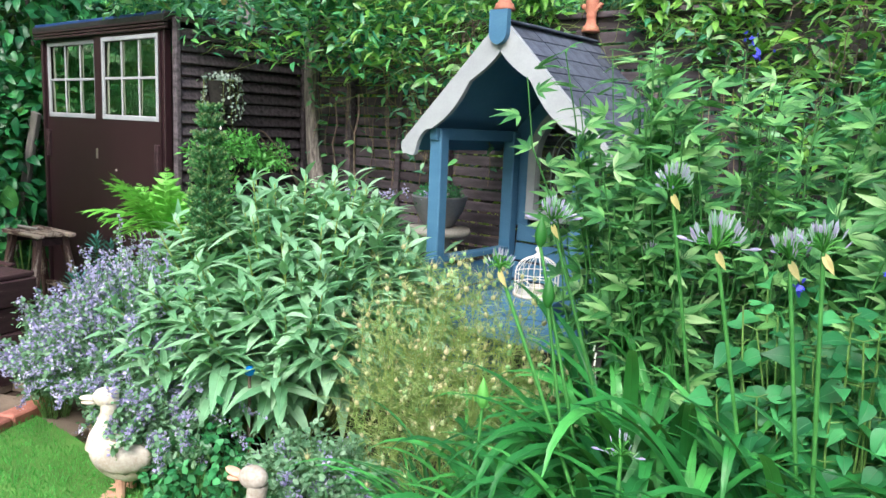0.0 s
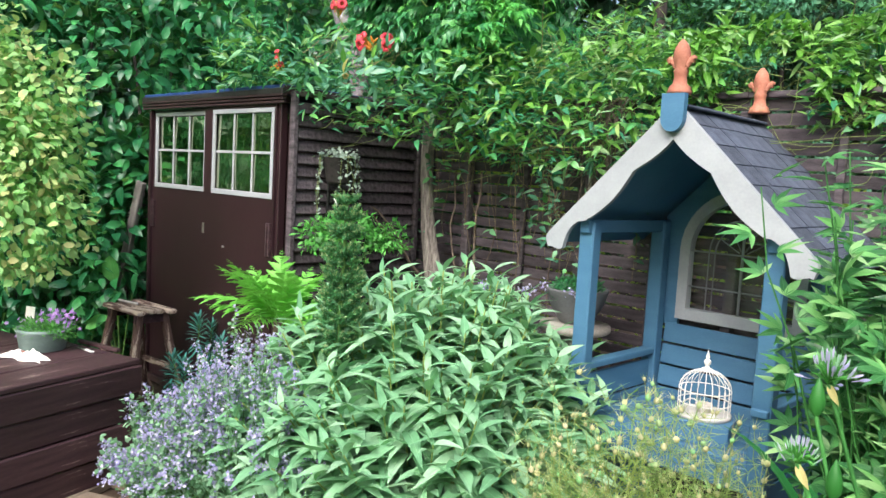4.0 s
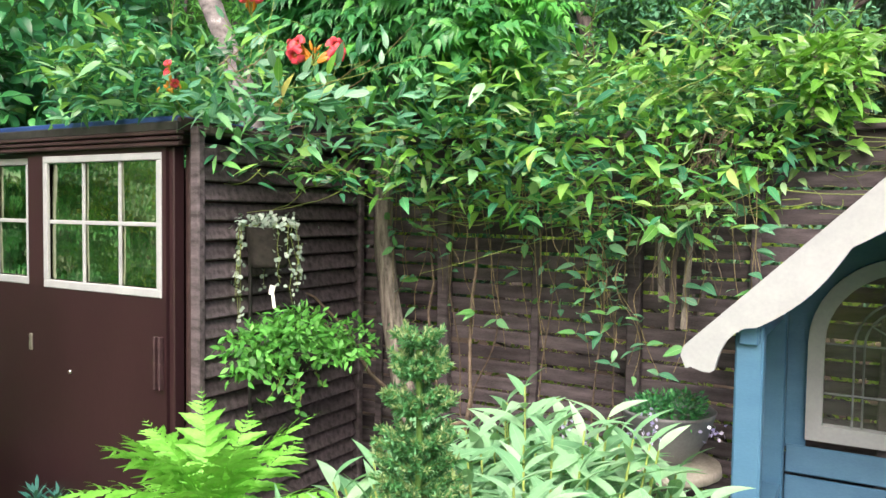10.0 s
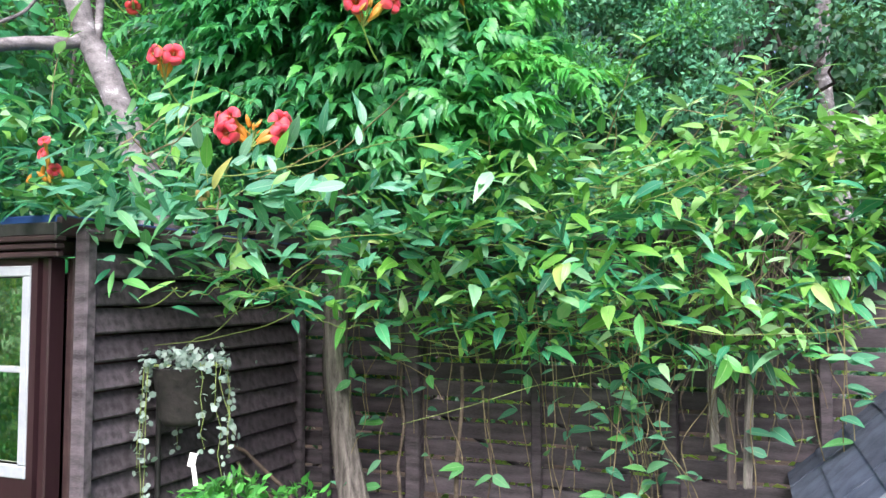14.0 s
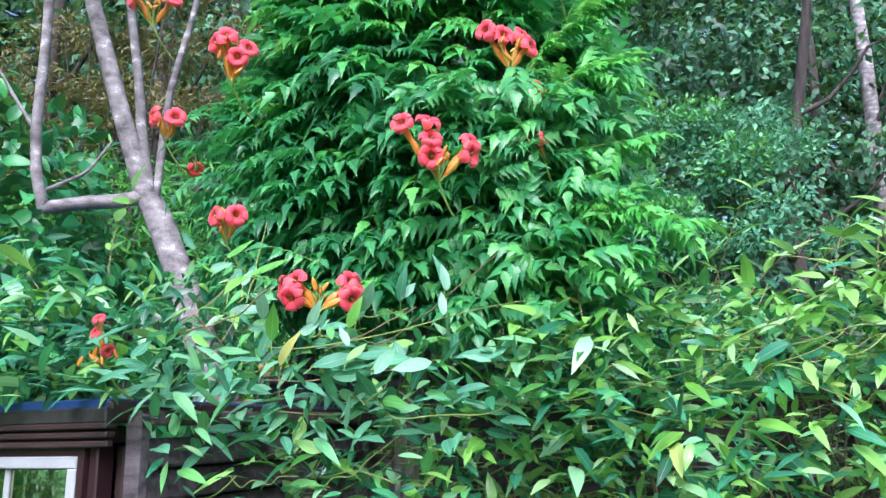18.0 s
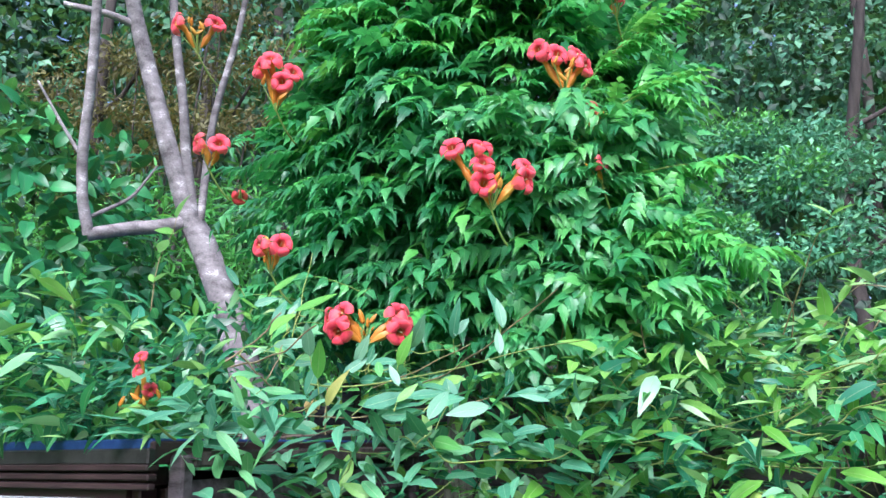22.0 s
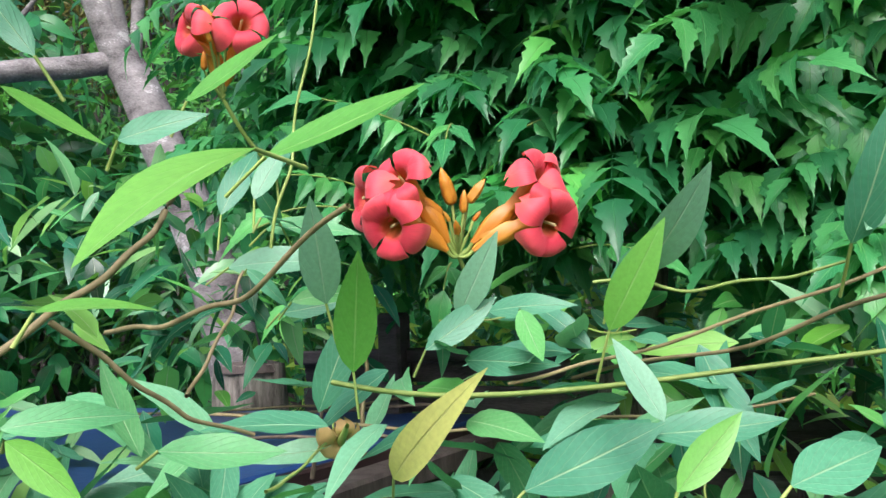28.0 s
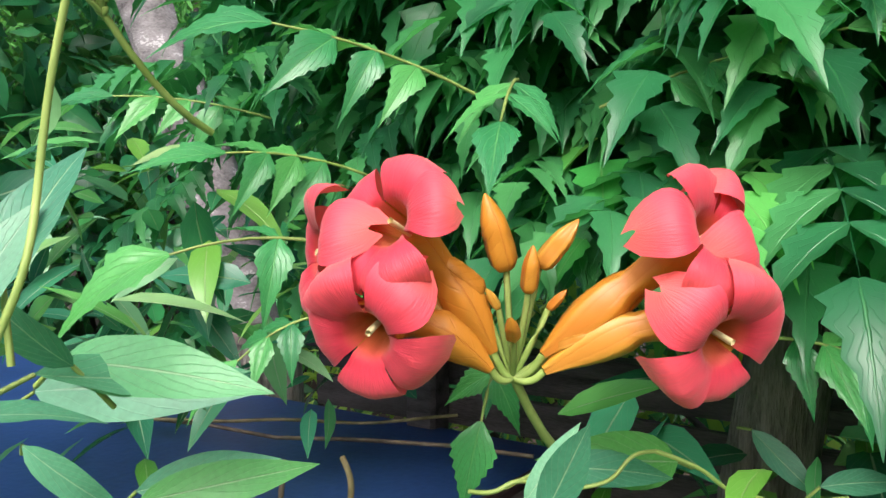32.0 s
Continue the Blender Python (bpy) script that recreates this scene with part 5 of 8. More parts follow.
# side sprays behind the flowers, low over the fence
n = 300
p = np.stack([rng.uniform(-4.62, -3.3, n), rng.uniform(3.12, 3.45, n), rng.uniform(2.30, 2.95, n)], -1)
p = p[~((p[:, 2] < 2.48) & (p[:, 0] < -3.85))]
n = len(p)
w = rand_dirs(rng, n, (0.1, -0.4, -0.1), 0.8) * np.array([1, 1, 0.45])
cloud("leaves", TOOTHED, p - T0, w, rand_dirs(rng, n, (0, -0.3, 1.2), 0.22), rng.uniform(0.11, 0.16, n), L_CAMPSIS, trumpet, "toothed compound leaves over the fence", "stuff")
n = 280
p = np.stack([rng.uniform(-3.86, -3.38, n), rng.uniform(3.08, 3.4, n), rng.uniform(2.34, 3.05, n)], -1)
cloud("leaves", TOOTHED, p - T0, rand_dirs(rng, n, (0.3, -0.4, -0.05), 0.7) * np.array([1, 1, 0.4]), rand_dirs(rng, n, (0.1, -0.95, 0.85), 0.22), rng.uniform(0.12, 0.18, n), L_CAMPSIS_N, trumpet, "toothed compound leaves over the fence", "stuff")
LEAFLETS = [fast_mesh("leaflet", *fine_leaflet(w_, 8, d_, f_), L_CAMPSIS_N) for w_, d_, f_ in ((0.44, 0.35, 0.3), (0.48, 0.5, 0.2), (0.42, 0.2, 0.4), (0.46, 0.65, 0.3))]


def compound(a_, b_, pairs, size, up=(0.4, -0.75, 1.0)):
    """A compound leaf on a rib from a_ to b_: pairs of toothed leaflets that hang to both sides, and one at the tip."""
    r = np.random.default_rng(int(abs(a_[0] * 7919 + a_[2] * 104729)))
    a_, b_ = np.array(a_) - T0, np.array(b_) - T0
    rib = bend(a_, b_, -0.006, 7)
    leaf = tubes("compound_leaf", [(rib, 0.0013, 0.0008)], M_STEMY, trumpet, 6)
    way = unit(b_ - a_)
    nz = unit(np.array(up, float) - way * (np.array(up, float) @ way))
    across = np.cross(way, nz)
    for i in range(pairs):
        f = 0.32 + 0.6 * i / max(1, pairs)
        q = np.array([np.interp(f, np.linspace(0, 1, 7), rib[:, c]) for c in range(3)])
        for sd in (-1, 1):
            turn = radians(58 + r.normal(0, 7))
            d = way * math.cos(turn) + across * sd * math.sin(turn) + np.array([0, 0, -0.28]) + r.normal(0, 0.07, 3)
            leaf_at(leaf, tuple(q), tuple(d), tuple(nz + across * sd * 0.25 + r.normal(0, 0.08, 3)), size * r.uniform(0.82, 1.05), int(r.integers(4)), "leaflet", LEAFLETS)
    leaf_at(leaf, tuple(rib[-1]), tuple(way + np.array([0, 0, -0.2])), tuple(nz + r.normal(0, 0.08, 3)), size * 1.25, int(r.integers(4)), "leaflet", LEAFLETS)


compound((-4.203, 2.967, 2.429), (-4.247, 2.889, 2.423), 1, 0.058)
compound((-4.112, 3.042, 2.531), (-4.086, 2.974, 2.495), 2, 0.046)
compound((-3.981, 3.087, 2.376), (-3.908, 3.086, 2.364), 3, 0.050)
compound((-4.157, 3.072, 2.529), (-4.240, 2.959, 2.565), 3, 0.058)
compound((-4.271, 3.091, 2.480), (-4.325, 2.996, 2.492), 3, 0.055)
compound((-4.088, 3.117, 2.522), (-3.939, 3.132, 2.559), 4, 0.060)
compound((-4.097, 3.301, 2.477), (-3.916, 3.347, 2.452), 4, 0.056)
compound((-4.098, 2.997, 2.363), (-4.101, 2.982, 2.332), 1, 0.042)
compound((-4.424, 3.136, 2.541), (-4.532, 3.042, 2.558), 3, 0.055)
compound((-4.185, 3.273, 2.618), (-4.044, 3.316, 2.580), 3, 0.060)
compound((-4.093, 3.204, 2.370), (-3.978, 3.257, 2.399), 3, 0.050)
compound((-4.316, 3.082, 2.366), (-4.354, 3.032, 2.332), 2, 0.050)
n = 44
p = np.stack([rng.uniform(-4.0, -3.45, n), rng.uniform(3.1, 3.36, n), rng.uniform(2.46, 2.95, n)], -1)
p[:, 2] = np.round(p[:, 2] / 0.1) * 0.1 + rng.normal(0, 0.012, n)
w = rand_dirs(rng, n, (0.25, -0.25, 0.0), 0.9) * np.array([1, 1, 0.3])
cloud("leaves", TOOTHED, p - T0, w, rand_dirs(rng, n, (0.15, -0.35, 1.1), 0.2), rng.uniform(0.11, 0.15, n), L_CAMPSIS_N, trumpet, "bright green toothed compound leaves", "stuff")
n = 110
p = np.stack([rng.uniform(-4.78, -4.38, n), rng.uniform(3.2, 3.6, n), rng.uniform(2.55, 3.4, n)], -1)
cloud("leaves", TOOTHED_B, p - T0, rand_dirs(rng, n, (-0.6, -0.6, -0.2), 0.5), rand_dirs(rng, n, (0, -0.2, 1.2), 0.3), rng.uniform(0.12, 0.19, n), L_CAMPSIS, trumpet, "dark green toothed compound leaves", "stuff")
runs = [(bend((0.0, 0.05, 2.6), CR + unit(np.array([math.cos(t), -0.6, math.sin(t) * 0.7])) * CS * 0.85 - T0, 0, 7, 0.03, rng), 0.014, 0.003) for t in np.linspace(0, 2 * math.pi, 22)]
tubes("branch_mass", runs, M_TWIG, trumpet, 5, "thin brown branches", "stuff")


# ---- trumpet flowers ----
def corolla_form(R=1.0, seed=1):
    """Five broad rounded petals that overlap and bend back from a funnel facing +z."""
    r_ = np.random.default_rng(seed)
    V, U, F = [], [], []
    NS, NT = 14, 10
    for k in range(5):
        base = len(V)
        az = 2 * math.pi * k / 5 + r_.normal(0, 0.07)
        roll, lift, wide = r_.uniform(0.55, 1.5), r_.normal(0.03, 0.1), r_.uniform(0.9, 1.1)
        twist, curl = r_.normal(0, 0.14), r_.uniform(0.0, 0.35)
        for i in range(NS + 1):
            s = i / NS
            if s < 0.3:
                q = s / 0.3
                r, z = 0.2 + 0.15 * q, -0.75 + 0.72 * q
            else:
                q = (s - 0.3) / 0.7
                r, z = 0.35 + 0.70 * math.sin(q * 1.32), -0.03 + 0.2 * math.sin(q * 2.2) - 0.42 * roll * q ** 2.2 - curl * max(0, q - 0.72) ** 1.5 * 3 + lift * q
                r -= curl * max(0, q - 0.8) * 0.6
            w = (0.64 * r) if s < 0.3 else 0.22 + 0.265 * wide * math.sin(min(1.0, (s - 0.3) / 0.42) * math.pi / 2)
            if s > 0.68:
                w *= math.sqrt(max(0.03, 1 - ((s - 0.68) / 0.325) ** 2))
            for j in range(NT + 1):
                t = 2 * j / NT - 1
                x = w * t
                rr = r - 0.09 * t * t * max(0, s - 0.3)
                zz = z - (0.42 * t * t * s * (s - 0.3) if s > 0.3 else 0) + twist * t * s * 0.5 + 0.014 * s * math.sin(8 * t + 5 * s + k) + 0.022 * (k % 2) * s
                if s <= 0.3:
                    ang = x / r
                    X, Y = r * math.cos(ang), r * math.sin(ang)
                else:
                    X, Y = rr, x
                V.append((R * (X * math.cos(az) - Y * math.sin(az)), R * (X * math.sin(az) + Y * math.cos(az)), R * zz))
                U.append(((t + 1) / 2 + k, s))
        for i in range(NS):
            for j in range(NT):
                p = base + i * (NT + 1) + j
                F.append((p, p + 1, p + NT + 2, p + NT + 1))
    return np.array(V), np.array(F), np.array(U)


COROLLAS = [fast_mesh("corolla", *corolla_form(0.033, k), P_PETAL) for k in range(7)]


def bud_form(R=1.0, L=1.0, seg=15):
    """A pointed bud in a ridged calyx."""
    prof = [(0.15, 0.0), (0.6, 0.02), (0.95, 0.12), (1.0, 0.3), (0.95, 0.46), (1.02, 0.5), (0.86, 0.68), (0.5, 0.86), (0.18, 0.97), (0.02, 1.0)]
    V, U, F = [], [], []
    for i, (r, z) in enumerate(prof):
        for j in range(seg):
            a = 2 * math.pi * j / seg
            k = 1 + (0.12 if z < 0.5 else 0.05) * math.cos(5 * a)
            V.append((R * r * k * math.cos(a), R * r * k * math.sin(a), L * z))
            U.append((j / seg, z))
    for i in range(len(prof) - 1):
        for j in range(seg):
            k = (j + 1) % seg
            F.append((i * seg + j, i * seg + k, (i + 1) * seg + k, (i + 1) * seg + j))
    return np.array(V), np.array(F), np.array(U)


BUD = fast_mesh("bud", *bud_form(0.0056, 0.032), P_ORANGE)
PISTIL = fast_mesh("pistil", *tube_arrays([(bend((0, 0, -0.022), (0.003, 0, -0.001)), 0.0013, 0.0016)], 5), None, M_STRAW)


def toward(p, way, roll=0.0, size=1.0):
    return Matrix.Translation(p) @ Vector(way).to_track_quat("Z", "Y").to_matrix().to_4x4() @ Matrix.Rotation(radians(roll), 4, "Z") @ Matrix.Scale(size, 4)


def horn(path, radii, ribs=5, sides=15):
    """A ribbed tube of changing width along a path."""
    p = np.asarray(path, float)
    d = unit(np.gradient(p, axis=0))
    x = unit(np.cross(d, np.array([0.3, 0.2, 0.9])))
    y = np.cross(d, x)
    a = np.linspace(0, 2 * np.pi, sides, endpoint=False)
    r = np.asarray(radii)[:, None] * (1 + 0.07 * np.cos(ribs * a))[None]
    v = (p[:, None] + r[..., None] * (np.cos(a)[None, :, None] * x[:, None] + np.sin(a)[None, :, None] * y[:, None])).reshape(-1, 3)
    u = np.stack([np.tile(a / 6.2832, len(p)), np.repeat(np.linspace(0, 1, len(p)), sides)], -1)
    f = [(i * sides + j, i * sides + (j + 1) % sides, (i + 1) * sides + (j + 1) % sides, (i + 1) * sides + j) for i in range(len(p) - 1) for j in range(sides)]
    return v, np.array(f), u


HORN = [1.15, 1.1, 1.0, 0.9, 0.8, 0.72, 0.66, 0.62, 0.84, 0.9, 0.86, 0.7, 0.45, 0.2]


def flower(parent, p, way, roll=0.0, size=1.0, foot=(0, 0, 0)):
    """The mouth faces its way; the tube bends back towards the foot of the bunch."""
    c = held("flower", COROLLAS[int(abs(roll)) % 7], parent, "coral red trumpet flower")
    c.matrix_basis = toward(p, way, roll, size)
    held("pistil", PISTIL, c)
    p, w, ft = np.array(p), np.array(Vector(way).normalized()), np.array(foot)
    a, b, e = p - w * 0.006 * size, p - w * 0.042 * size, ft + (p - ft) * 0.16
    s = np.linspace(0, 1, len(HORN))[:, None]
    path = a * (1 - s) ** 2 + 2 * b * s * (1 - s) + e * s * s
    held("flower_tube", fast_mesh("flower_tube", *horn(path, np.array(HORN) * 0.0112 * size), P_ORANGE), parent, "orange flower tube with a ribbed calyx")
    return e


def cluster(u, v, z, blooms, buds, label="cluster of coral red trumpet flowers with orange tubes", size=1.0, foot=(0, 0.035, -0.05)):
    """blooms: (offset, way, roll, size); the stalks meet at the foot."""
    root = thing("trumpet_flower_cluster", u, v, z, 0, label, "flower", "trumpet flowers")
    ft = np.array(foot) * size
    runs = [((bend(ft, ft + np.array([0, 0.09, -0.07]), 0.01)), 0.0025, 0.003)]
    for o, w, roll, s in blooms:
        o = np.array(o) * size
        tail = flower(root, o, w, roll, s * size, ft)
        runs.append((bend(ft, tail, 0.004), 0.0022, 0.002))
    for o, w, s in buds:
        o = np.array(o) * size
        b = held("bud", BUD, root, "orange flower bud")
        b.matrix_basis = toward(o, w, 0, s * size)
        runs.append((bend(ft, o, 0.002), 0.0018, 0.0016))
    for r in runs:
        tubes("stalk", [r], M_STEMY, root, 6)
    return root


TO_EYE = (0.5, -0.85, -0.12)
RT, FW = np.array((0.836, 0.549, 0.0)), np.array((-0.548, 0.836, 0.0))


def seen_way(side, front, up):
    return tuple(RT * side - FW * front + np.array((0, 0, up)))


def off(side, front, up):
    return tuple(RT * side - FW * front + np.array((0, 0, up)))


cluster(-4.065, 2.955, 2.412, [
    (off(-0.064, 0.034, 0.030), seen_way(-0.55, 0.75, 0.3), 10, 1.05), (off(-0.072, 0.040, -0.022), seen_way(-0.42, 0.82, -0.38), 41, 1.07), (off(-0.100, 0.008, 0.014), seen_way(-0.95, 0.3, 0.05), 20, 1.07),
    (off(0.086, 0.034, 0.026), seen_way(0.55, 0.72, 0.4), 26, 1.03), (off(0.090, 0.040, -0.024), seen_way(0.4, 0.82, -0.38), 8, 1.09), (off(0.110, 0.006, 0.026), seen_way(0.9, 0.3, 0.3), 50, 1.07)],
    [(off(-0.006, 0.004, 0.006), seen_way(-0.28, 0.15, 0.95), 1.25), (off(0.010, 0.004, 0.008), seen_way(0.62, 0.1, 0.78), 0.95), (off(0.004, 0.012, -0.004), seen_way(0.06, 0.25, 1), 0.75), (off(-0.003, 0.014, -0.026), seen_way(-0.15, 0.75, 0.6), 0.62),
     (off(-0.010, 0.008, -0.012), seen_way(-0.5, 0.3, 0.8), 0.4), (off(0.014, 0.008, -0.012), seen_way(0.6, 0.3, 0.7), 0.42), (off(-0.018, 0.004, -0.006), seen_way(-0.75, 0.25, 0.62), 1.15), (off(0.018, 0.006, -0.03), seen_way(0.85, 0.3, 0.35), 0.7)],
    "pair of coral red trumpet flower bunches on orange tubes with buds", 1.0, off(-0.002, 0, -0.046))


def bunch(u, v, z, places, buds, size=1.0, drop=0.07, scale=1.0):
    """places: (side, up, which way it turns, how far it looks up) of each flower; the tubes meet below them."""
    r = np.random.default_rng(int(abs(u * 1000)))
    bl = [(off(x, r.uniform(0.0, 0.025), y), seen_way(turn, 0.75, lift), r.uniform(0, 72), scale * r.uniform(0.92, 1.05)) for x, y, turn, lift in places]
    mid = sum(q[0] for q in places) / len(places)
    low = min(q[1] for q in places)
    bd = [(off(mid + r.normal(0, 0.022), r.uniform(0, 0.02), low - 0.02 + r.normal(0, 0.012)), seen_way(r.normal(0, 0.5), 0.3, 0.7), r.uniform(0.6, 1.0)) for k in range(buds)]
    count = {1: "one", 2: "two", 3: "three", 4: "four", 5: "five", 6: "six"}[len(places)]
    return cluster(u, v, z, bl, bd, "bunch of %s coral red trumpet flowers among dark leaves" % count, size, off(mid, -0.03, low - drop))


bunch(-4.309, 2.866, 3.143, [(-0.026, 0.045, -0.1, 0.5), (0.039, 0.016, 0.25, 0.3), (0.009, -0.025, 0.0, 0.0), (-0.059, 0.016, -0.9, 0.1)], 2)
bunch(-4.557, 2.80, 3.327, [(-0.079, 0.013, -1.0, 0.1), (0.040, 0.028, 0.5, 0.4)], 7)
bunch(-4.562, 2.889, 2.992, [(0.009, 0.002, 0.1, 0.25), (-0.058, 0.003, -1.0, 0.1)], 2)
bunch(-4.334, 2.91, 2.65, [(0.016, 0.006, 0.25, 0.2), (-0.049, 0.001, -0.9, 0.1)], 5)
bunch(-3.679, 2.888, 2.743, [(-0.083, 0.060, -0.3, 0.35), (-0.011, 0.067, 0.3, 0.9), (-0.008, 0.017, 0.1, 0.5), (-0.009, -0.036, -0.05, -0.1), (0.095, -0.027, 0.7, 0.0), (0.097, 0.010, 0.6, 0.6)], 5, drop=0.05)
bunch(-3.541, 3.107, 3.107, [(-0.073, 0.021, -0.5, 0.2), (-0.019, 0.008, 0.0, 0.2), (0.040, 0.015, 0.4, 0.5), (0.061, -0.021, 0.7, 0.1)], 5)
bunch(-3.443, 3.244, 3.328, [(0.029, 0.016, 0.9, 0.5)], 5, drop=0.06)
bunch(-3.469, 3.116, 2.943, [(0.0, 0.0, 0.8, 0.2)], 2, 0.8)
bunch(-3.453, 3.099, 2.791, [(0.0, 0.0, 0.6, 0.3)], 1, 0.7)
bunch(-4.297, 2.475, 2.258, [(-0.026, 0.019, -0.8, 0.3), (0.013, -0.025, 0.6, -0.4), (-0.014, 0.049, -0.2, 0.8)], 5, 1.0, 0.03, 0.5)
for u, v, z, sz, mt, lb in ((-4.42, 2.85, 2.79, 0.9, P_MAROON, "withered dark red trumpet flower hanging on its stalk"), (-4.10, 2.79, 2.20, 0.75, P_DRY, "fallen faded flower caught among leaves")):
    f = thing("withered_flower", u, v, z, 0, lb, "flower")
    me = fast_mesh("corolla", *corolla_form(0.026 * sz), mt)
    c = held("corolla", me, f)
    c.matrix_basis = toward((0, 0, 0), seen_way(0.3, 0.6, -0.5), 20, 1)
    tubes("stalk", [(bend((0, 0, 0), (0.0, 0.05, 0.03)), 0.004, 0.002)], M_STEMY, c, 5)

# ---- pale-barked tree behind the shed ----
ptree = thing("young_tree", -5.05, 3.86, 0, 0, "slender tree with pale grey bark and forked limbs", "tree")
P0 = np.array([-5.05, 3.86, 0])


def limb(name, pts, r0, r1, n=None):
    return trunk_mesh(name, np.array(pts) - P0, r0, r1, M_PALEBARK, ptree, 10, 0.06)


limb("trunk", [(-5.05, 3.86, 0), (-5.10, 3.84, 1.2), (-5.13, 3.82, 2.0), (-5.22, 3.76, 2.45), (-5.33, 3.72, 2.75), (-5.46, 3.70, 3.02), (-5.52, 3.69, 3.11)], 0.085, 0.052)
limb("limb", [(-5.50, 3.69, 3.06), (-5.53, 3.63, 3.25), (-5.553, 3.559, 3.444), (-5.628, 3.473, 3.819), (-5.651, 3.382, 4.098), (-5.66, 3.268, 4.6)], 0.046, 0.03)
limb("limb", [(-5.49, 3.69, 3.08), (-5.50, 3.62, 3.4), (-5.501, 3.592, 3.613), (-5.527, 3.526, 3.995), (-5.526, 3.449, 4.6)], 0.025, 0.017)
limb("limb", [(-5.51, 3.69, 3.10), (-5.58, 3.55, 3.05), (-5.628, 3.471, 3.035), (-5.721, 3.327, 2.986)], 0.032, 0.028)
limb("limb", [(-5.715, 3.33, 2.985), (-5.71, 3.28, 3.12), (-5.696, 3.247, 3.305), (-5.611, 3.194, 3.627), (-5.52, 3.11, 4.065), (-5.5, 3.05, 4.5)], 0.024, 0.017)
limb("limb", [(-5.47, 3.70, 3.05), (-5.461, 3.727, 3.603), (-5.355, 3.764, 4.043), (-5.3, 3.78, 4.5)], 0.019, 0.012)
limb("limb", [(-5.70, 3.25, 3.30), (-5.76, 3.2, 3.42), (-5.83, 3.1, 3.62)], 0.009, 0.005)
limb("limb", [(-5.72, 3.31, 3.05), (-5.62, 3.45, 3.16), (-5.56, 3.52, 3.32)], 0.01, 0.005)
limb("limb", [(-5.64, 3.42, 3.98), (-5.72, 3.32, 4.02), (-5.84, 3.18, 4.03)], 0.02, 0.012)
rng = np.random.default_rng(33)
n = 1200
p = np.stack([rng.normal(-5.6, 0.5, n), rng.normal(3.4, 0.5, n), rng.uniform(4.5, 5.3, n)], -1)
cloud("crown", LANCE_LOW, p - P0, rand_dirs(rng, n, (0, 0, -0.3)), rand_dirs(rng, n, (0, 0, 1)), rng.uniform(0.06, 0.1, n), L_BUSH, ptree, "sparse olive green leaves", "stuff")


stump = thing("lopped_trunk", -5.06, 3.73, 0, 0, "lopped grey trunk standing behind the shed roof", "tree stump")
trunk_mesh("trunk", np.array([(0, 0, 0), (0.01, 0, 0.7), (-0.01, 0.01, 1.4), (0.0, 0, 2.0), (0.0, -0.01, 2.17), (0.0, -0.01, 2.225)]), 0.085, 0.078, M_BARK, stump, 16, 0.16, "rough grey bark")
lathe("cut_top", [(0, 2.234), (0.05, 2.232), (0.078, 2.222), (0.082, 2.205)], M_POST, stump, 16, (0, -0.01, 0), "weathered sawn top")


# ---- hedges and woodland ----
def leaf_mass(parent, blobs, n, form, size, material, rng, origin, label="", lo=0.75, droop=-0.3, name="leaves"):
    """Leaves on the skins of overlapping rounded masses."""
    per = np.array([b[3] * b[4] + b[4] * b[5] + b[3] * b[5] for b in blobs])
    per = np.maximum(20, (per / per.sum() * n).astype(int))
    P, D = [], []
    for b, k in zip(blobs, per):
        d = unit(rng.normal(0, 1, (k, 3)))
        wob = 1 + 0.14 * np.sin(d[:, :1] * 6 + b[0] * 3) * np.sin(d[:, 2:] * 7 + b[1])
        P.append(np.array(b[:3]) + d * np.array(b[3:6]) * rng.uniform(lo, 1.05, (k, 1)) * wob)
        D.append(d)
    P, D = np.concatenate(P), np.concatenate(D)
    keep = P[:, 2] > 0.03
    P, D = P[keep], D[keep]
    w = unit(D * 0.8 + rng.normal(0, 0.55, D.shape) + np.array([0, 0, droop]))
    return cloud(name, form, P - origin, w, unit(D + rng.normal(0, 0.5, D.shape) + np.array([0, 0, 0.6])), rng.uniform(size * 0.65, size * 1.2, len(P)), material, parent, label, "stuff")


rng = np.random.default_rng(44)
hedge = thing("laurel_hedge", -6.9, 2.9, 0, 0, "tall evergreen hedge with large glossy dark leaves", "hedge")
H0 = np.array([-6.9, 2.9, 0])
blobs = [(-6.9, 2.6, 0.9, 0.65, 0.9, 1.0), (-7.0, 2.7, 2.2, 0.75, 0.9, 0.9), (-7.3, 1.7, 1.2, 0.7, 0.9, 1.2), (-7.4, 1.6, 2.6, 0.8, 0.9, 0.9), (-6.7, 3.5, 2.3, 0.5, 0.6, 0.7), (-6.9, 3.6, 3.1, 0.9, 0.8, 0.8),
         (-6.6, 4.5, 2.4, 0.9, 0.6, 0.8), (-7.7, 0.7, 1.6, 0.7, 0.9, 1.5), (-7.9, 2.2, 3.4, 0.9, 1.2, 0.8), (-6.5, 2.95, 1.4, 0.35, 0.6, 0.7), (-4.9, 5.0, 1.9, 0.8, 0.5, 0.7)]
leaf_mass(hedge, blobs + [(-6.45, 2.36, 0.72, 0.28, 0.22, 0.42)], 19000, leaf_form(0.5, 5, 0.3, 0.4, 0.42, 0.9), 0.125, L_HEDGE, rng, H0, "large glossy dark green leaves", 0.7)
tubes("stem_mass", [(bend((-0.2 + 0.15 * k, -0.6 + 0.25 * k, 0), (0.1 * k - 0.3, -0.7 + 0.3 * k, 2.6), 0, 6, 0.05, rng), 0.03, 0.012) for k in range(6)], M_DARKBARK, hedge, 6, "dark stems", "stuff")
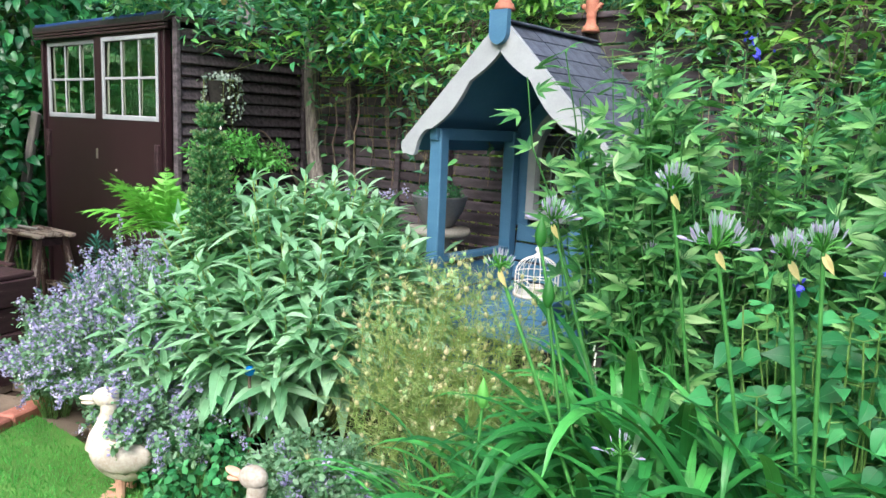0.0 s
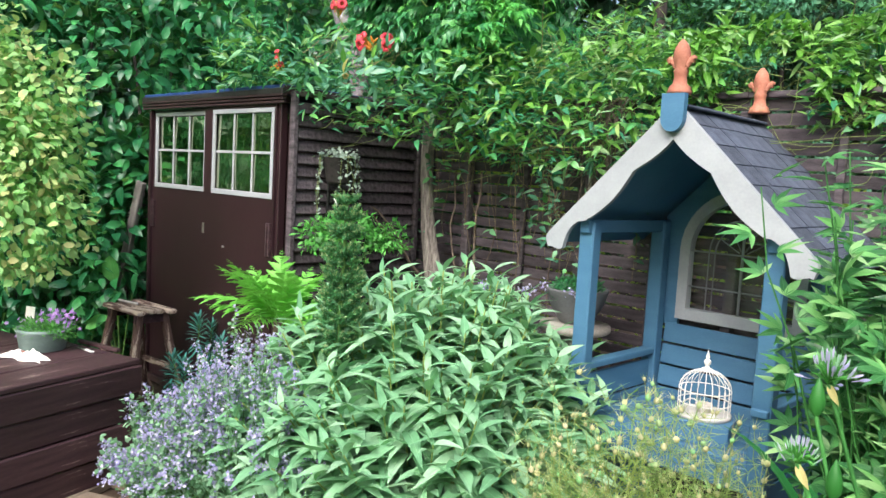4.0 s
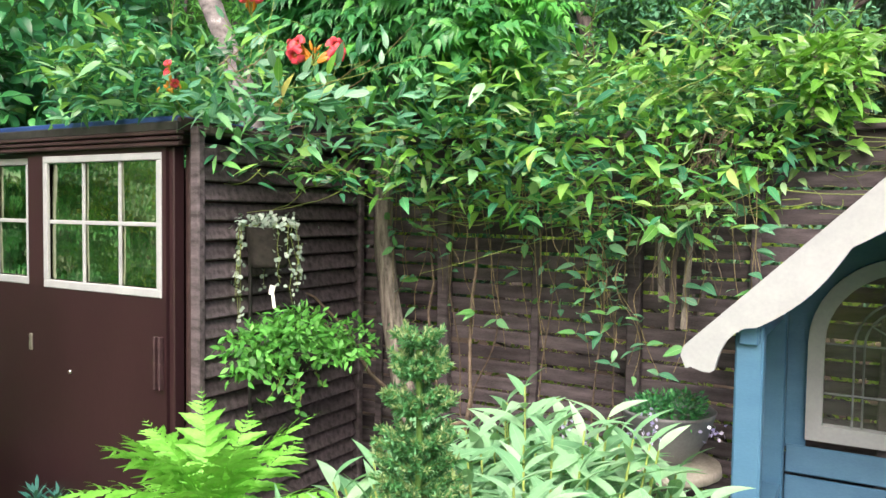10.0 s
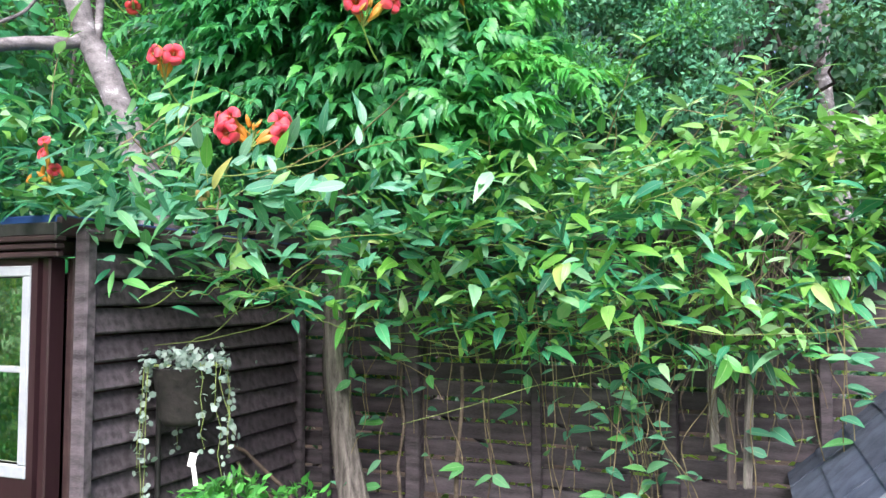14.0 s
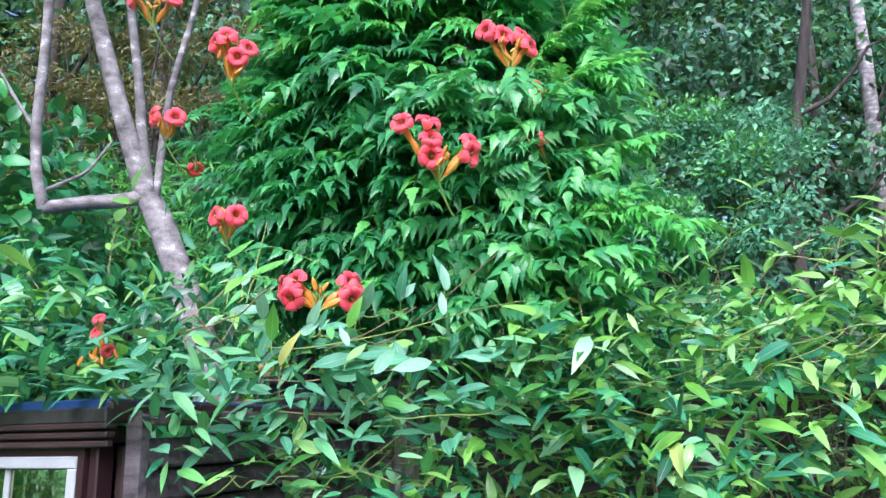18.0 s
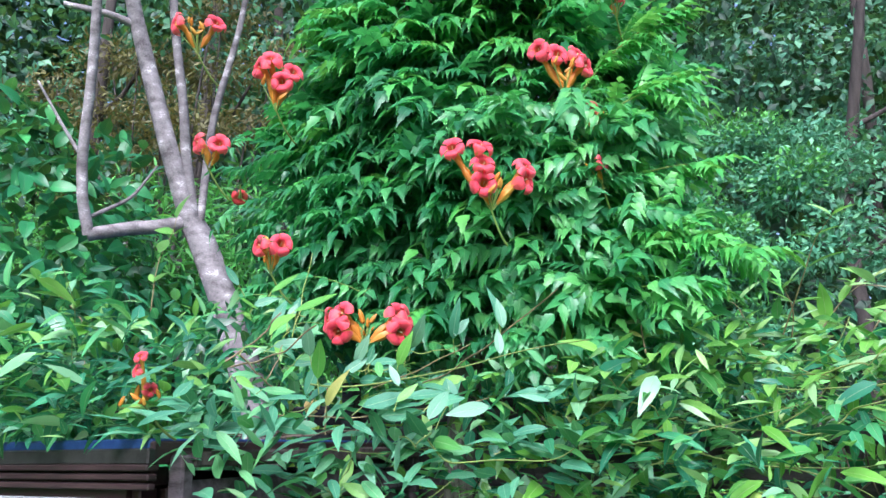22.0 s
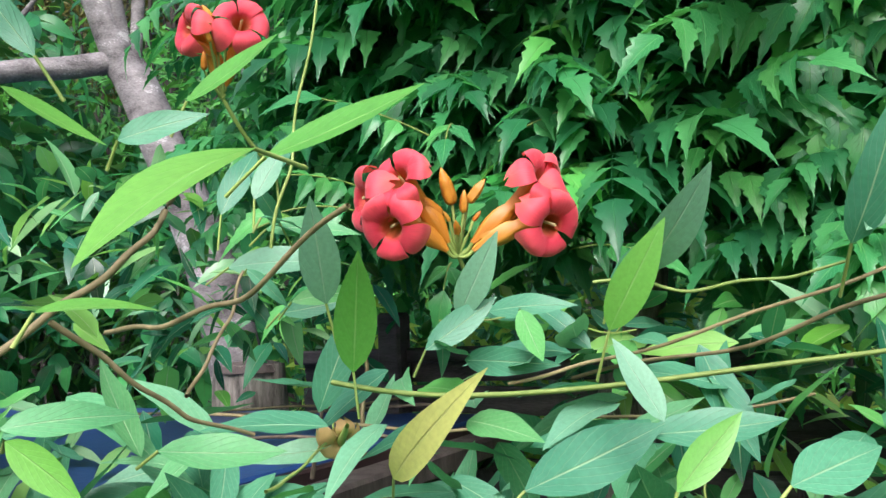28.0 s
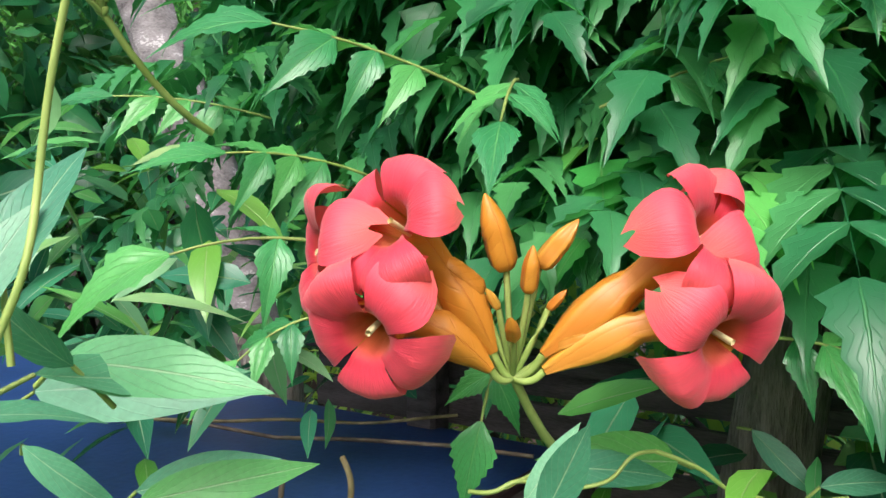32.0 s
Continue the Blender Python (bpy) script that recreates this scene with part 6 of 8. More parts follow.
bigleaf = thing("broad_leaf_plant", -6.24, 2.42, 0, 0, "plant with very broad rounded glossy green leaves", "plant")
for k, (x, y, z, wx, wy, wz, s) in enumerate(((0.02, -0.06, 0.74, -0.1, -0.3, 0.9, 0.2), (-0.06, -0.1, 0.7, -0.8, -0.3, 0.1, 0.2), (0.06, -0.06, 0.66, 0.5, -0.5, -0.2, 0.19), (0.1, 0.04, 0.66, 0.45, -0.2, 0.85, 0.17), (-0.2, -0.1, 0.5, -0.6, -0.6, 0.0, 0.18), (0.0, -0.1, 0.48, -0.2, -0.8, -0.3, 0.17))):
    m = fast_mesh("leaf", *leaf_form(0.8, 8, 0.1, 0.2, 0.45, 0.55, base=0.3), L_CAMPSIS_N)
    lf = leaf_at(bigleaf, (x, y, z), (wx, wy, wz), (0.2, -0.8, 0.6), s, 0, "leaf", [m])
    tubes("leaf_stalk", [(bend((0, 0, 0.02), (x, y, z), -0.05), 0.006, 0.004)], M_STEM, bigleaf, 5)
gold = thing("golden_shrub", -5.2, 1.15, 0, 0, "variegated golden yellow-green shrub", "shrub")
G0 = np.array([-5.45, 1.0, 0])
leaf_mass(gold, [(-5.5, 0.9, 1.75, 0.5, 0.5, 0.55), (-5.25, 1.15, 1.35, 0.4, 0.4, 0.4), (-5.7, 0.9, 2.2, 0.45, 0.45, 0.4), (-5.4, 1.25, 1.95, 0.35, 0.35, 0.35), (-5.2, 1.2, 1.65, 0.3, 0.3, 0.35)], 6500, leaf_form(0.55, 3, 0.2, 0.2, 0.5, 0.7), 0.06, L_GOLD, rng, G0, "small yellow-green leaves", 0.6)
tubes("trunk", [(bend((0, 0, 0), (0.03, 0.03, 1.4), 0, 8, 0.015, rng), 0.022, 0.014)], M_TWIG, gold, 7)

wood = thing("woodland", -8, 9, 0, 0, "dark mixed woodland foliage behind the garden", "woodland", kind="stuff")
O = np.array([-8, 9, 0])
blobs = []
for k in range(84):
    a = radians(rng.uniform(-82, 24))
    dist = rng.uniform(9.5, 14)
    blobs.append((-2.9 + dist * math.sin(a), 1.3 + dist * math.cos(a), rng.uniform(0.8, 9.5), rng.uniform(1.1, 2.0), rng.uniform(0.8, 1.4), rng.uniform(0.9, 1.6)))
# three leaf tones, one per mass, paint lit clumps and shaded gaps
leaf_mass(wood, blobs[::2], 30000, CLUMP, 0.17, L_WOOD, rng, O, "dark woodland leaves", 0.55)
leaf_mass(wood, blobs[1::4], 16000, CLUMP, 0.17, L_SHADE, rng, O, "woodland leaves coloured dark as shaded gaps", 0.55)
leaf_mass(wood, blobs[3::4], 17000, CLUMP, 0.13, L_BUSH, rng, O, "woodland leaves toned light as lit clumps", 0.6)
blobs = []
for k in range(40):
    a = radians(-82 + 112 * k / 39)
    blobs.append((-2.9 + 16 * math.sin(a), 1.3 + 16 * math.cos(a), 6.0 + 1.5 * math.sin(k * 2.1), 1.6, 0.5, 8.0))
# the far wall's gloom is painted in with the near-black leaves
leaf_mass(wood, blobs, 60000, CLUMP, 0.44, L_SHADE, rng, O, "far woodland leaves in a dark shade colour", 0.7)
# trunks in the wood
for k, (a, dist, h, r, lean, mt) in enumerate(((6.7, 9.75, 8, 0.1, -0.05, M_PALEBARK), (-1, 9.0, 7, 0.075, 0.6, M_DARKBARK), (-14, 8.5, 7, 0.085, -0.7, M_DARKBARK), (-22, 9.5, 8, 0.09, 0.4, M_DARKBARK), (-48, 9, 8, 0.08, 0.3, M_DARKBARK), (-40, 9.5, 8, 0.09, -0.3, M_DARKBARK), (2.5, 10, 8, 0.08, 0.1, M_DARKBARK), (-55, 8.2, 8, 0.07, 0.2, M_DARKBARK))):
    u, v = -2.9 + dist * math.sin(radians(a)), 1.3 + dist * math.cos(radians(a))
    t = thing("woodland_tree", u, v, 0, 0, "tall woodland tree with %s trunk and thin limbs" % ("pale grey" if mt is M_PALEBARK else "dark crooked"), "tree", "woodland trees")
    b = np.array([(0, 0, 0), (lean * 0.1, 0, 1.5), (lean * 0.3 + 0.1, 0, 3.0), (lean * 0.5 - 0.1, 0.1, 4.4), (lean * 0.9, 0, 6), (lean * 1.2, 0, h)])
    trunk_mesh("trunk", b, r * 1.3, r * 0.7, mt, t, 9, 0.06)
    runs = []
    for j in range(5):
        z = 2.2 + 0.8 * j
        s = (-1) ** j
        o = np.array([np.interp(z, b[:, 2], b[:, 0]), 0, z])
        runs.append((bend(o, o + np.array([s * rng.uniform(0.6, 1.2), rng.normal(0, 0.4), rng.uniform(0.3, 1.1)]), 0.1, 7, 0.05, rng), r * 0.45, r * 0.15))
    for q in runs:
        tubes("limb", [q], M_DARKBARK, t, 6)
    tips = [q[0][-1] for q in runs]
    leaf_mass(t, [(*p, 0.7, 0.6, 0.35) for p in tips], 1100, CLUMP, 0.11, L_WOOD if k % 2 else L_BUSH, rng, np.zeros(3), "fine green leaves", 0.3, name="crown")


def shrub(name, u, v, blobs, n, form, size, material, label, cat="shrub", lo=0.6):
    t = thing(name, u, v, 0, 0, label, cat)
    leaf_mass(t, blobs, n, form, size, material, rng, np.zeros(3), "", lo)
    tubes("stem_mass", [(bend((rng.normal(0, 0.1), rng.normal(0, 0.1), 0), (b[0], b[1], b[2]), 0, 6, 0.04, rng), 0.025, 0.008) for b in blobs], M_DARKBARK, t, 6, "", "stuff")
    return t


bush = thing("grey_green_bush", -3.72, 7.25, 0, 0, "rounded grey-green bush with fine leaves in layers", "shrub")
r_ = np.random.default_rng(91)
tiers = []
for k in range(46):
    a_, q = r_.uniform(0, 2 * math.pi), r_.uniform(0, 1)
    x, z = 1.18 * q * math.cos(a_), 3.42 + 1.02 * q * math.sin(a_)
    tiers.append((x, -0.55 * math.sqrt(max(0, 1 - q * q)) + r_.normal(0, 0.08), z, r_.uniform(0.22, 0.4), 0.25, r_.uniform(0.1, 0.18)))
leaf_mass(bush, tiers, 15000, leaf_form(0.42, 2, 0.2, 0.1, 0.45, 0.8), 0.066, L_PALEBUSH, r_, np.zeros(3), "fine grey-green leaves", 0.3, -0.1, "foliage")
leaf_mass(bush, [(x, y - 0.06, z + 0.08, a_ * 0.8, b_, c_ * 0.7) for x, y, z, a_, b_, c_ in tiers[::2]], 4500, leaf_form(0.42, 2, 0.2, 0.1, 0.45, 0.8), 0.05, L_LIME, r_, np.zeros(3), "pale yellow-green tips", 0.5, 0.2, "tip_foliage")
# shade inside the bush is painted by near-black leaves
leaf_mass(bush, [(0, 0.3, 3.2, 0.9, 0.4, 1.1), (0, 0.2, 2.0, 1.0, 0.5, 0.8)], 3500, CLUMP, 0.12, L_SHADE, r_, np.zeros(3), "shaded inner leaves", 0.3, 0, "inner_foliage")
for k in range(5):
    tubes("stem", [(bend((0.1 * k - 0.2, 0.2, 0), (0.3 * k - 0.6, 0.1, 3.0), 0, 6, 0.04, r_), 0.05, 0.02)], M_DARKBARK, bush, 7)
shrub("acer_tree", -8.6, 6.0, [(-1.0 + 0.55 * (k % 5) + 0.2 * math.sin(k * 3), 0.25 * math.sin(k * 1.7), 4.55 + 0.24 * (k // 2) + 0.1 * math.cos(k * 2.3), 0.6, 0.4, 0.13) for k in range(16)], 8500, leaf_form(0.28, 3, 0.2, 0.1, 0.45, 0.9), 0.075, L_BRONZE, "olive and bronze leaved small tree in flat layers", "tree", 0.3)
shrub("green_understorey", -6.35, 4.8, [(0, 0, 2.6, 1.2, 0.5, 0.8), (-1.3, -0.2, 2.9, 0.9, 0.5, 0.8), (-0.5, -0.2, 3.4, 0.8, 0.4, 0.5), (-1.7, -0.3, 3.5, 0.7, 0.4, 0.5), (0.3, 0.0, 3.3, 0.6, 0.4, 0.6), (0.9, 0.1, 2.9, 0.7, 0.5, 0.6), (1.8, 0.3, 2.4, 0.9, 0.5, 0.8), (2.6, 0.8, 2.0, 0.8, 0.5, 0.8)], 13000, leaf_form(0.2, 3, 0.2, 0.2, 0.45, 1.0), 0.095, L_LIME, "bright green narrow-leaved understorey shrubs", "shrub", 0.4)
shrub("light_green_shrub", -2.0, 5.4, [(0, 0, 1.7, 0.8, 0.4, 0.45), (0.9, 0.2, 1.7, 0.7, 0.4, 0.5), (-0.7, 0.1, 1.8, 0.5, 0.4, 0.45), (1.9, 0, 1.7, 0.8, 0.4, 0.5)], 3500, leaf_form(0.3, 3, 0.2, 0.2, 0.45, 1.0), 0.07, L_BUSH, "loose grassy green shrub beyond the fence", "shrub", 0.3)
# bright slits: the sunlight behind the fence is in the leaf colour
shrub("lime_green_bushes", -1.6, 4.75, [(-3.5, -0.35, 2.0, 0.5, 0.28, 0.42), (-2.8, -0.4, 2.05, 0.55, 0.28, 0.42), (-2.3, -0.35, 2.0, 0.5, 0.28, 0.4)] + [(-2.6 + 0.75 * k, 0.12 * math.sin(k * 2), 0.95 + 0.1 * math.cos(k * 3), 0.6, 0.35, 0.95) for k in range(7)], 9500, leaf_form(0.4, 2, 0.2, 0.2, 0.45, 0.9), 0.075, L_SUNTONE, "yellow-green bushes, coloured as if sunlit, seen through the fence slats", "shrub", 0.6)
# planting on the other sides of the lawn, behind the walk
back_hedge = thing("garden_hedge", -4.0, -4.5, 0, 0, "clipped green hedge round the rest of the lawn", "hedge")
# unseen hedge, its leaves coloured bright to lift the reflection in the shed panes
leaf_mass(back_hedge, [(-4.0 + 1.4 * k, 0.4 * math.sin(k), 1.2, 1.1, 0.6, 1.5) for k in range(7)] + [(-4.4, 1.0 + 1.2 * k, 1.3, 0.6, 0.9, 1.6) for k in range(4)] + [(-4.4, 0.4 + 1.1 * k, 3.0 + 0.4 * (k % 2), 0.7, 0.9, 1.3) for k in range(5)] + [(-3.6 + 1.5 * k, -0.4, 2.9, 1.1, 0.6, 1.1) for k in range(6)], 11000, OVATE, 0.17, L_SUNTONE, rng, np.zeros(3), "leaves coloured light as if backlit", 0.8)


# ---- border plants in front of the fence ----
rng = np.random.default_rng(55)
# felted pale shrub: shoots in a dome, each with whorls of long leaves
sage = thing("felted_sage_bush", -2.86, 2.36, 0, 0, "large bush of pale grey-green felted lance leaves", "shrub")
shoots, lp, lw, ls = [], [], [], []
k = 0
while k < 300:
    a, q = rng.uniform(0, 2 * math.pi), math.sqrt(rng.uniform(0, 1))
    x, y = 0.70 * q * math.cos(a), 0.80 * q * math.sin(a)
    top = 0.55 + 0.56 * math.sqrt(max(0, 1 - 0.85 * q * q)) + (0.26 if y > 0 else 0.12) * y - 0.02 + 0.03 + rng.normal(0, 0.06)
    if y < -0.45:
        top -= 0.1
    if x > 0.12:
        top -= min(0.2, 0.45 * (x - 0.12)) * (1 if y > -0.2 else 0.3)
    if y > 0.3 and x > -0.15:
        top -= 0.12
    k += 1
    foot = np.array([x * 0.35, y * 0.35, 0.02])
    tip = np.array([x * 1.08, y * 1.08, top])
    c = bend(foot, tip, -0.02, 7)
    shoots.append((c, 0.006, 0.003))
    d = unit(c[-1] - c[-3])
    lean = np.array([x, y, 0]) * 0.35
    for j in range(16):
        f = 1 - 0.026 * j
        pt = foot + (tip - foot) * f
        az = j * 2.4 + rng.uniform(0, 0.6)
        elev = 1.25 - 0.115 * j + rng.normal(0, 0.2)
        lp.append(pt)
        lw.append(np.array([math.cos(az), math.sin(az), math.tan(min(1.2, max(-0.6, elev * 0.75)))]) + lean)
        ls.append((0.105 + 0.013 * j) * rng.uniform(0.8, 1.2) if j < 8 else rng.uniform(0.17, 0.23))
lp, lw, ls = np.array(lp), np.array(lw), np.array(ls)
for k, fm in enumerate((leaf_form(0.28, 8, 0.3, 0.45, 0.42, 1.0), leaf_form(0.31, 8, 0.25, 0.7, 0.42, 1.0), leaf_form(0.26, 8, 0.35, 0.25, 0.4, 1.1))):
    cloud("leaves", fm, lp[k::3], lw[k::3], rand_dirs(rng, len(lp[k::3]), (0, 0, 2.0), 0.4), ls[k::3], L_SAGE, sage, "pale felted lance leaves", "stuff")
tubes("stem_mass", shoots, M_STEMY, sage, 5, "pale green stems", "stuff")
runs, lp = [], []
for k in range(7):
    a = np.array([rng.uniform(-0.2, 0.5), rng.uniform(0.1, 0.7), 1.0])
    b = a + np.array([rng.normal(0, 0.05), rng.normal(0, 0.05), 0.16])
    runs.append((bend(a, b), 0.003, 0.002))
    lp += [b + rng.normal(0, 0.014, 3) for _ in range(16)]
cloud("flower_spikes", ROUND, np.array(lp), rand_dirs(rng, len(lp), (0, 0, 0.4)), rand_dirs(rng, len(lp)), 0.014, L_LILAC, sage, "faded lilac flower spikes", "stuff")

# narrow column of short-needled shoots on a bare green stem
fir = thing("column_conifer", -2.94, 1.92, 0, 0, "narrow green conifer-like column of short-needled shoots", "conifer")
runs, lp, lw, ls = [(bend((0.02, -0.02, 0), (0, 0, 1.55), 0, 8, 0.004, rng), 0.012, 0.006)], [], [], []
tp, tw = [], []
for j in range(19):
    z = 0.92 + 0.62 * j / 18 + rng.normal(0, 0.006)
    full = 0.1 * (1 - 0.52 * max(0, (z - 1.05) / 0.5) ** 1.7) * min(1, 0.6 + (z - 0.9) * 2.0)
    for q in range(15):
        az = 2 * math.pi * (q + 0.5 * (j % 2)) / 15 + rng.normal(0, 0.16)
        reach = full * rng.uniform(0.72, 1.1)
        a = np.array([0, 0, z - 0.02])
        b = a + np.array([math.cos(az) * reach, math.sin(az) * reach, reach * rng.uniform(0.3, 0.6) + (0.012 if j > 16 else 0)])
        runs.append((bend(a, b, 0.008, 4), 0.0024, 0.0015))
        m = 70
        s = rng.uniform(0.4, 1.0, m)[:, None]
        d = unit(b - a)
        lp.append(a * (1 - s) + b * s - np.array([0, 0, 0.008]) * 4 * s * (1 - s))
        # needles stand out all round the shoot, leaning to its tip
        lw.append(d[None] * 0.75 + unit(rng.normal(0, 1, (m, 3))) * np.array([1, 1, 0.8]) + np.array([0, 0, 0.12]))
        for _ in range(22):
            tp.append(b - d * rng.uniform(-0.002, 0.022))
            tw.append(d * 0.9 + rng.normal(0, 0.5, 3) + np.array([0, 0, 0.25]))
        ls.append(rng.uniform(0.012, 0.019, m))
cloud("needles", leaf_form(0.28, 2, 0, 0.1, 0.5, 0.7, base=0.5), np.concatenate(lp), np.concatenate(lw), rand_dirs(rng, sum(map(len, lp))), np.concatenate(ls), L_FIR, fir, "short soft green needles", "stuff")
lp, lw = np.array(tp), np.array(tw)
cloud("shoot_tip", leaf_form(0.24, 2, 0, 0.1, 0.5, 0.7, base=0.5), lp, lw, rand_dirs(rng, len(lp)), rng.uniform(0.011, 0.018, len(lp)), L_FIRTIP, fir, "paler needles at the shoot tips", "stuff")
tubes("stem", runs, M_STEM, fir, 5, "green stem and shoots")

# fern: arching fronds
fern = thing("fern", -3.86, 2.24, 0, 0, "bright yellow-green fern with arching fronds", "fern")
pin = leaf_form(0.2, 8, 0.15, 0.35, 0.3, 1.0, teeth=0.28)
FROND = []
for bendy in (0.35, 0.6, 0.9):
    pieces = []
    for i in range(18):
        y = 0.12 + 0.86 * i / 18
        s = 0.27 * math.sin(math.pi * min(1, (i + 4) / 23)) ** 0.7 * (1 if i < 12 else (18 - i) / 6 * 0.75 + 0.25)
        for side in (-1, 1):
            pieces.append((pin, pose(0, y, -bendy * y * y * 0.6, -18 + 9 * ((i * 7) % 3), 0, side * (-66 + 8 * ((i * 5) % 3))) @ Matrix.Scale(s, 4)))
    pieces.append((leaf_form(0.014, 6, 0, bendy * 0.6, 0.3, 1, base=0.7), Matrix.Identity(4)))
    FROND.append(joined(pieces))
FROND_MESH = [fast_mesh("frond", *f, L_FERN) for f in FROND]
for k in range(26):
    az = k * 2.39996 + rng.normal(0, 0.4)
    el = rng.uniform(0.15, 1.0) if k > 11 else rng.uniform(1.2, 4.0)
    leaf_at(fern, (0.03 * math.cos(az), 0.03 * math.sin(az), 0.83 + rng.uniform(0, 0.09)), (math.cos(az), math.sin(az), el), (0, 0, 1) if el < 2 else (-math.cos(az), -math.sin(az), 0.5), rng.uniform(0.34, 0.45), k % 3, "frond", FROND_MESH)
tubes("crown_base", [(bend((0, 0, 0), (0, 0, 0.87)), 0.03, 0.03)], M_TWIG, fern, 8)

# spurge: blue-green bottle-brush shoots
spurge = thing("spurge", -5.0, 2.40, 0, 0, "blue-green spurge with whorled narrow leaves", "plant")
lp, lw = [], []
runs = []
for x, y, z in ((0, 0, 0.66), (0.2, 0.05, 0.55), (0.1, -0.15, 0.42), (-0.1, -0.12, 0.4), (0.28, -0.1, 0.38), (-0.05, 0.12, 0.6)):
    runs.append((bend((x * 0.4, y * 0.4, 0), (x, y, z), 0, 5), 0.006, 0.004))
    for j in range(64):
        t = j / 64
        az = j * 2.4
        lp.append(np.array([x, y, z - 0.2 * t]))
        lw.append(np.array([math.cos(az), math.sin(az), 1.6 - 2.6 * t]))
cloud("leaves", leaf_form(0.16, 4, 0.1, 0.2, 0.6, 0.6), np.array(lp), np.array(lw), rand_dirs(rng, len(lp), (0, 0, 1), 0.2), rng.uniform(0.07, 0.1, len(lp)), L_EUPH, spurge, "", "stuff")
tubes("stem_mass", runs, M_STEM, spurge, 6, "", "stuff")


# catmint: arching stems, small leaves below, lilac whorls towards the tips
def catmint(u, v, n, ru, rv, height, seed, label, flowers=1.0):
    r = np.random.default_rng(seed)
    t = thing("catmint", u, v, 0, 0, label, "plant", "catmint clumps")
    runs, lp, lw, fp, fw = [], [], [], [], []
    for k in range(n):
        a, q = r.uniform(0, 2 * math.pi), math.sqrt(r.uniform(0, 1))
        tip = np.array([ru * q * math.cos(a), rv * q * math.sin(a), height * (1 - 0.62 * q * q) * r.uniform(0.8, 1.15)])
        foot = np.array([tip[0] * 0.25, tip[1] * 0.25, 0])
        if k % 9 == 0:
            tip = tip * np.array([1.3, 1.3, 0.8])
        c = bend(foot, tip, -0.16 * q, 9, 0.008, r)
        runs.append((c, 0.0022, 0.0012))
        s = r.uniform(0.15, 0.92, 62)
        for f in s:
            lp.append([np.interp(f, np.linspace(0, 1, 9), c[:, i]) for i in range(3)])
            lw.append(r.normal(0, 1, 3) + (0, 0, 0.3))
        if r.uniform() < flowers:
            for f in np.repeat(np.linspace(0.66, 1.0, 13), 5):
                fp.append(np.array([np.interp(f, np.linspace(0, 1, 9), c[:, i]) for i in range(3)]) + r.normal(0, 0.011 * (1.25 - f * 0.6), 3))
                fw.append(r.normal(0, 1, 3))
    cloud("leaves", leaf_form(0.62, 3, 0.15, 0.2, 0.45, 0.8), np.array(lp) + r.normal(0, 0.012, (len(lp), 3)), np.array(lw), rand_dirs(r, len(lp), (0, 0, 1), 0.4), r.uniform(0.017, 0.034, len(lp)), L_MINT, t, "small grey-green leaves", "stuff")
    cloud("blossom", leaf_form(0.7, 2, 0.2, 0.2, 0.5, 0.7), np.array(fp), np.array(fw), rand_dirs(r, len(fp)), r.uniform(0.011, 0.021, len(fp)), L_LILAC, t, "lilac blue flower whorls", "stuff")
    tubes("stem_mass", runs, M_STEM, t, 4, "", "stuff")


catmint(-3.25, 1.70, 330, 0.78, 0.42, 0.84, 61, "sprawling catmint with lilac blue flower spikes", 0.75)
catmint(-3.62, 1.90, 100, 0.5, 0.36, 0.92, 62, "tall catmint with lilac blue flower spikes beside the raised bed", 0.6)
catmint(-3.78, 1.58, 80, 0.36, 0.26, 0.62, 65, "low catmint with lilac spikes leaning on the raised bed", 0.8)
catmint(-2.72, 1.52, 110, 0.36, 0.22, 0.5, 63, "low catmint with lilac flowers behind the goose", 0.35)
catmint(-1.92, 1.70, 120, 0.36, 0.26, 0.46, 64, "low catmint with a few blue flowers", 0.25)
# leafy ground cover
cover = thing("ground_cover", -2.25, 1.52, 0, 0, "low leafy green ground cover", "plant")
leaf_mass(cover, [(-0.15, 0.0, 0.12, 0.3, 0.16, 0.2), (0.1, 0.05, 0.1, 0.25, 0.15, 0.16), (-0.4, 0.02, 0.1, 0.2, 0.14, 0.2), (-0.25, 0.12, 0.18, 0.25, 0.14, 0.22)], 1500, leaf_form(0.7, 3, 0.15, 0.2, 0.45, 0.7), 0.038, L_HEART, rng, np.zeros(3), "rounded small leaves", 0.5)
cover2 = thing("ground_cover", -3.95, 2.25, 0, 0, "low leafy green ground cover", "plant")
leaf_mass(cover2, [(0, 0, 0.15, 0.35, 0.3, 0.3), (0.5, 0.35, 0.2, 0.4, 0.3, 0.35), (1.0, 0.6, 0.25, 0.4, 0.3, 0.4), (-0.6, 0.1, 0.1, 0.4, 0.25, 0.25)], 2200, OVATE, 0.06, L_MINT, rng, np.zeros(3), "small leaves", 0.4)

for cv, n in ((cover, 40), (cover2, 60)):
    runs = []
    for k in range(n):
        x, y = rng.uniform(-0.5, 0.3) if cv is cover else rng.uniform(-0.7, 1.2), rng.uniform(-0.1, 0.2)
        runs.append((bend((x, y, 0), (x + rng.normal(0, 0.04), y + rng.normal(0, 0.04), rng.uniform(0.1, 0.3)), 0, 4), 0.002, 0.0012))
    tubes("stem_mass", runs, M_STEM, cv, 4, "thin green stems", "stuff")

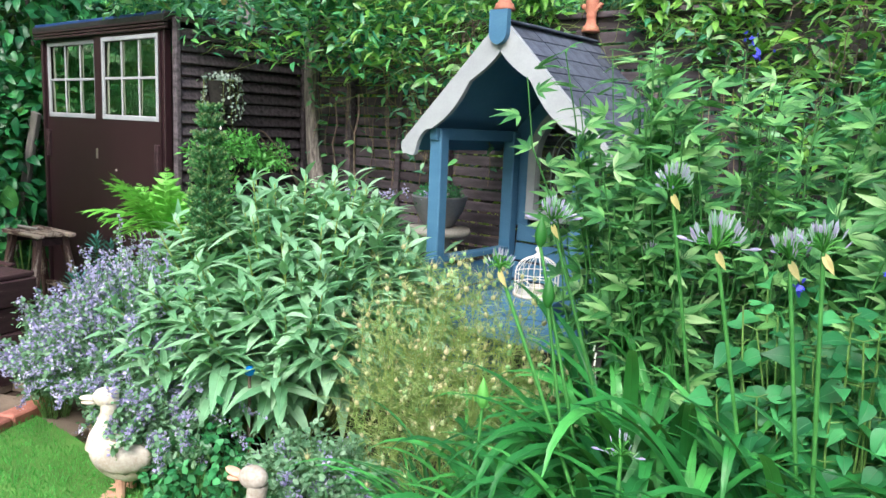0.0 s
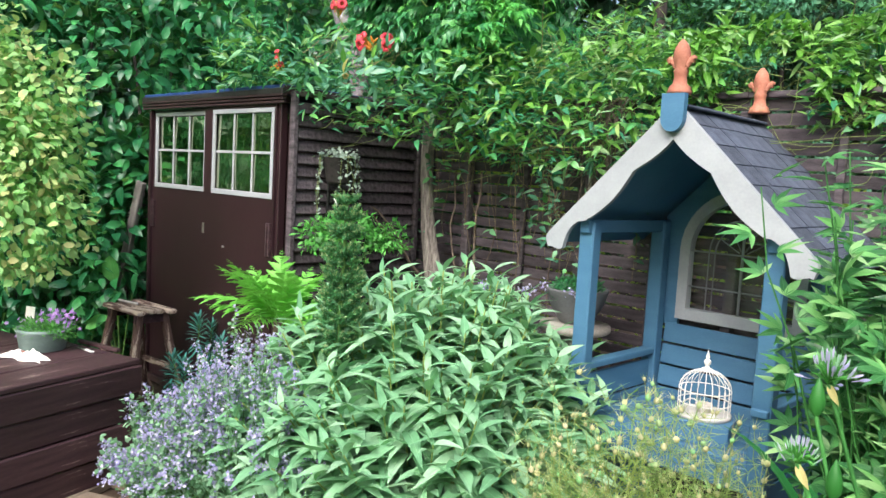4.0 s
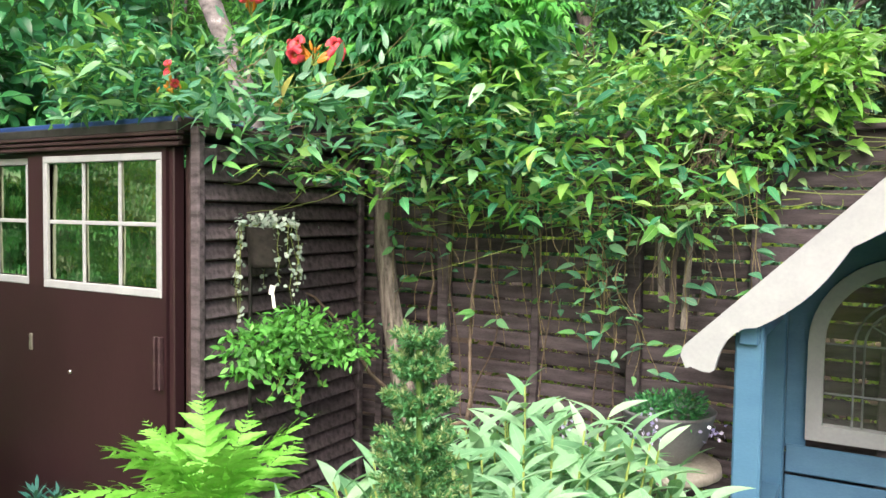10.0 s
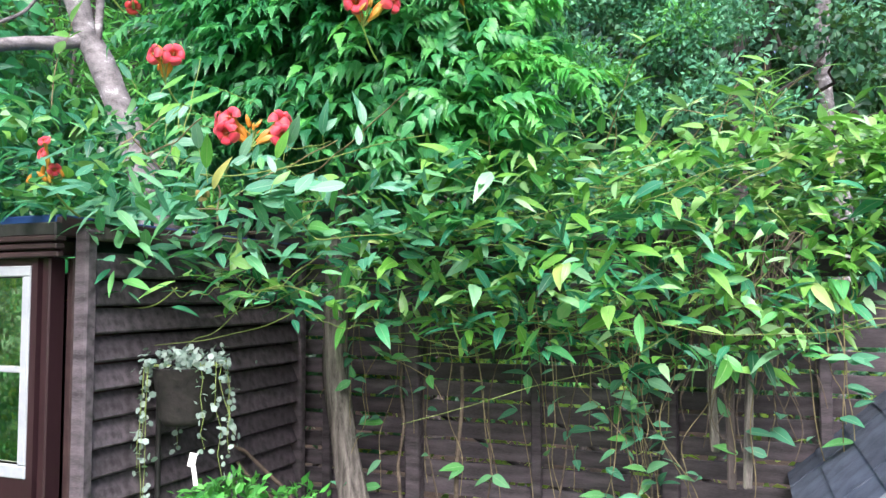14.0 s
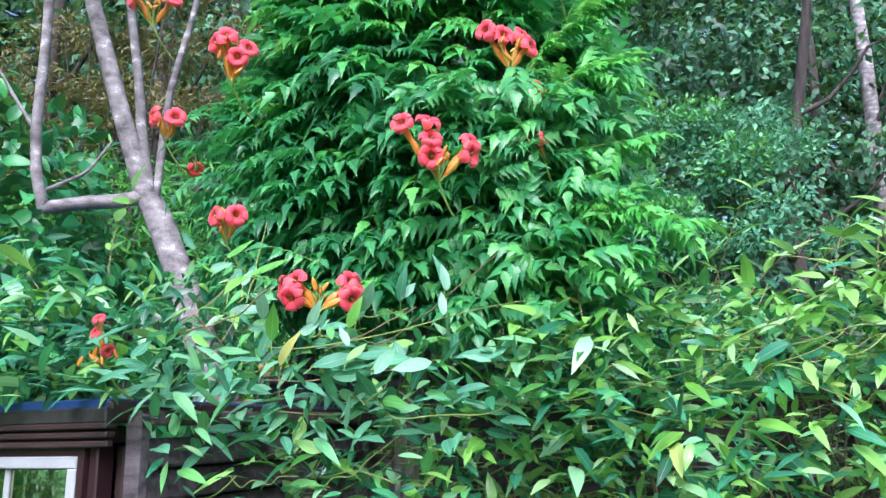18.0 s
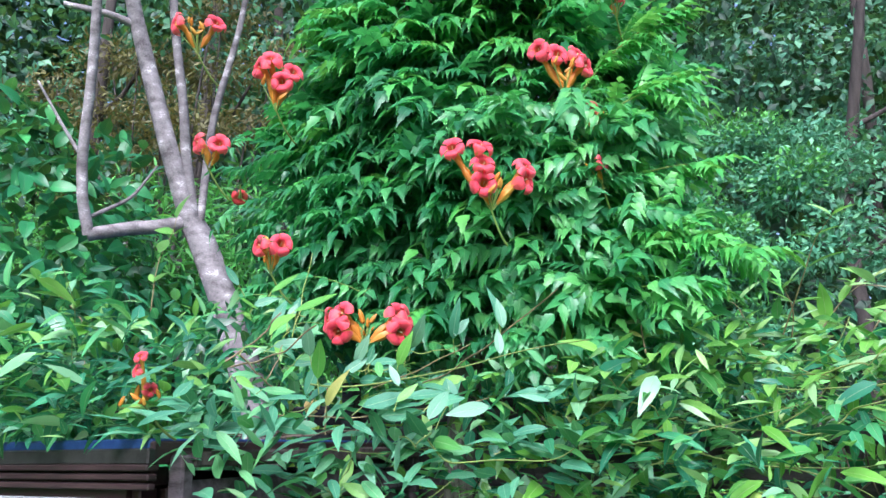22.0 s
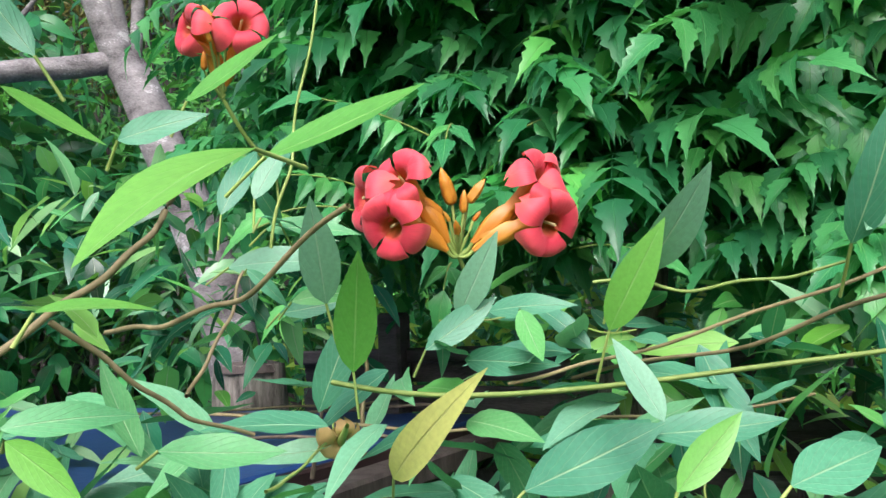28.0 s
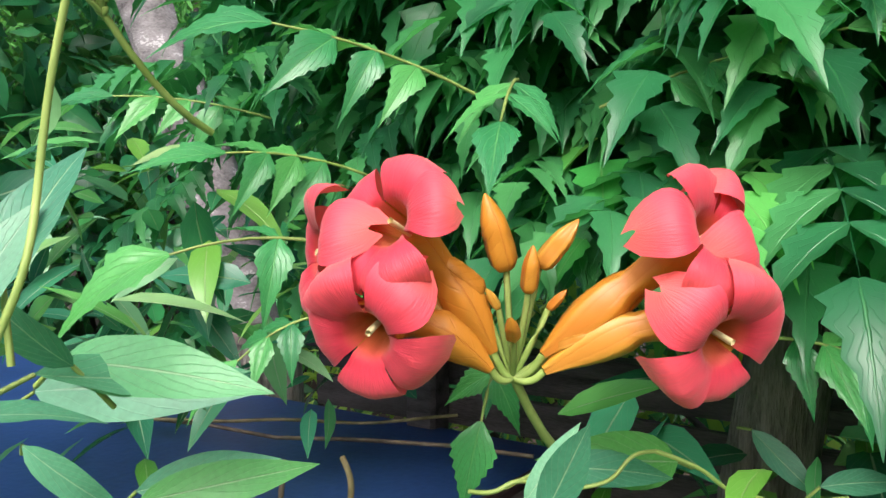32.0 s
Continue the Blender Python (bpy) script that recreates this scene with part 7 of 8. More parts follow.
# love-in-a-mist: thread-like foliage and straw-coloured seed heads
mist = thing("love_in_a_mist", -1.66, 2.02, 0, 0, "feathery love-in-a-mist gone to straw-coloured seed heads", "plant")
runs, lp, lw, sp = [], [], [], []
for k in range(120):
    a, q = rng.uniform(0, 2 * math.pi), math.sqrt(rng.uniform(0, 1))
    tip = np.array([0.08 + 0.47 * q * math.cos(a), 0.36 * q * math.sin(a), 1.1 - 0.4 * q * q - 0.34 * rng.uniform(0, 1) ** 2 + rng.normal(0, 0.05)])
    c = bend((tip[0] * 0.5 + rng.normal(0, 0.06), tip[1] * 0.5, 0), tip, -0.03, 7, 0.02, rng)
    twigs = [(c, 0.0016, 0.001)]
    for j in range(6):
        g = c[int(rng.integers(2, 6))]
        twigs.append((bend(g, g + np.array([rng.normal(0, 0.11), rng.normal(0, 0.1), rng.uniform(0.05, 0.2)]), -0.02, 5, 0.006, rng), 0.0012, 0.0008))
    runs += twigs
    for w, (path, _, _) in enumerate(twigs):
        for f in rng.uniform(0.35 if w == 0 else 0.1, 1.0, 34 if w == 0 else 20):
            x = f * (len(path) - 1)
            i = min(int(x), len(path) - 2)
            lp.append(path[i] + (path[i + 1] - path[i]) * (x - i))
            lw.append(rng.normal(0, 1, 3) * (1, 1, 0.6))
        if w < 5:
            sp.append(path[-1])
cloud("threads", leaf_form(0.045, 2, 0, 0.15, 0.4, 1.0, base=0.5), np.array(lp), np.array(lw), rand_dirs(rng, len(lp)), rng.uniform(0.025, 0.055, len(lp)), L_FEATHER, mist, "thread-like pale foliage", "stuff")
tubes("stem_mass", runs, M_STEMY, mist, 4, "", "stuff")
# a seed head: a ribbed ball with a ruff of threads
_la, _lo = np.linspace(0.02, math.pi - 0.02, 5), np.linspace(0, 2 * math.pi, 8)
_bv = np.array([(0.42 * math.sin(a) * math.cos(b), 0.35 - 0.5 * math.cos(a), 0.42 * math.sin(a) * math.sin(b)) for a in _la for b in _lo])
_bf = np.array([(i * 8 + j, i * 8 + j + 1, i * 8 + j + 9, i * 8 + j + 8) for i in range(4) for j in range(7)])
_bu = np.array([(b / 6.3, a / 3.2) for a in _la for b in _lo])
HEAD = joined([((_bv, _bf, _bu), Matrix.Identity(4))] + [(leaf_form(0.05, 2, 0, 0.1, 0.4, 1), pose(0, 0, 0, 0, 45 * k, 0) @ pose(0, 0, 0, 38, 0, 0) @ Matrix.Scale(2.1, 4)) for k in range(8)])
sp = np.array(sp)
cloud("seed_heads", HEAD, sp, rand_dirs(rng, len(sp), (0.1, -0.2, 0.8), 0.3), rand_dirs(rng, len(sp), (0, -1, 0.2), 0.3), rng.uniform(0.013, 0.023, len(sp)), L_SEED, mist, "papery seed heads", "stuff")

# strap-leaved clumps
STRAP_CLUMPS = ((-1.0, 1.76, 90, 0.8, "clump of glossy arching strap leaves"), (-0.74, 1.84, 110, 0.98, "clump of glossy arching strap leaves"), (-0.36, 1.68, 180, 0.98, "clump of glossy arching strap leaves"), (-0.08, 1.72, 120, 0.96, "clump of glossy arching strap leaves"),
                (-0.88, 2.02, 44, 1.06, "clump of upright strap leaves"), (-1.2, 1.64, 150, 0.8, "clump of narrow dark strap leaves"), (-0.55, 1.98, 60, 1.02, "clump of upright strap leaves"), (-0.7, 1.58, 160, 0.88, "low clump of arching strap leaves"))
for k, (u, v, n, ln, lb) in enumerate(STRAP_CLUMPS):
    t = thing("agapanthus_leaves", u, v, 0, 0, lb, "plant", "agapanthus")
    fine = "narrow" in lb
    for j in range(4):
        m = n // 3
        az = rng.uniform(0, 2 * math.pi, m)
        w = np.stack([np.cos(az), np.sin(az), rng.uniform(2.2, 7.0, m) if not fine else rng.uniform(1.6, 4.5, m)], -1)
        pos = np.stack([rng.normal(0, 0.08, m), rng.normal(0, 0.07, m), np.full(m, 0.01)], -1)
        fm = strap_form(0.034 if not fine else 0.015, 18, (80, 175, 205, 150)[j], (3.6, 3.8, 4.4, 2.8)[j] if not fine else 2.0)
        # the strap's tip bends over
        cloud("straps", fm, pos, w, w * np.array([-1, -1, 0]) + np.array([0, 0, 0.9]), rng.uniform(0.72, 1.15, m) * ln, L_STRAP, t, "", "stuff")

P_BUD2 = leafy("agapanthus_bud_tip", [(0.0, (0.3, 0.42, 0.09)), (0.25, (0.42, 0.48, 0.22)), (0.45, (0.42, 0.38, 0.63)), (1.0, (0.58, 0.55, 0.77))], 0.5, 0.3, (0.4, 0.45, 0.5), 0.08, 0.3, glow=(0.5, 0.55, 0.5))
L_BRACT = leafy("papery_yellow_bract", [(0.0, (0.5, 0.47, 0.16)), (1.0, (0.66, 0.56, 0.26))], 0.6, 0.3, (0.5, 0.5, 0.2), 0.05, 0.2, lush_=False)
# agapanthus flower stems
BUDLET = leaf_form(0.14, 4, 0.4, 0.0, 0.75, 0.6, base=0.2)
BUD3 = joined([(BUDLET, pose(0, 0, 0, 0, 120 * k, 0)) for k in range(3)])
OPEN = joined([(leaf_form(0.2, 4, 0.2, 0.5, 0.6, 0.7), pose(0, 0.4, 0, 0, 60 * k, 0) @ pose(0, 0, 0, 28, 0, 0) @ Matrix.Scale(0.62, 4)) for k in range(6)] + [(BUD3, Matrix.Scale(0.5, 4))])


def agapanthus(foot, head, buds, opened, size, label, closed=False):
    t = thing("agapanthus_flower", foot[0], foot[1], 0, 0, label, "flower", "agapanthus flowers")
    top = np.array(head) - np.array([foot[0], foot[1], 0])
    tubes("stalk", [(bend((0, 0, 0), top, -0.015, 9), 0.006, 0.0045)], M_STALK, t, 8, "smooth green stalk")
    if closed:
        lathe("bud", [(0.006, 0), (0.014, 0.012), (0.017, 0.03), (0.012, 0.055), (0.004, 0.075), (0, 0.085)], L_LIME, t, 12, tuple(top), "closed green bud")
        return
    r = np.random.default_rng(int(abs(head[0]) * 1000))
    d = rand_dirs(r, buds + opened, (0, 0, 0.75), 0.6)
    d[:, 2] = np.abs(d[:, 2]) + 0.15
    tubes("pedicel_mass", [(bend(top, top + q * size * 0.58, -0.006, 4), 0.0021, 0.0018) for q in d], L_LIME, t, 4, "", "stuff")
    cloud("bud_mass", BUD3, top + d[:buds] * size * 0.54, d[:buds] * np.array([0.6, 0.6, 1]) + np.array([0, 0, 0.5]), rand_dirs(r, buds), size * r.uniform(0.3, 0.48, buds), P_BUD2, t, "lilac and green buds", "stuff")
    if opened:
        e = d[buds:] * np.array([1.2, 1.2, 0.5])
        cloud("flower_mass", OPEN, top + e * size * 0.5, e, rand_dirs(r, opened), size * r.uniform(0.4, 0.52, opened), P_LILAC, t, "open pale lilac flowers", "stuff")
    for s in (1,) if buds > 38 else ():
        leaf_at(t, tuple(top), (s * 0.5, -0.3, -0.8), (0, -1, 0.2), 0.048, 0, "bract", [fast_mesh("bract", *leaf_form(0.35, 5, 0.3, 0.3, 0.4, 1.0), L_BRACT)])


for foot, head, b, o, s, lb in (
        ((-0.58, 1.94), (-0.743, 1.760, 1.372), 64, 5, 0.075, "agapanthus head half open, pale lilac"), ((-0.38, 1.80), (-0.591, 1.670, 1.262), 80, 3, 0.085, "large agapanthus head of lilac buds"),
        ((-0.68, 1.86), (-1.075, 1.765, 1.262), 50, 8, 0.075, "agapanthus head with open lilac flowers"), ((-0.56, 1.58), (-1.02, 1.45, 1.18), 50, 0, 0.05, "agapanthus head of green-yellow buds"),
        ((-0.62, 2.1), (-0.885, 2.00, 1.165), 22, 0, 0.05, "small agapanthus head of tight buds"), ((-0.28, 1.7), (-0.432, 1.65, 1.265), 60, 2, 0.065, "agapanthus head of lilac buds"),
        ((-0.29, 1.68), (-0.359, 1.60, 1.295), 60, 1, 0.065, "agapanthus head of lilac and green buds"), ((-0.62, 1.35), (-0.66, 1.42, 0.835), 16, 3, 0.055, "opening agapanthus bud near the ground"), ((-0.05, 1.5), (-0.08, 1.58, 1.10), 26, 4, 0.06, "agapanthus head with open lilac flowers")):
    agapanthus(foot, head, int(b * 0.8), o, s, lb)
agapanthus((-0.75, 1.72), (-1.08, 1.72, 1.20), 0, 0, 0.05, "unopened agapanthus bud on a green stalk", True)
agapanthus((-0.8, 1.66), (-1.02, 1.68, 1.05), 0, 0, 0.05, "unopened agapanthus bud on a green stalk", True)
agapanthus((-1.1, 1.45), (-1.12, 1.55, 0.78), 0, 0, 0.05, "unopened agapanthus bud on a green stalk", True)

# tall shrub with palmate leaves
palm = thing("palmate_shrub", -0.80, 2.32, 0, 0, "tall green shrub with fingered leaves", "shrub")
finger = leaf_form(0.25, 6, 0.35, 0.16, 0.42, 1.3)
PALM = joined([(finger, pose(0, 0.28, 0, 3, 0, az) @ Matrix.Scale(s, 4)) for az, s in ((0, 0.75), (34, 0.68), (-34, 0.68), (72, 0.5), (-72, 0.5))] + [(leaf_form(0.02, 2, 0, 0, 0.3, 1), Matrix.Scale(0.3, 4))])
runs, lp, lw = [], [], []
for k in range(140):
    x, y = rng.uniform(-0.56, 1.05), rng.uniform(-0.25, 0.65)
    if k >= 92:
        x, y = rng.uniform(-0.46 if k < 130 else -0.6, 0.0), rng.uniform(-0.38, 0.12)
    h = rng.uniform(0.75, 1.0) * (1.36 + 0.34 * min(1, max(0, (x + 0.5) / 0.45))) + 0.1 * y
    if k < 8:
        h += 0.2
    if k >= 92:
        h = rng.uniform(1.2, 1.8) if k < 130 else rng.uniform(1.55, 1.75)
    c = bend((x * (0.55 if k < 130 else 0.2), y * 0.55, 0), (x * 1.05, y, h), 0, 9, 0.012, rng)
    runs.append((c, 0.006, 0.002))
    for f in np.linspace(0.25, 1.0, 24) if k < 130 else np.linspace(0.72, 1.0, 9):
        lp.append([np.interp(f, np.linspace(0, 1, 9), c[:, i]) for i in range(3)])
        az = rng.uniform(0, 2 * math.pi)
        lw.append((math.cos(az), math.sin(az) - 0.3, rng.uniform(0.0, 0.75)))
lp, lw = np.array(lp), np.array(lw)
cloud("leaves", PALM, lp, lw, rand_dirs(rng, len(lp), (0.2, -0.75, 1.3), 0.45), rng.uniform(0.075, 0.145, len(lp)), L_PALM, palm, "fingered green leaves", "stuff")
tubes("stem_mass", runs, M_STALK, palm, 5, "", "stuff")
dark = thing("dark_leaf_shrub", 0.35, 2.75, 0, 0, "dense dark green shrub in the corner of the border", "shrub")
leaf_mass(dark, [(0, 0.2, 0.7, 0.7, 0.5, 0.7), (-0.5, 0.3, 1.2, 0.6, 0.4, 0.5), (0.6, 0, 1.2, 0.7, 0.5, 0.6), (0.1, 0.2, 1.6, 0.7, 0.4, 0.4), (-0.9, 0.45, 0.7, 0.5, 0.3, 0.6), (-0.55, 0.5, 1.65, 0.5, 0.22, 0.4), (-0.1, 0.5, 1.95, 0.6, 0.22, 0.3), (0.6, 0.4, 1.95, 0.6, 0.3, 0.35)], 5600, OVATE, 0.085, L_HEDGE, rng, np.zeros(3), "glossy dark leaves", 0.5)

# heart-leaved plant with deep blue flowers
heart = thing("heart_leaf_salvia", -0.32, 1.98, 0, 0, "leafy plant with heart-shaped green leaves and deep blue flowers", "plant")
runs, lp, lw = [], [], []
for k in range(70):
    x, y = rng.uniform(-0.32, 0.75), rng.uniform(-0.2, 0.3)
    h = rng.uniform(0.75, 1.14)
    if k >= 40:
        x, y, h = rng.uniform(-0.28, 0.4), rng.uniform(-0.16, 0.0), rng.uniform(0.8, 1.12)
    c = bend((x * 0.6, y * 0.6, 0), (x, y, h), 0, 7, 0.01, rng)
    runs.append((c, 0.005, 0.0025))
    for f in np.linspace(0.35, 1, 8):
        g = np.array([np.interp(f, np.linspace(0, 1, 7), c[:, i]) for i in range(3)])
        az = rng.uniform(0, 6.28)
        for r_ in (0, math.pi):
            side = np.array([math.cos(az + r_), math.sin(az + r_) - 0.3, 0.0])
            runs.append((bend(g, g + side * 0.035 + np.array([0, 0, 0.01]), 0, 3), 0.0018, 0.0012))
            lp.append(g + side * 0.035)
            lw.append(side + np.array([0, 0, rng.uniform(-1.3, 0.1) if f < 0.95 else 0.3]))
lp, lw = np.array(lp), np.array(lw)
cloud("leaves", HEART, lp, lw, rand_dirs(rng, len(lp), (0.15, -0.6, 1.1), 0.5), rng.uniform(0.045, 0.085, len(lp)), L_HEART, heart, "heart-shaped veined leaves", "stuff")
tubes("stem_mass", runs, M_STEM, heart, 5, "", "stuff")
fp = np.concatenate([np.array(q) + rng.normal(0, 0.012, (7, 3)) for q in ((-0.15, -0.05, 1.16), (0.33, -0.18, 0.98), (-0.6, 0.75, 1.86), (-0.55, 0.72, 1.80), (0.02, 0.1, 1.2))])
cloud("blossom", OVATE, fp, rand_dirs(rng, len(fp), (0, -0.5, 0.1)), rand_dirs(rng, len(fp)), 0.022, P_BLUE, heart, "deep blue flowers", "stuff")


# ---- ornaments and small things ----
def goose(u, v, rz, s, label, beak_up=False, open_beak=False):
    """A stone goose: one body with neck and head, wings, feet and beak as parts."""
    t = thing("goose_statue", u, v, 0, rz, label, "statue", "garden geese")
    bm = bmesh.new()
    bmesh.ops.create_uvsphere(bm, u_segments=28, v_segments=18, radius=1.0)
    for q in bm.verts:
        x, y, z = q.co
        q.co = Vector((x * 0.145 * (1 - 0.12 * (x < 0) * abs(x)), y * 0.098, 0.175 + z * 0.105 + 0.035 * max(0, -x) ** 2 + 0.02 * x))
    prof = [((0.085, 0.0, 0.20), 0.075), ((0.09, 0, 0.25), 0.056), ((0.076, 0, 0.30), 0.041), ((0.064, 0, 0.345), 0.033), ((0.06, 0, 0.385), 0.036)]
    rings = []
    for (x, y, z), r in prof:
        rings.append([bm.verts.new((x + r * math.cos(a), y + r * 0.95 * math.sin(a), z)) for a in np.linspace(0, 2 * math.pi, 16, endpoint=False)])
    for a, b in zip(rings[:-1], rings[1:]):
        for k in range(16):
            bm.faces.new((a[k], a[(k + 1) % 16], b[(k + 1) % 16], b[k]))
    head = bmesh.ops.create_uvsphere(bm, u_segments=18, v_segments=12, radius=1.0)["verts"]
    for q in head:
        q.co = Vector((0.076 + q.co.x * 0.052, q.co.y * 0.038, 0.405 + q.co.z * 0.04))
    bmesh.ops.scale(bm, vec=(s, s, s), verts=bm.verts)
    part("body", bm, M_GOOSE, t, "", True)
    tilt = 18 if beak_up else 0
    for dz, ang, ln in ((0.0, tilt, 0.06), (-0.016, -8 if open_beak else tilt, 0.05)):
        bm = bmesh.new()
        bmesh.ops.create_uvsphere(bm, u_segments=14, v_segments=8, radius=1.0)
        for q in bm.verts:
            q.co = Vector((q.co.x * ln * 0.7, q.co.y * 0.021 * (1 + 0.2 * q.co.x), q.co.z * 0.011))
        bmesh.ops.rotate(bm, cent=(0, 0, 0), matrix=Matrix.Rotation(radians(-ang), 3, "Y"), verts=bm.verts)
        bmesh.ops.translate(bm, vec=(0.142, 0, 0.396 + dz + 0.012 * (tilt > 0)), verts=bm.verts)
        bmesh.ops.scale(bm, vec=(s, s, s), verts=bm.verts)
        part("beak", bm, M_BEAK if open_beak else M_GOOSE, t, "faded beak", True)
    for side in (-1, 1):
        bm = bmesh.new()
        bmesh.ops.create_uvsphere(bm, u_segments=18, v_segments=10, radius=1.0)
        for q in bm.verts:
            x, y, z = q.co
            q.co = Vector((-0.03 + x * 0.115, side * 0.078 + y * 0.03, 0.19 + z * 0.062 + 0.006 * math.sin(x * 16) - 0.02 * x))
        bmesh.ops.scale(bm, vec=(s, s, s), verts=bm.verts)
        part("wing", bm, M_GOOSE, t, "ribbed folded wing", True)
        bm = bmesh.new()
        o = [(0.0, 0), (0.09, 0.045), (0.075, 0.015), (0.105, 0.0), (0.075, -0.015), (0.09, -0.045)]
        lo = [bm.verts.new((x - 0.01, side * 0.045 + y, 0.0)) for x, y in o]
        hi = [bm.verts.new((x - 0.01, side * 0.045 + y * 0.9, 0.03 - 0.12 * x)) for x, y in o]
        bm.faces.new(hi)
        for k in range(6):
            bm.faces.new((lo[k], lo[(k + 1) % 6], hi[(k + 1) % 6], hi[k]))
        leg = bmesh.ops.create_cone(bm, segments=10, radius1=0.017, radius2=0.022, depth=0.09)["verts"]
        bmesh.ops.translate(bm, vec=(0.0, side * 0.045, 0.06), verts=leg)
        bmesh.ops.scale(bm, vec=(s, s, s), verts=bm.verts)
        bmesh.ops.recalc_face_normals(bm, faces=bm.faces)
        part("foot", bm, M_BEAK, t, "faded pink webbed foot")
    return t


goose(-2.745, 1.41, 215, 1.0, "cream stone goose ornament with faded feet on the lawn")
goose(-1.80, 1.40, 200, 0.96, "white goose ornament with open orange beak", True, True)

# birdcage on the arbour seat, raised on a block
cage_block = thing("wooden_box", -1.93, 3.06, 0.632, 12, "small blue painted box on the arbour seat", "box")
block("body", (0.26, 0.24, 0.09), M_BLUE, cage_block, (0, 0, 0.046))
cage = thing("birdcage", -1.93, 3.06, 0.724, 0, "white wire birdcage with a domed top and turned finial", "birdcage")
CRAD = 0.105
lathe("base", [(0, 0), (CRAD + 0.008, 0), (CRAD + 0.008, 0.014), (CRAD - 0.004, 0.016), (0, 0.016)], M_WIRE, cage, 24)
for k in range(22):
    a = 2 * math.pi * k / 22
    ca, sa = math.cos(a), math.sin(a)
    pts = [(CRAD * ca, CRAD * sa, 0.012), (CRAD * ca, CRAD * sa, 0.11)] + [(CRAD * math.cos(t) * ca, CRAD * math.cos(t) * sa, 0.11 + 0.085 * math.sin(t)) for t in np.linspace(0.15, 1.42, 8)]
    tubes("bar", [(np.array(pts), 0.0017, 0.0017)], M_WIRE, cage, 4)
for z in (0.06, 0.112):
    a = np.linspace(0, 2 * math.pi, 33)
    tubes("hoop", [(np.stack([CRAD * np.cos(a), CRAD * np.sin(a), np.full(33, z)], -1), 0.0024, 0.0024)], M_WIRE, cage, 5)
lathe("finial", [(0.026, 0.19), (0.024, 0.198), (0.01, 0.206), (0.008, 0.214), (0.016, 0.224), (0.012, 0.236), (0.006, 0.24), (0.009, 0.25), (0.004, 0.264), (0, 0.285)], M_WIRE, cage, 14, label="white turned finial")
a = np.linspace(0, math.pi, 12)
tubes("door_arch", [(np.stack([0.045 * np.cos(a), np.full(12, -CRAD - 0.003), 0.03 + 0.06 * np.sin(a)], -1), 0.003, 0.003)], M_WIRE, cage, 5)
lathe("candle_cup", [(0, 0.016), (0.03, 0.016), (0.036, 0.05), (0.034, 0.052), (0.026, 0.022), (0, 0.02)], M_STONE, cage, 16)

# grey bowl of succulents on a stone slab
pedestal = thing("stone_pedestal", -2.76, 3.30, 0, 0, "pale round stone slab on a post", "pedestal")
lathe("slab", [(0, 0.905), (0.17, 0.905), (0.185, 0.915), (0.18, 0.945), (0, 0.948)], M_STONE, pedestal, 28)
lathe("column", [(0.09, 0.0), (0.075, 0.05), (0.06, 0.4), (0.07, 0.9)], M_STONE, pedestal, 18)
bowl = thing("grey_bowl", -2.76, 3.30, 0.95, 0, "dark grey tapered bowl planted with small green succulents", "plant pot")
lathe("pot", [(0, 0), (0.07, 0), (0.085, 0.008), (0.135, 0.09), (0.158, 0.165), (0.163, 0.178), (0.155, 0.178), (0.145, 0.155), (0, 0.15)], M_GREYPOT, bowl, 32)
rng = np.random.default_rng(71)
leaf_mass(bowl, [(0, 0, 0.16, 0.135, 0.135, 0.075), (0.05, 0.02, 0.19, 0.07, 0.07, 0.05), (-0.05, -0.03, 0.185, 0.07, 0.07, 0.04)], 1500, leaf_form(0.4, 2, 0.2, 0.1, 0.5, 0.7), 0.022, L_HEDGE, rng, np.zeros(3), "small green succulent rosettes", 0.6, 0.3, "planting")

# wall pot with silver trailing plant, and a leafy basket below
wallpot = thing("wall_pot", -4.175, 2.83, 1.58, 0, "dark fibre wall pot with trailing silver leaves", "plant pot")
lathe("pot", [(0, 0), (0.065, 0), (0.075, 0.02), (0.095, 0.15), (0.1, 0.155), (0.092, 0.155), (0.085, 0.13), (0, 0.125)], M_DARKPOT, wallpot, 20)
tubes("bracket", [(bend((-0.1, 0, 0.2), (-0.1, 0, -0.65), 0, 6), 0.008, 0.008)], M_BLACK, wallpot, 6, "dark metal bracket rod")
lp = []
lp.append(np.stack([rng.normal(0, 0.05, 150), rng.normal(0, 0.05, 150), rng.uniform(0.14, 0.205, 150)], -1))
runs = []
for a, ln in ((-2.2, 0.26), (-1.9, 0.33), (-2.6, 0.22), (-0.6, 0.2), (-0.2, 0.28), (0.2, 0.18), (1.2, 0.2), (2.4, 0.24), (-2.0, 0.38), (0.0, 0.22)):
    o = np.array([0.1 * math.cos(a), 0.1 * math.sin(a), 0.15])
    c = np.concatenate([bend((o[0] * 0.5, o[1] * 0.5, 0.16), o * np.array([1.12, 1.12, 1.08]), 0, 3), bend(o * 1.15, o * np.array([1.2, 1.2, 0]) + np.array([0.02 * math.cos(a), 0, 0.15 - ln]), 0, 6, 0.006, rng)])
    runs.append((c, 0.0014, 0.001))
    for q in c[2:]:
        lp.append(q + rng.normal(0, 0.010, (3, 3)))
lp = np.concatenate(lp)
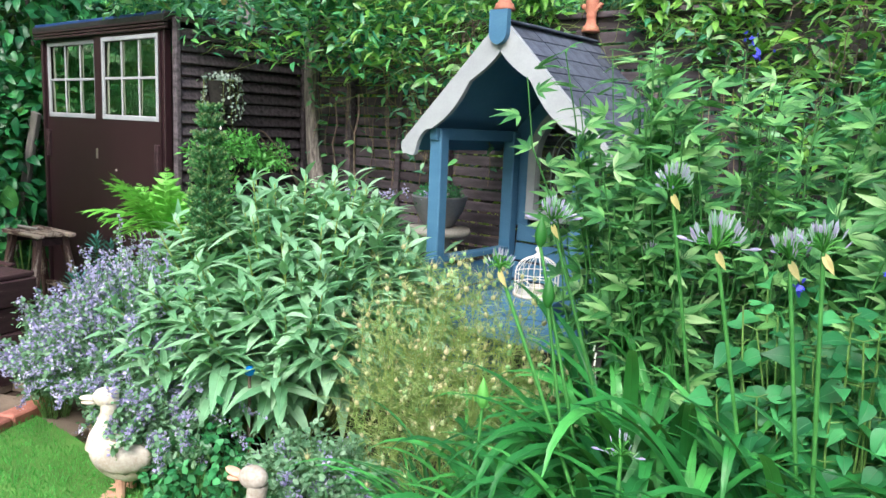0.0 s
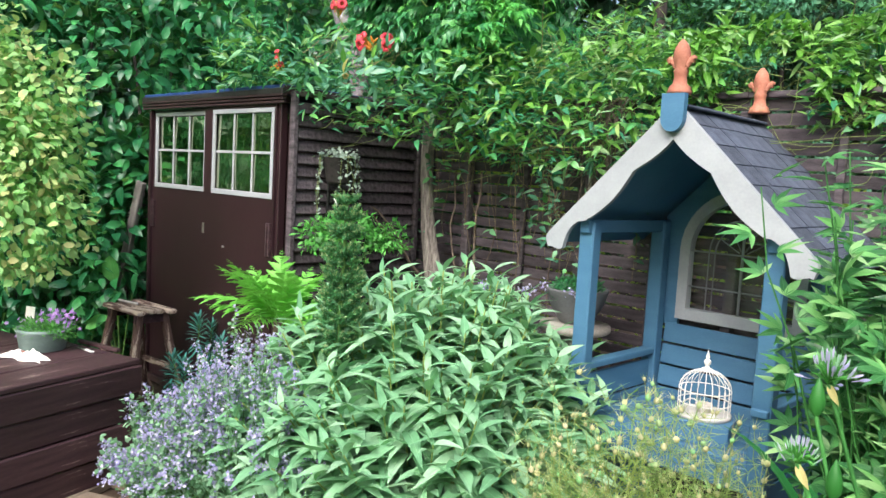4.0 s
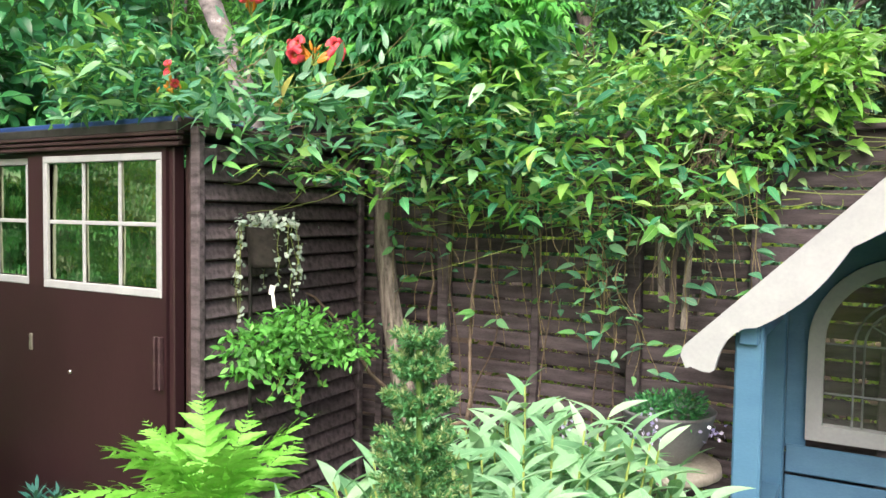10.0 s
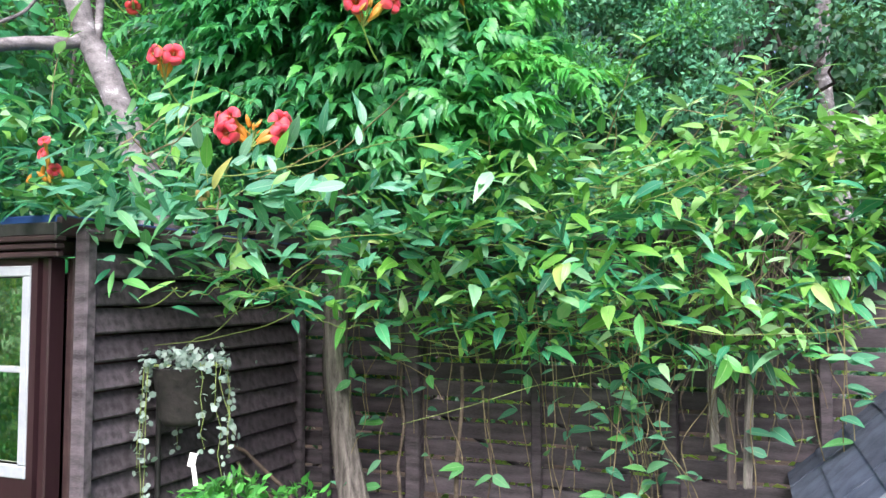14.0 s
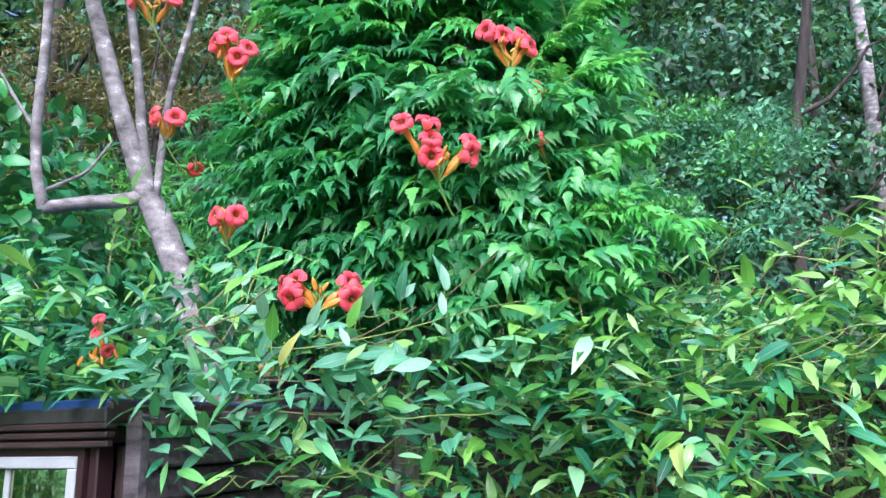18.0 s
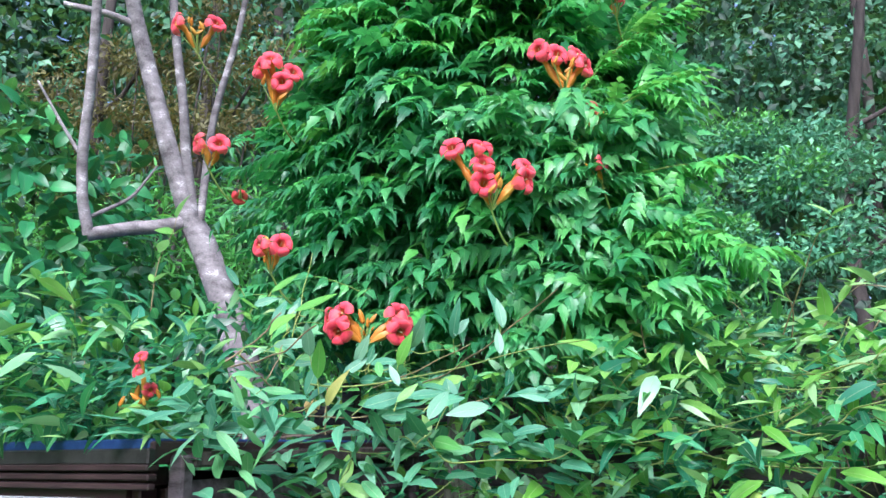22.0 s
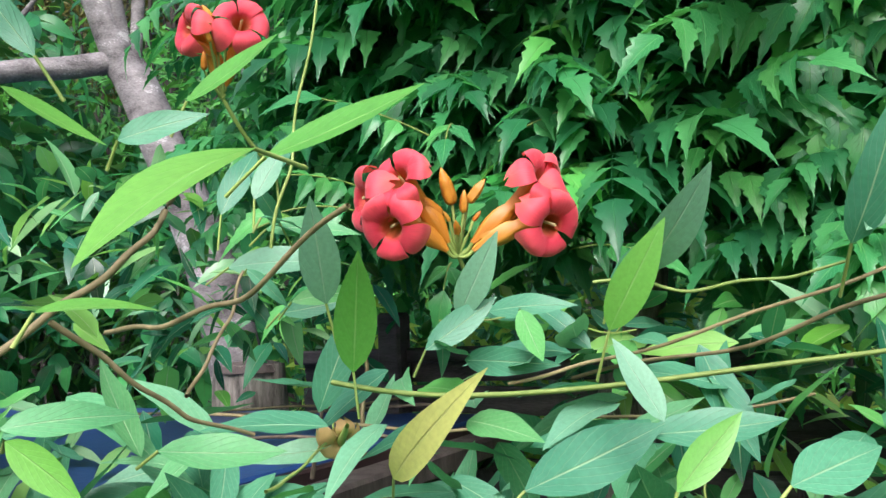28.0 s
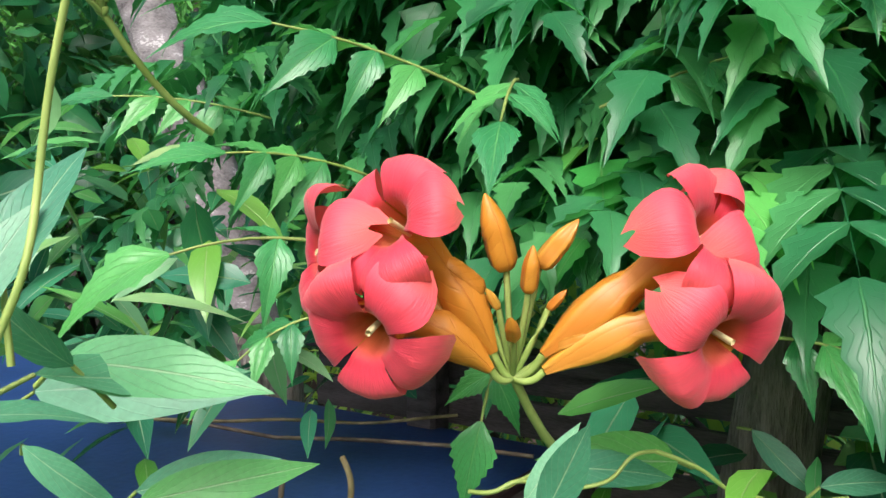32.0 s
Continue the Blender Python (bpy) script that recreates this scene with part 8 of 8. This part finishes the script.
cloud("leaves", leaf_form(0.95, 4, 0.1, 0.1, 0.5, 0.45, base=0.4), lp, rand_dirs(rng, len(lp), (0.2, -0.4, -0.2)), rand_dirs(rng, len(lp), (0.3, -0.5, 0.5)), rng.uniform(0.012, 0.02, len(lp)), L_SILVER, wallpot, "round silver trailing leaves", "stuff")
tubes("trail_mass", runs, M_STEMY, wallpot, 4, "", "stuff")
tag = thing("plant_tag", -4.08, 2.74, 1.455, 0, "white plastic plant tag hanging below the pot", "plant tag")
block("label", (0.02, 0.003, 0.036), M_TAG, tag, (0, 0, 0.05), (0, 12, 20), 0.001)
block("stem", (0.012, 0.003, 0.05), M_TAG, tag, (0.008, 0, 0.01), (0, -8, 20), 0.001)
basket = thing("hanging_basket", -4.10, 2.86, 1.17, 0, "moss basket overflowing with lime green trailing leaves", "hanging basket")
lathe("moss_liner", [(0, 0), (0.06, 0.01), (0.1, 0.05), (0.12, 0.1), (0.1, 0.1), (0, 0.09)], M_DARKPOT, basket, 18)
leaf_mass(basket, [(0.02, 0.02, 0.14, 0.16, 0.2, 0.12), (0.04, 0.14, 0.06, 0.13, 0.17, 0.12), (0.03, -0.1, 0.12, 0.12, 0.14, 0.09), (0.06, 0.2, 0.0, 0.1, 0.13, 0.12), (0.03, 0.02, 0.2, 0.1, 0.12, 0.07), (0.03, -0.22, 0.04, 0.08, 0.13, 0.08), (0.05, 0.1, -0.1, 0.08, 0.14, 0.08), (0.1, 0.22, 0.06, 0.12, 0.16, 0.13), (0.02, -0.2, 0.13, 0.09, 0.16, 0.1)], 2500, leaf_form(0.42, 3, 0.2, 0.2, 0.4, 0.9), 0.038, L_LIME, rng, np.zeros(3), "lime green leaves", 0.5)
runs, lp, lw = [], [], []
for k in range(9):
    a = np.array([0.05, rng.uniform(-0.2, 0.2), 0.08])
    b = a + np.array([rng.uniform(0, 0.12), rng.uniform(-0.28, 0.05), rng.uniform(-0.2, 0.02)])
    c = bend(a, b, 0.03, 6, 0.006, rng)
    runs.append((c, 0.0016, 0.001))
    for q in c[2:]:
        lp += [q, q]
        lw += [rng.normal(0, 1, 3), rng.normal(0, 1, 3)]
cloud("trailing_leaves", OVATE, np.array(lp), np.array(lw), rand_dirs(rng, len(lp), (0.3, -0.3, 1)), 0.035, L_LIME, basket, "", "stuff")
tubes("trail_mass", runs, M_STEMY, basket, 4, "", "stuff")

# things on the raised bed
flowerpot = thing("flower_pot", -4.87, 1.43, BED_TOP, 0, "grey-green oval pot of mauve trailing flowers", "plant pot")
lathe("pot", [(0, 0), (0.105, 0), (0.112, 0.006), (0.128, 0.1), (0.134, 0.106), (0.132, 0.118), (0.122, 0.118), (0.118, 0.095), (0, 0.09)], M_SAGEPOT, flowerpot, 30)
leaf_mass(flowerpot, [(0, 0, 0.115, 0.13, 0.13, 0.05), (0.1, 0.05, 0.11, 0.08, 0.08, 0.05), (-0.1, 0.0, 0.1, 0.08, 0.08, 0.05)], 1500, leaf_form(0.2, 2, 0.1, 0.1, 0.5, 1.0), 0.03, L_LIME, rng, np.zeros(3), "fine lime green foliage", 0.4, 0.5, "foliage")
fp = np.concatenate([np.array(q) + rng.normal(0, 0.035, (n, 3)) * np.array([1, 1, 0.5]) for q, n in (((0.08, 0.06, 0.185), 60), ((0.14, 0.08, 0.15), 30), ((-0.08, -0.06, 0.14), 8), ((-0.12, -0.05, 0.06), 6), ((0.0, 0.02, 0.17), 20))])
PETALS = joined([(leaf_form(0.55, 2, 0.1, 0.1, 0.6, 0.6), pose(0, 0, 0, 0, 0, 72 * k)) for k in range(5)])
cloud("blossom", PETALS, fp, rand_dirs(rng, len(fp), (0.2, -0.3, 0), 0.4), rand_dirs(rng, len(fp), (0.1, -0.8, 0.8), 0.3), 0.013, P_MAUVE, flowerpot, "small mauve flowers", "stuff")
marker = thing("plant_marker", -5.06, 1.42, BED_TOP, 20, "pale blue-white plant marker standing by the pot", "plant marker")
block("card", (0.07, 0.006, 0.2), M_TAG, marker, (0, 0, 0.1), (-6, 0, 0), 0.003)
cloth = thing("crumpled_cloth", -4.72, 1.30, BED_TOP, 25, "crumpled white cloth with red marks", "cloth")
bm = bmesh.new()
bmesh.ops.create_grid(bm, x_segments=46, y_segments=26, size=1.0)
for q in bm.verts:
    x, y = q.co.x, q.co.y
    edge = 1 - max(abs(x), abs(y)) ** 4
    h = 0.5 + 0.9 * noise.noise(Vector((x * 2.6, y * 2.2, 4))) + 0.5 * noise.noise(Vector((x * 6, y * 6, 9)))
    q.co = Vector((x * 0.125 * (1 + 0.2 * math.sin(y * 5)), y * 0.055 * (1 + 0.25 * math.sin(x * 6)), 0.003 + max(0, edge) * max(0.05, h) * 0.035))
bmesh.ops.solidify(bm, geom=bm.faces[:], thickness=0.002)
part("fabric", bm, M_CLOTH, cloth, "", True)
for x, y in ((-0.05, 0.0), (-0.03, 0.01)):
    block("red_mark", (0.022, 0.012, 0.004), M_BRICK, cloth, (x, y, 0.028), (5, 8, 30), 0.001, "dull red printed mark")
brush = thing("white_handled_knife", -4.68, 1.60, BED_TOP, 8, "white handled garden knife lying on the bed's top", "tool")
block("handle", (0.075, 0.018, 0.01), M_TAG, brush, (0, 0, 0.006), (0, 0, 0), 0.003)
block("blade", (0.08, 0.012, 0.003), M_METAL, brush, (-0.078, 0, 0.004), (0, 0, 0), 0.001)
slate = thing("loose_slat", -4.76, 1.68, BED_TOP, 14, "loose dark strip of wood on the raised bed", "timber")
block("strip", (0.34, 0.03, 0.018), M_SLEEPER, slate, (0, 0, 0.01), (0, 0, 0), 0.003)
teal = thing("teal_bowl", -5.30, 1.98, 0.0, 0, "dark teal plastic tub on the ground", "tub")
lathe("tub", [(0, 0), (0.13, 0), (0.16, 0.3), (0.17, 0.31), (0.16, 0.315), (0.15, 0.3), (0.125, 0.02), (0, 0.02)], M_TEAL, teal, 28)
ball = thing("glass_ball_stake", -2.433, 1.77, 0, 0, "bright blue glass ball on a brown stake", "garden ornament")
tubes("stake", [(bend((0, 0, 0), (0, 0, 0.49)), 0.008, 0.007)], M_TWIG, ball, 7)
bm = bmesh.new()
bmesh.ops.create_uvsphere(bm, u_segments=20, v_segments=14, radius=0.022)
bmesh.ops.translate(bm, vec=(0, 0, 0.512), verts=bm.verts)
part("ball", bm, M_BLUEGLASS, ball, "", True)
mark = thing("metal_plant_label", -1.04, 2.02, 0, 15, "black and white plant label on a wire stake", "plant label")
tubes("wire", [(bend((0, 0, 0), (0, 0, 0.9)), 0.002, 0.002)], M_METAL, mark, 5)
block("plate", (0.028, 0.004, 0.13), M_BLACK, mark, (0, -0.005, 0.82), (0, 8, 0), 0.002)
for k in range(5):
    block("line", (0.005, 0.002, 0.018), M_TAG, mark, (-0.006 + 0.003 * (k % 2) - 0.0023 * (k - 2), -0.0085, 0.775 + 0.023 * k), (0, 8, 0), 0)

# the leaves nearest the lowest flowers
rng = np.random.default_rng(77)
L_FRESH = leafy("fresh_honeysuckle_leaf", [(0.0, (0.1, 0.33, 0.055)), (1.0, (0.2, 0.46, 0.08))], 0.34, 0.34, (0.34, 0.56, 0.2), 0.03, 0.5, 0.5, lush_=False, glow=(0.2, 0.55, 0.05))
YELLOW = [fast_mesh("vine_leaf", *leaf_form(0.32, 10, 0.2, d, 0.42, 1.0), L_FRESH) for d in (0.2, -0.1)]
L_YELLOWING = leafy("yellowing_leaf", [(0.0, (0.45, 0.5, 0.1)), (1.0, (0.58, 0.58, 0.2))], 0.35, 0.3, (0.5, 0.5, 0.2), 0.035, 0.5, lush_=False, glow=(0.6, 0.55, 0.08))
GOLDLEAF = [fast_mesh("vine_leaf", *leaf_form(0.22, 10, 0.2, 0.4, 0.42, 1.0), L_YELLOWING)]
L_PALE = leafy("pale_honeysuckle_leaf", [(0.0, (0.11, 0.28, 0.17)), (1.0, (0.17, 0.35, 0.23))], 0.42, 0.2, (0.4, 0.56, 0.4), 0.03, 0.5, 0.5, lush_=False, glow=(0.2, 0.45, 0.15))
PALE = [fast_mesh("vine_leaf", *leaf_form(0.34, 10, 0.2, d, 0.42, 1.0), L_PALE) for d in (0.2, 0.05)]


def near_leaf(p, w, s, kind, lift=None):
    """A leaf of the climber with its stalk; kind 0: plain, 1: yellow-green, 2: yellowing, 3: pale."""
    face = np.array(TO_EYE) + rng.normal(0, 0.25 if lift is None else 0.15, 3) + np.array([0, 0, 0.5 if lift is None else lift * 1.6])
    leaf_at(honeysuckle, p, w, tuple(face), s, int(rng.integers(4)), "leaf", (LEAF_MESHES, YELLOW, GOLDLEAF, PALE)[kind])
    tubes("leaf_stalk", [(bend(p, np.array(p) - np.array(w) * 0.3 + np.array([0, 0.008, -0.012]), 0.0, 4), 0.0010, 0.0012)], M_STEMY, honeysuckle, 5)


near_leaf((-4.054, 2.714, 2.313), (0.019, -0.037, 0.058), 0.086, 3)
near_leaf((-4.039, 2.725, 2.262), (0.024, -0.025, 0.078), 0.097, 1)
near_leaf((-3.997, 2.815, 2.3), (0.039, -0.015, 0.054), 0.077, 3)
near_leaf((-4.012, 2.785, 2.275), (0.032, 0.039, 0.03), 0.073, 0)
near_leaf((-4.001, 2.882, 2.305), (0.069, -0.008, 0.009), 0.079, 0)
near_leaf((-3.843, 2.807, 2.325), (0.054, -0.041, 0.046), 0.094, 3)
near_leaf((-3.864, 2.787, 2.285), (0.055, -0.031, 0.081), 0.086, 1)
near_leaf((-3.977, 2.678, 2.198), (0.067, -0.07, 0.05), 0.110, 2)
near_leaf((-4.125, 2.717, 2.4), (0.006, 0.024, 0.041), 0.057, 3)
near_leaf((-4.172, 2.783, 2.387), (0.074, 0.018, 0.003), 0.084, 0)
near_leaf((-3.879, 2.846, 2.312), (0.029, 0.003, 0.035), 0.057, 0)
near_leaf((-4.249, 2.815, 2.36), (0.093, 0.037, 0.012), 0.106, 3)
near_leaf((-4.172, 2.816, 2.322), (0.049, 0.033, 0.014), 0.073, 0)
near_leaf((-4.033, 2.919, 2.312), (0.014, -0.002, 0.029), 0.055, 0)
near_leaf((-4.212, 2.768, 2.403), (0.009, 0.032, 0.069), 0.086, 0)
near_leaf((-4.026, 3.1, 2.292), (-0.052, -0.082, 0.015), 0.099, 0)
near_leaf((-3.953, 2.84, 2.304), (0.022, -0.021, -0.034), 0.061, 0)
near_leaf((-3.71, 2.76, 2.33), (0.03, -0.05, 0.06), 0.088, 0)
near_leaf((-3.62, 2.8, 2.36), (0.01, -0.03, 0.06), 0.077, 0)
for k, (p, w, s) in enumerate((((-3.675, 2.586, 2.159), (0.016, 0.046, 0.056), 0.085), ((-3.574, 2.638, 2.181), (-0.057, -0.052, -0.013), 0.085), ((-3.591, 2.754, 2.343), (-0.007, -0.003, 0.064), 0.066), ((-3.58, 2.711, 2.284), (-0.009, 0.01, 0.05), 0.056), ((-3.702, 2.751, 2.336), (0.022, 0.029, 0.043), 0.058), ((-3.812, 2.707, 2.233), (-0.025, 0.002, 0.046), 0.056))):
    leaf_at(honeysuckle, p, w, tuple(np.array(TO_EYE) + np.array([0.1 * (k % 3), 0, 0.5])), s, k, "leaf", PALE)
# leaves round the edges of the gap, some seen edge-on
near_leaf((-4.086, 2.612, 2.447), (0.052, 0.024, 0.031), 0.075, 1, 0.6)
near_leaf((-4.029, 2.454, 2.404), (0.009, 0.041, -0.022), 0.050, 1, 0.8)
near_leaf((-4.079, 2.502, 2.443), (-0.021, -0.016, 0.036), 0.050, 0, 0.2)
near_leaf((-4.086, 2.559, 2.41), (0.04, 0.02, 0.014), 0.055, 0, 0.3)
near_leaf((-4.024, 2.468, 2.305), (0.021, 0.045, 0.009), 0.055, 1, 1.4)
near_leaf((-4.062, 2.477, 2.253), (0.031, 0.039, 0.007), 0.060, 0, 0.3)
near_leaf((-4.04, 2.466, 2.25), (0.033, 0.01, -0.021), 0.050, 1, 0.2)
near_leaf((-4.057, 2.563, 2.23), (0.038, 0.044, -0.009), 0.070, 0, 0.6)
near_leaf((-3.893, 2.691, 2.193), (0.052, 0.082, 0.021), 0.110, 0, 0.5)
near_leaf((-3.802, 2.682, 2.2), (0.021, 0.03, 0.027), 0.060, 1, 0.3)
near_leaf((-3.839, 2.774, 2.216), (0.067, 0.036, 0.0), 0.090, 0, 0.8)
near_leaf((-3.751, 2.733, 2.196), (0.046, 0.057, 0.016), 0.085, 0, 0.5)
near_leaf((-4.149, 2.761, 2.388), (0.009, 0.078, -0.018), 0.085, 0, 0.7)
near_leaf((-4.148, 2.774, 2.389), (0.006, -0.031, 0.021), 0.050, 0, 0.3)
near_leaf((-4.118, 2.735, 2.423), (-0.006, 0.022, 0.043), 0.055, 0, 0.2)
near_leaf((-4.12, 2.719, 2.385), (0.013, 0.045, 0.002), 0.045, 0, 1.4)
near_leaf((-4.207, 2.84, 2.313), (0.04, 0.051, 0.008), 0.068, 0, 0.3)
near_leaf((-4.072, 3.0, 2.306), (0.067, 0.044, 0.004), 0.080, 0, 0.6)
near_leaf((-4.053, 2.941, 2.309), (0.016, 0.011, 0.028), 0.045, 0, 0.3)
near_leaf((-3.992, 3.149, 2.307), (0.035, -0.003, -0.033), 0.055, 0, 0.4)
near_leaf((-3.947, 3.117, 2.287), (0.039, 0.026, 0.007), 0.060, 0, 0.5)
near_leaf((-4.192, 2.779, 2.352), (0.023, 0.015, -0.023), 0.050, 0, 0.4)
near_leaf((-3.912, 2.484, 2.364), (0.017, -0.104, -0.038), 0.100, 1, 3.0)
near_leaf((-4.0, 2.59, 2.393), (0.088, 0.042, 0.029), 0.1, 1, 0.9)
for b, w, r in (((-4.079, 2.476, 2.282), (0.076, 0.074, 0.102), 0.0022), ((-4.103, 2.626, 2.254), (-0.031, 0.087, 0.089), 0.0016), ((-4.084, 2.516, 2.303), (0.018, 0.133, -0.076), 0.0018), ((-4.113, 2.722, 2.36), (0.037, 0.019, 0.203), 0.0014), ((-4.063, 2.656, 2.189), (-0.076, 0.184, 0.03), 0.0014),
                ((-3.966, 2.839, 2.244), (0.282, -0.05, 0.076), 0.0016), ((-3.877, 2.798, 2.32), (0.164, 0.008, 0.003), 0.0014), ((-4.096, 2.961, 2.3), (0.076, 0.074, 0.016), 0.0014), ((-4.02, 3.035, 2.316), (0.087, 0.091, -0.035), 0.0014), ((-4.937, 3.242, 2.158), (0.466, 0.306, 0.008), 0.003), ((-4.248, 3.038, 2.142), (-0.002, 0.0, 0.13), 0.003)):
    tubes("runner", [(soften(bend(b, np.array(b) + np.array(w), 0.008, 9, 0.004, rng)), r, r * 0.8)], M_VINESTEM if r > 0.0015 else M_STEMY, honeysuckle, 6)
for a, b, r in (((-4.28, 2.70, 2.30), (-3.95, 2.60, 2.36), 0.0024), ((-4.45, 2.95, 2.20), (-3.75, 3.02, 2.22), 0.0022), ((-3.95, 2.95, 2.24), (-3.45, 2.70, 2.40), 0.002)):
    tubes("runner", [(soften(bend(a, b, 0.02, 10, 0.006, rng)), r, r * 0.7)], M_VINESTEM, honeysuckle, 6)
twig = [(bend((-4.30, 3.0, 2.12), (-4.26, 2.99, 2.28), 0, 5, 0.003, rng), 0.003, 0.002), (bend((-4.7, 3.2, 2.14), (-4.2, 3.1, 2.15), 0, 7, 0.006, rng), 0.003, 0.003), (bend((-5.0, 3.3, 2.14), (-4.3, 3.45, 2.16), 0, 7, 0.006, rng), 0.003, 0.003)]
for q in twig:
    tubes("twig", [q], M_TWIG, honeysuckle, 5)
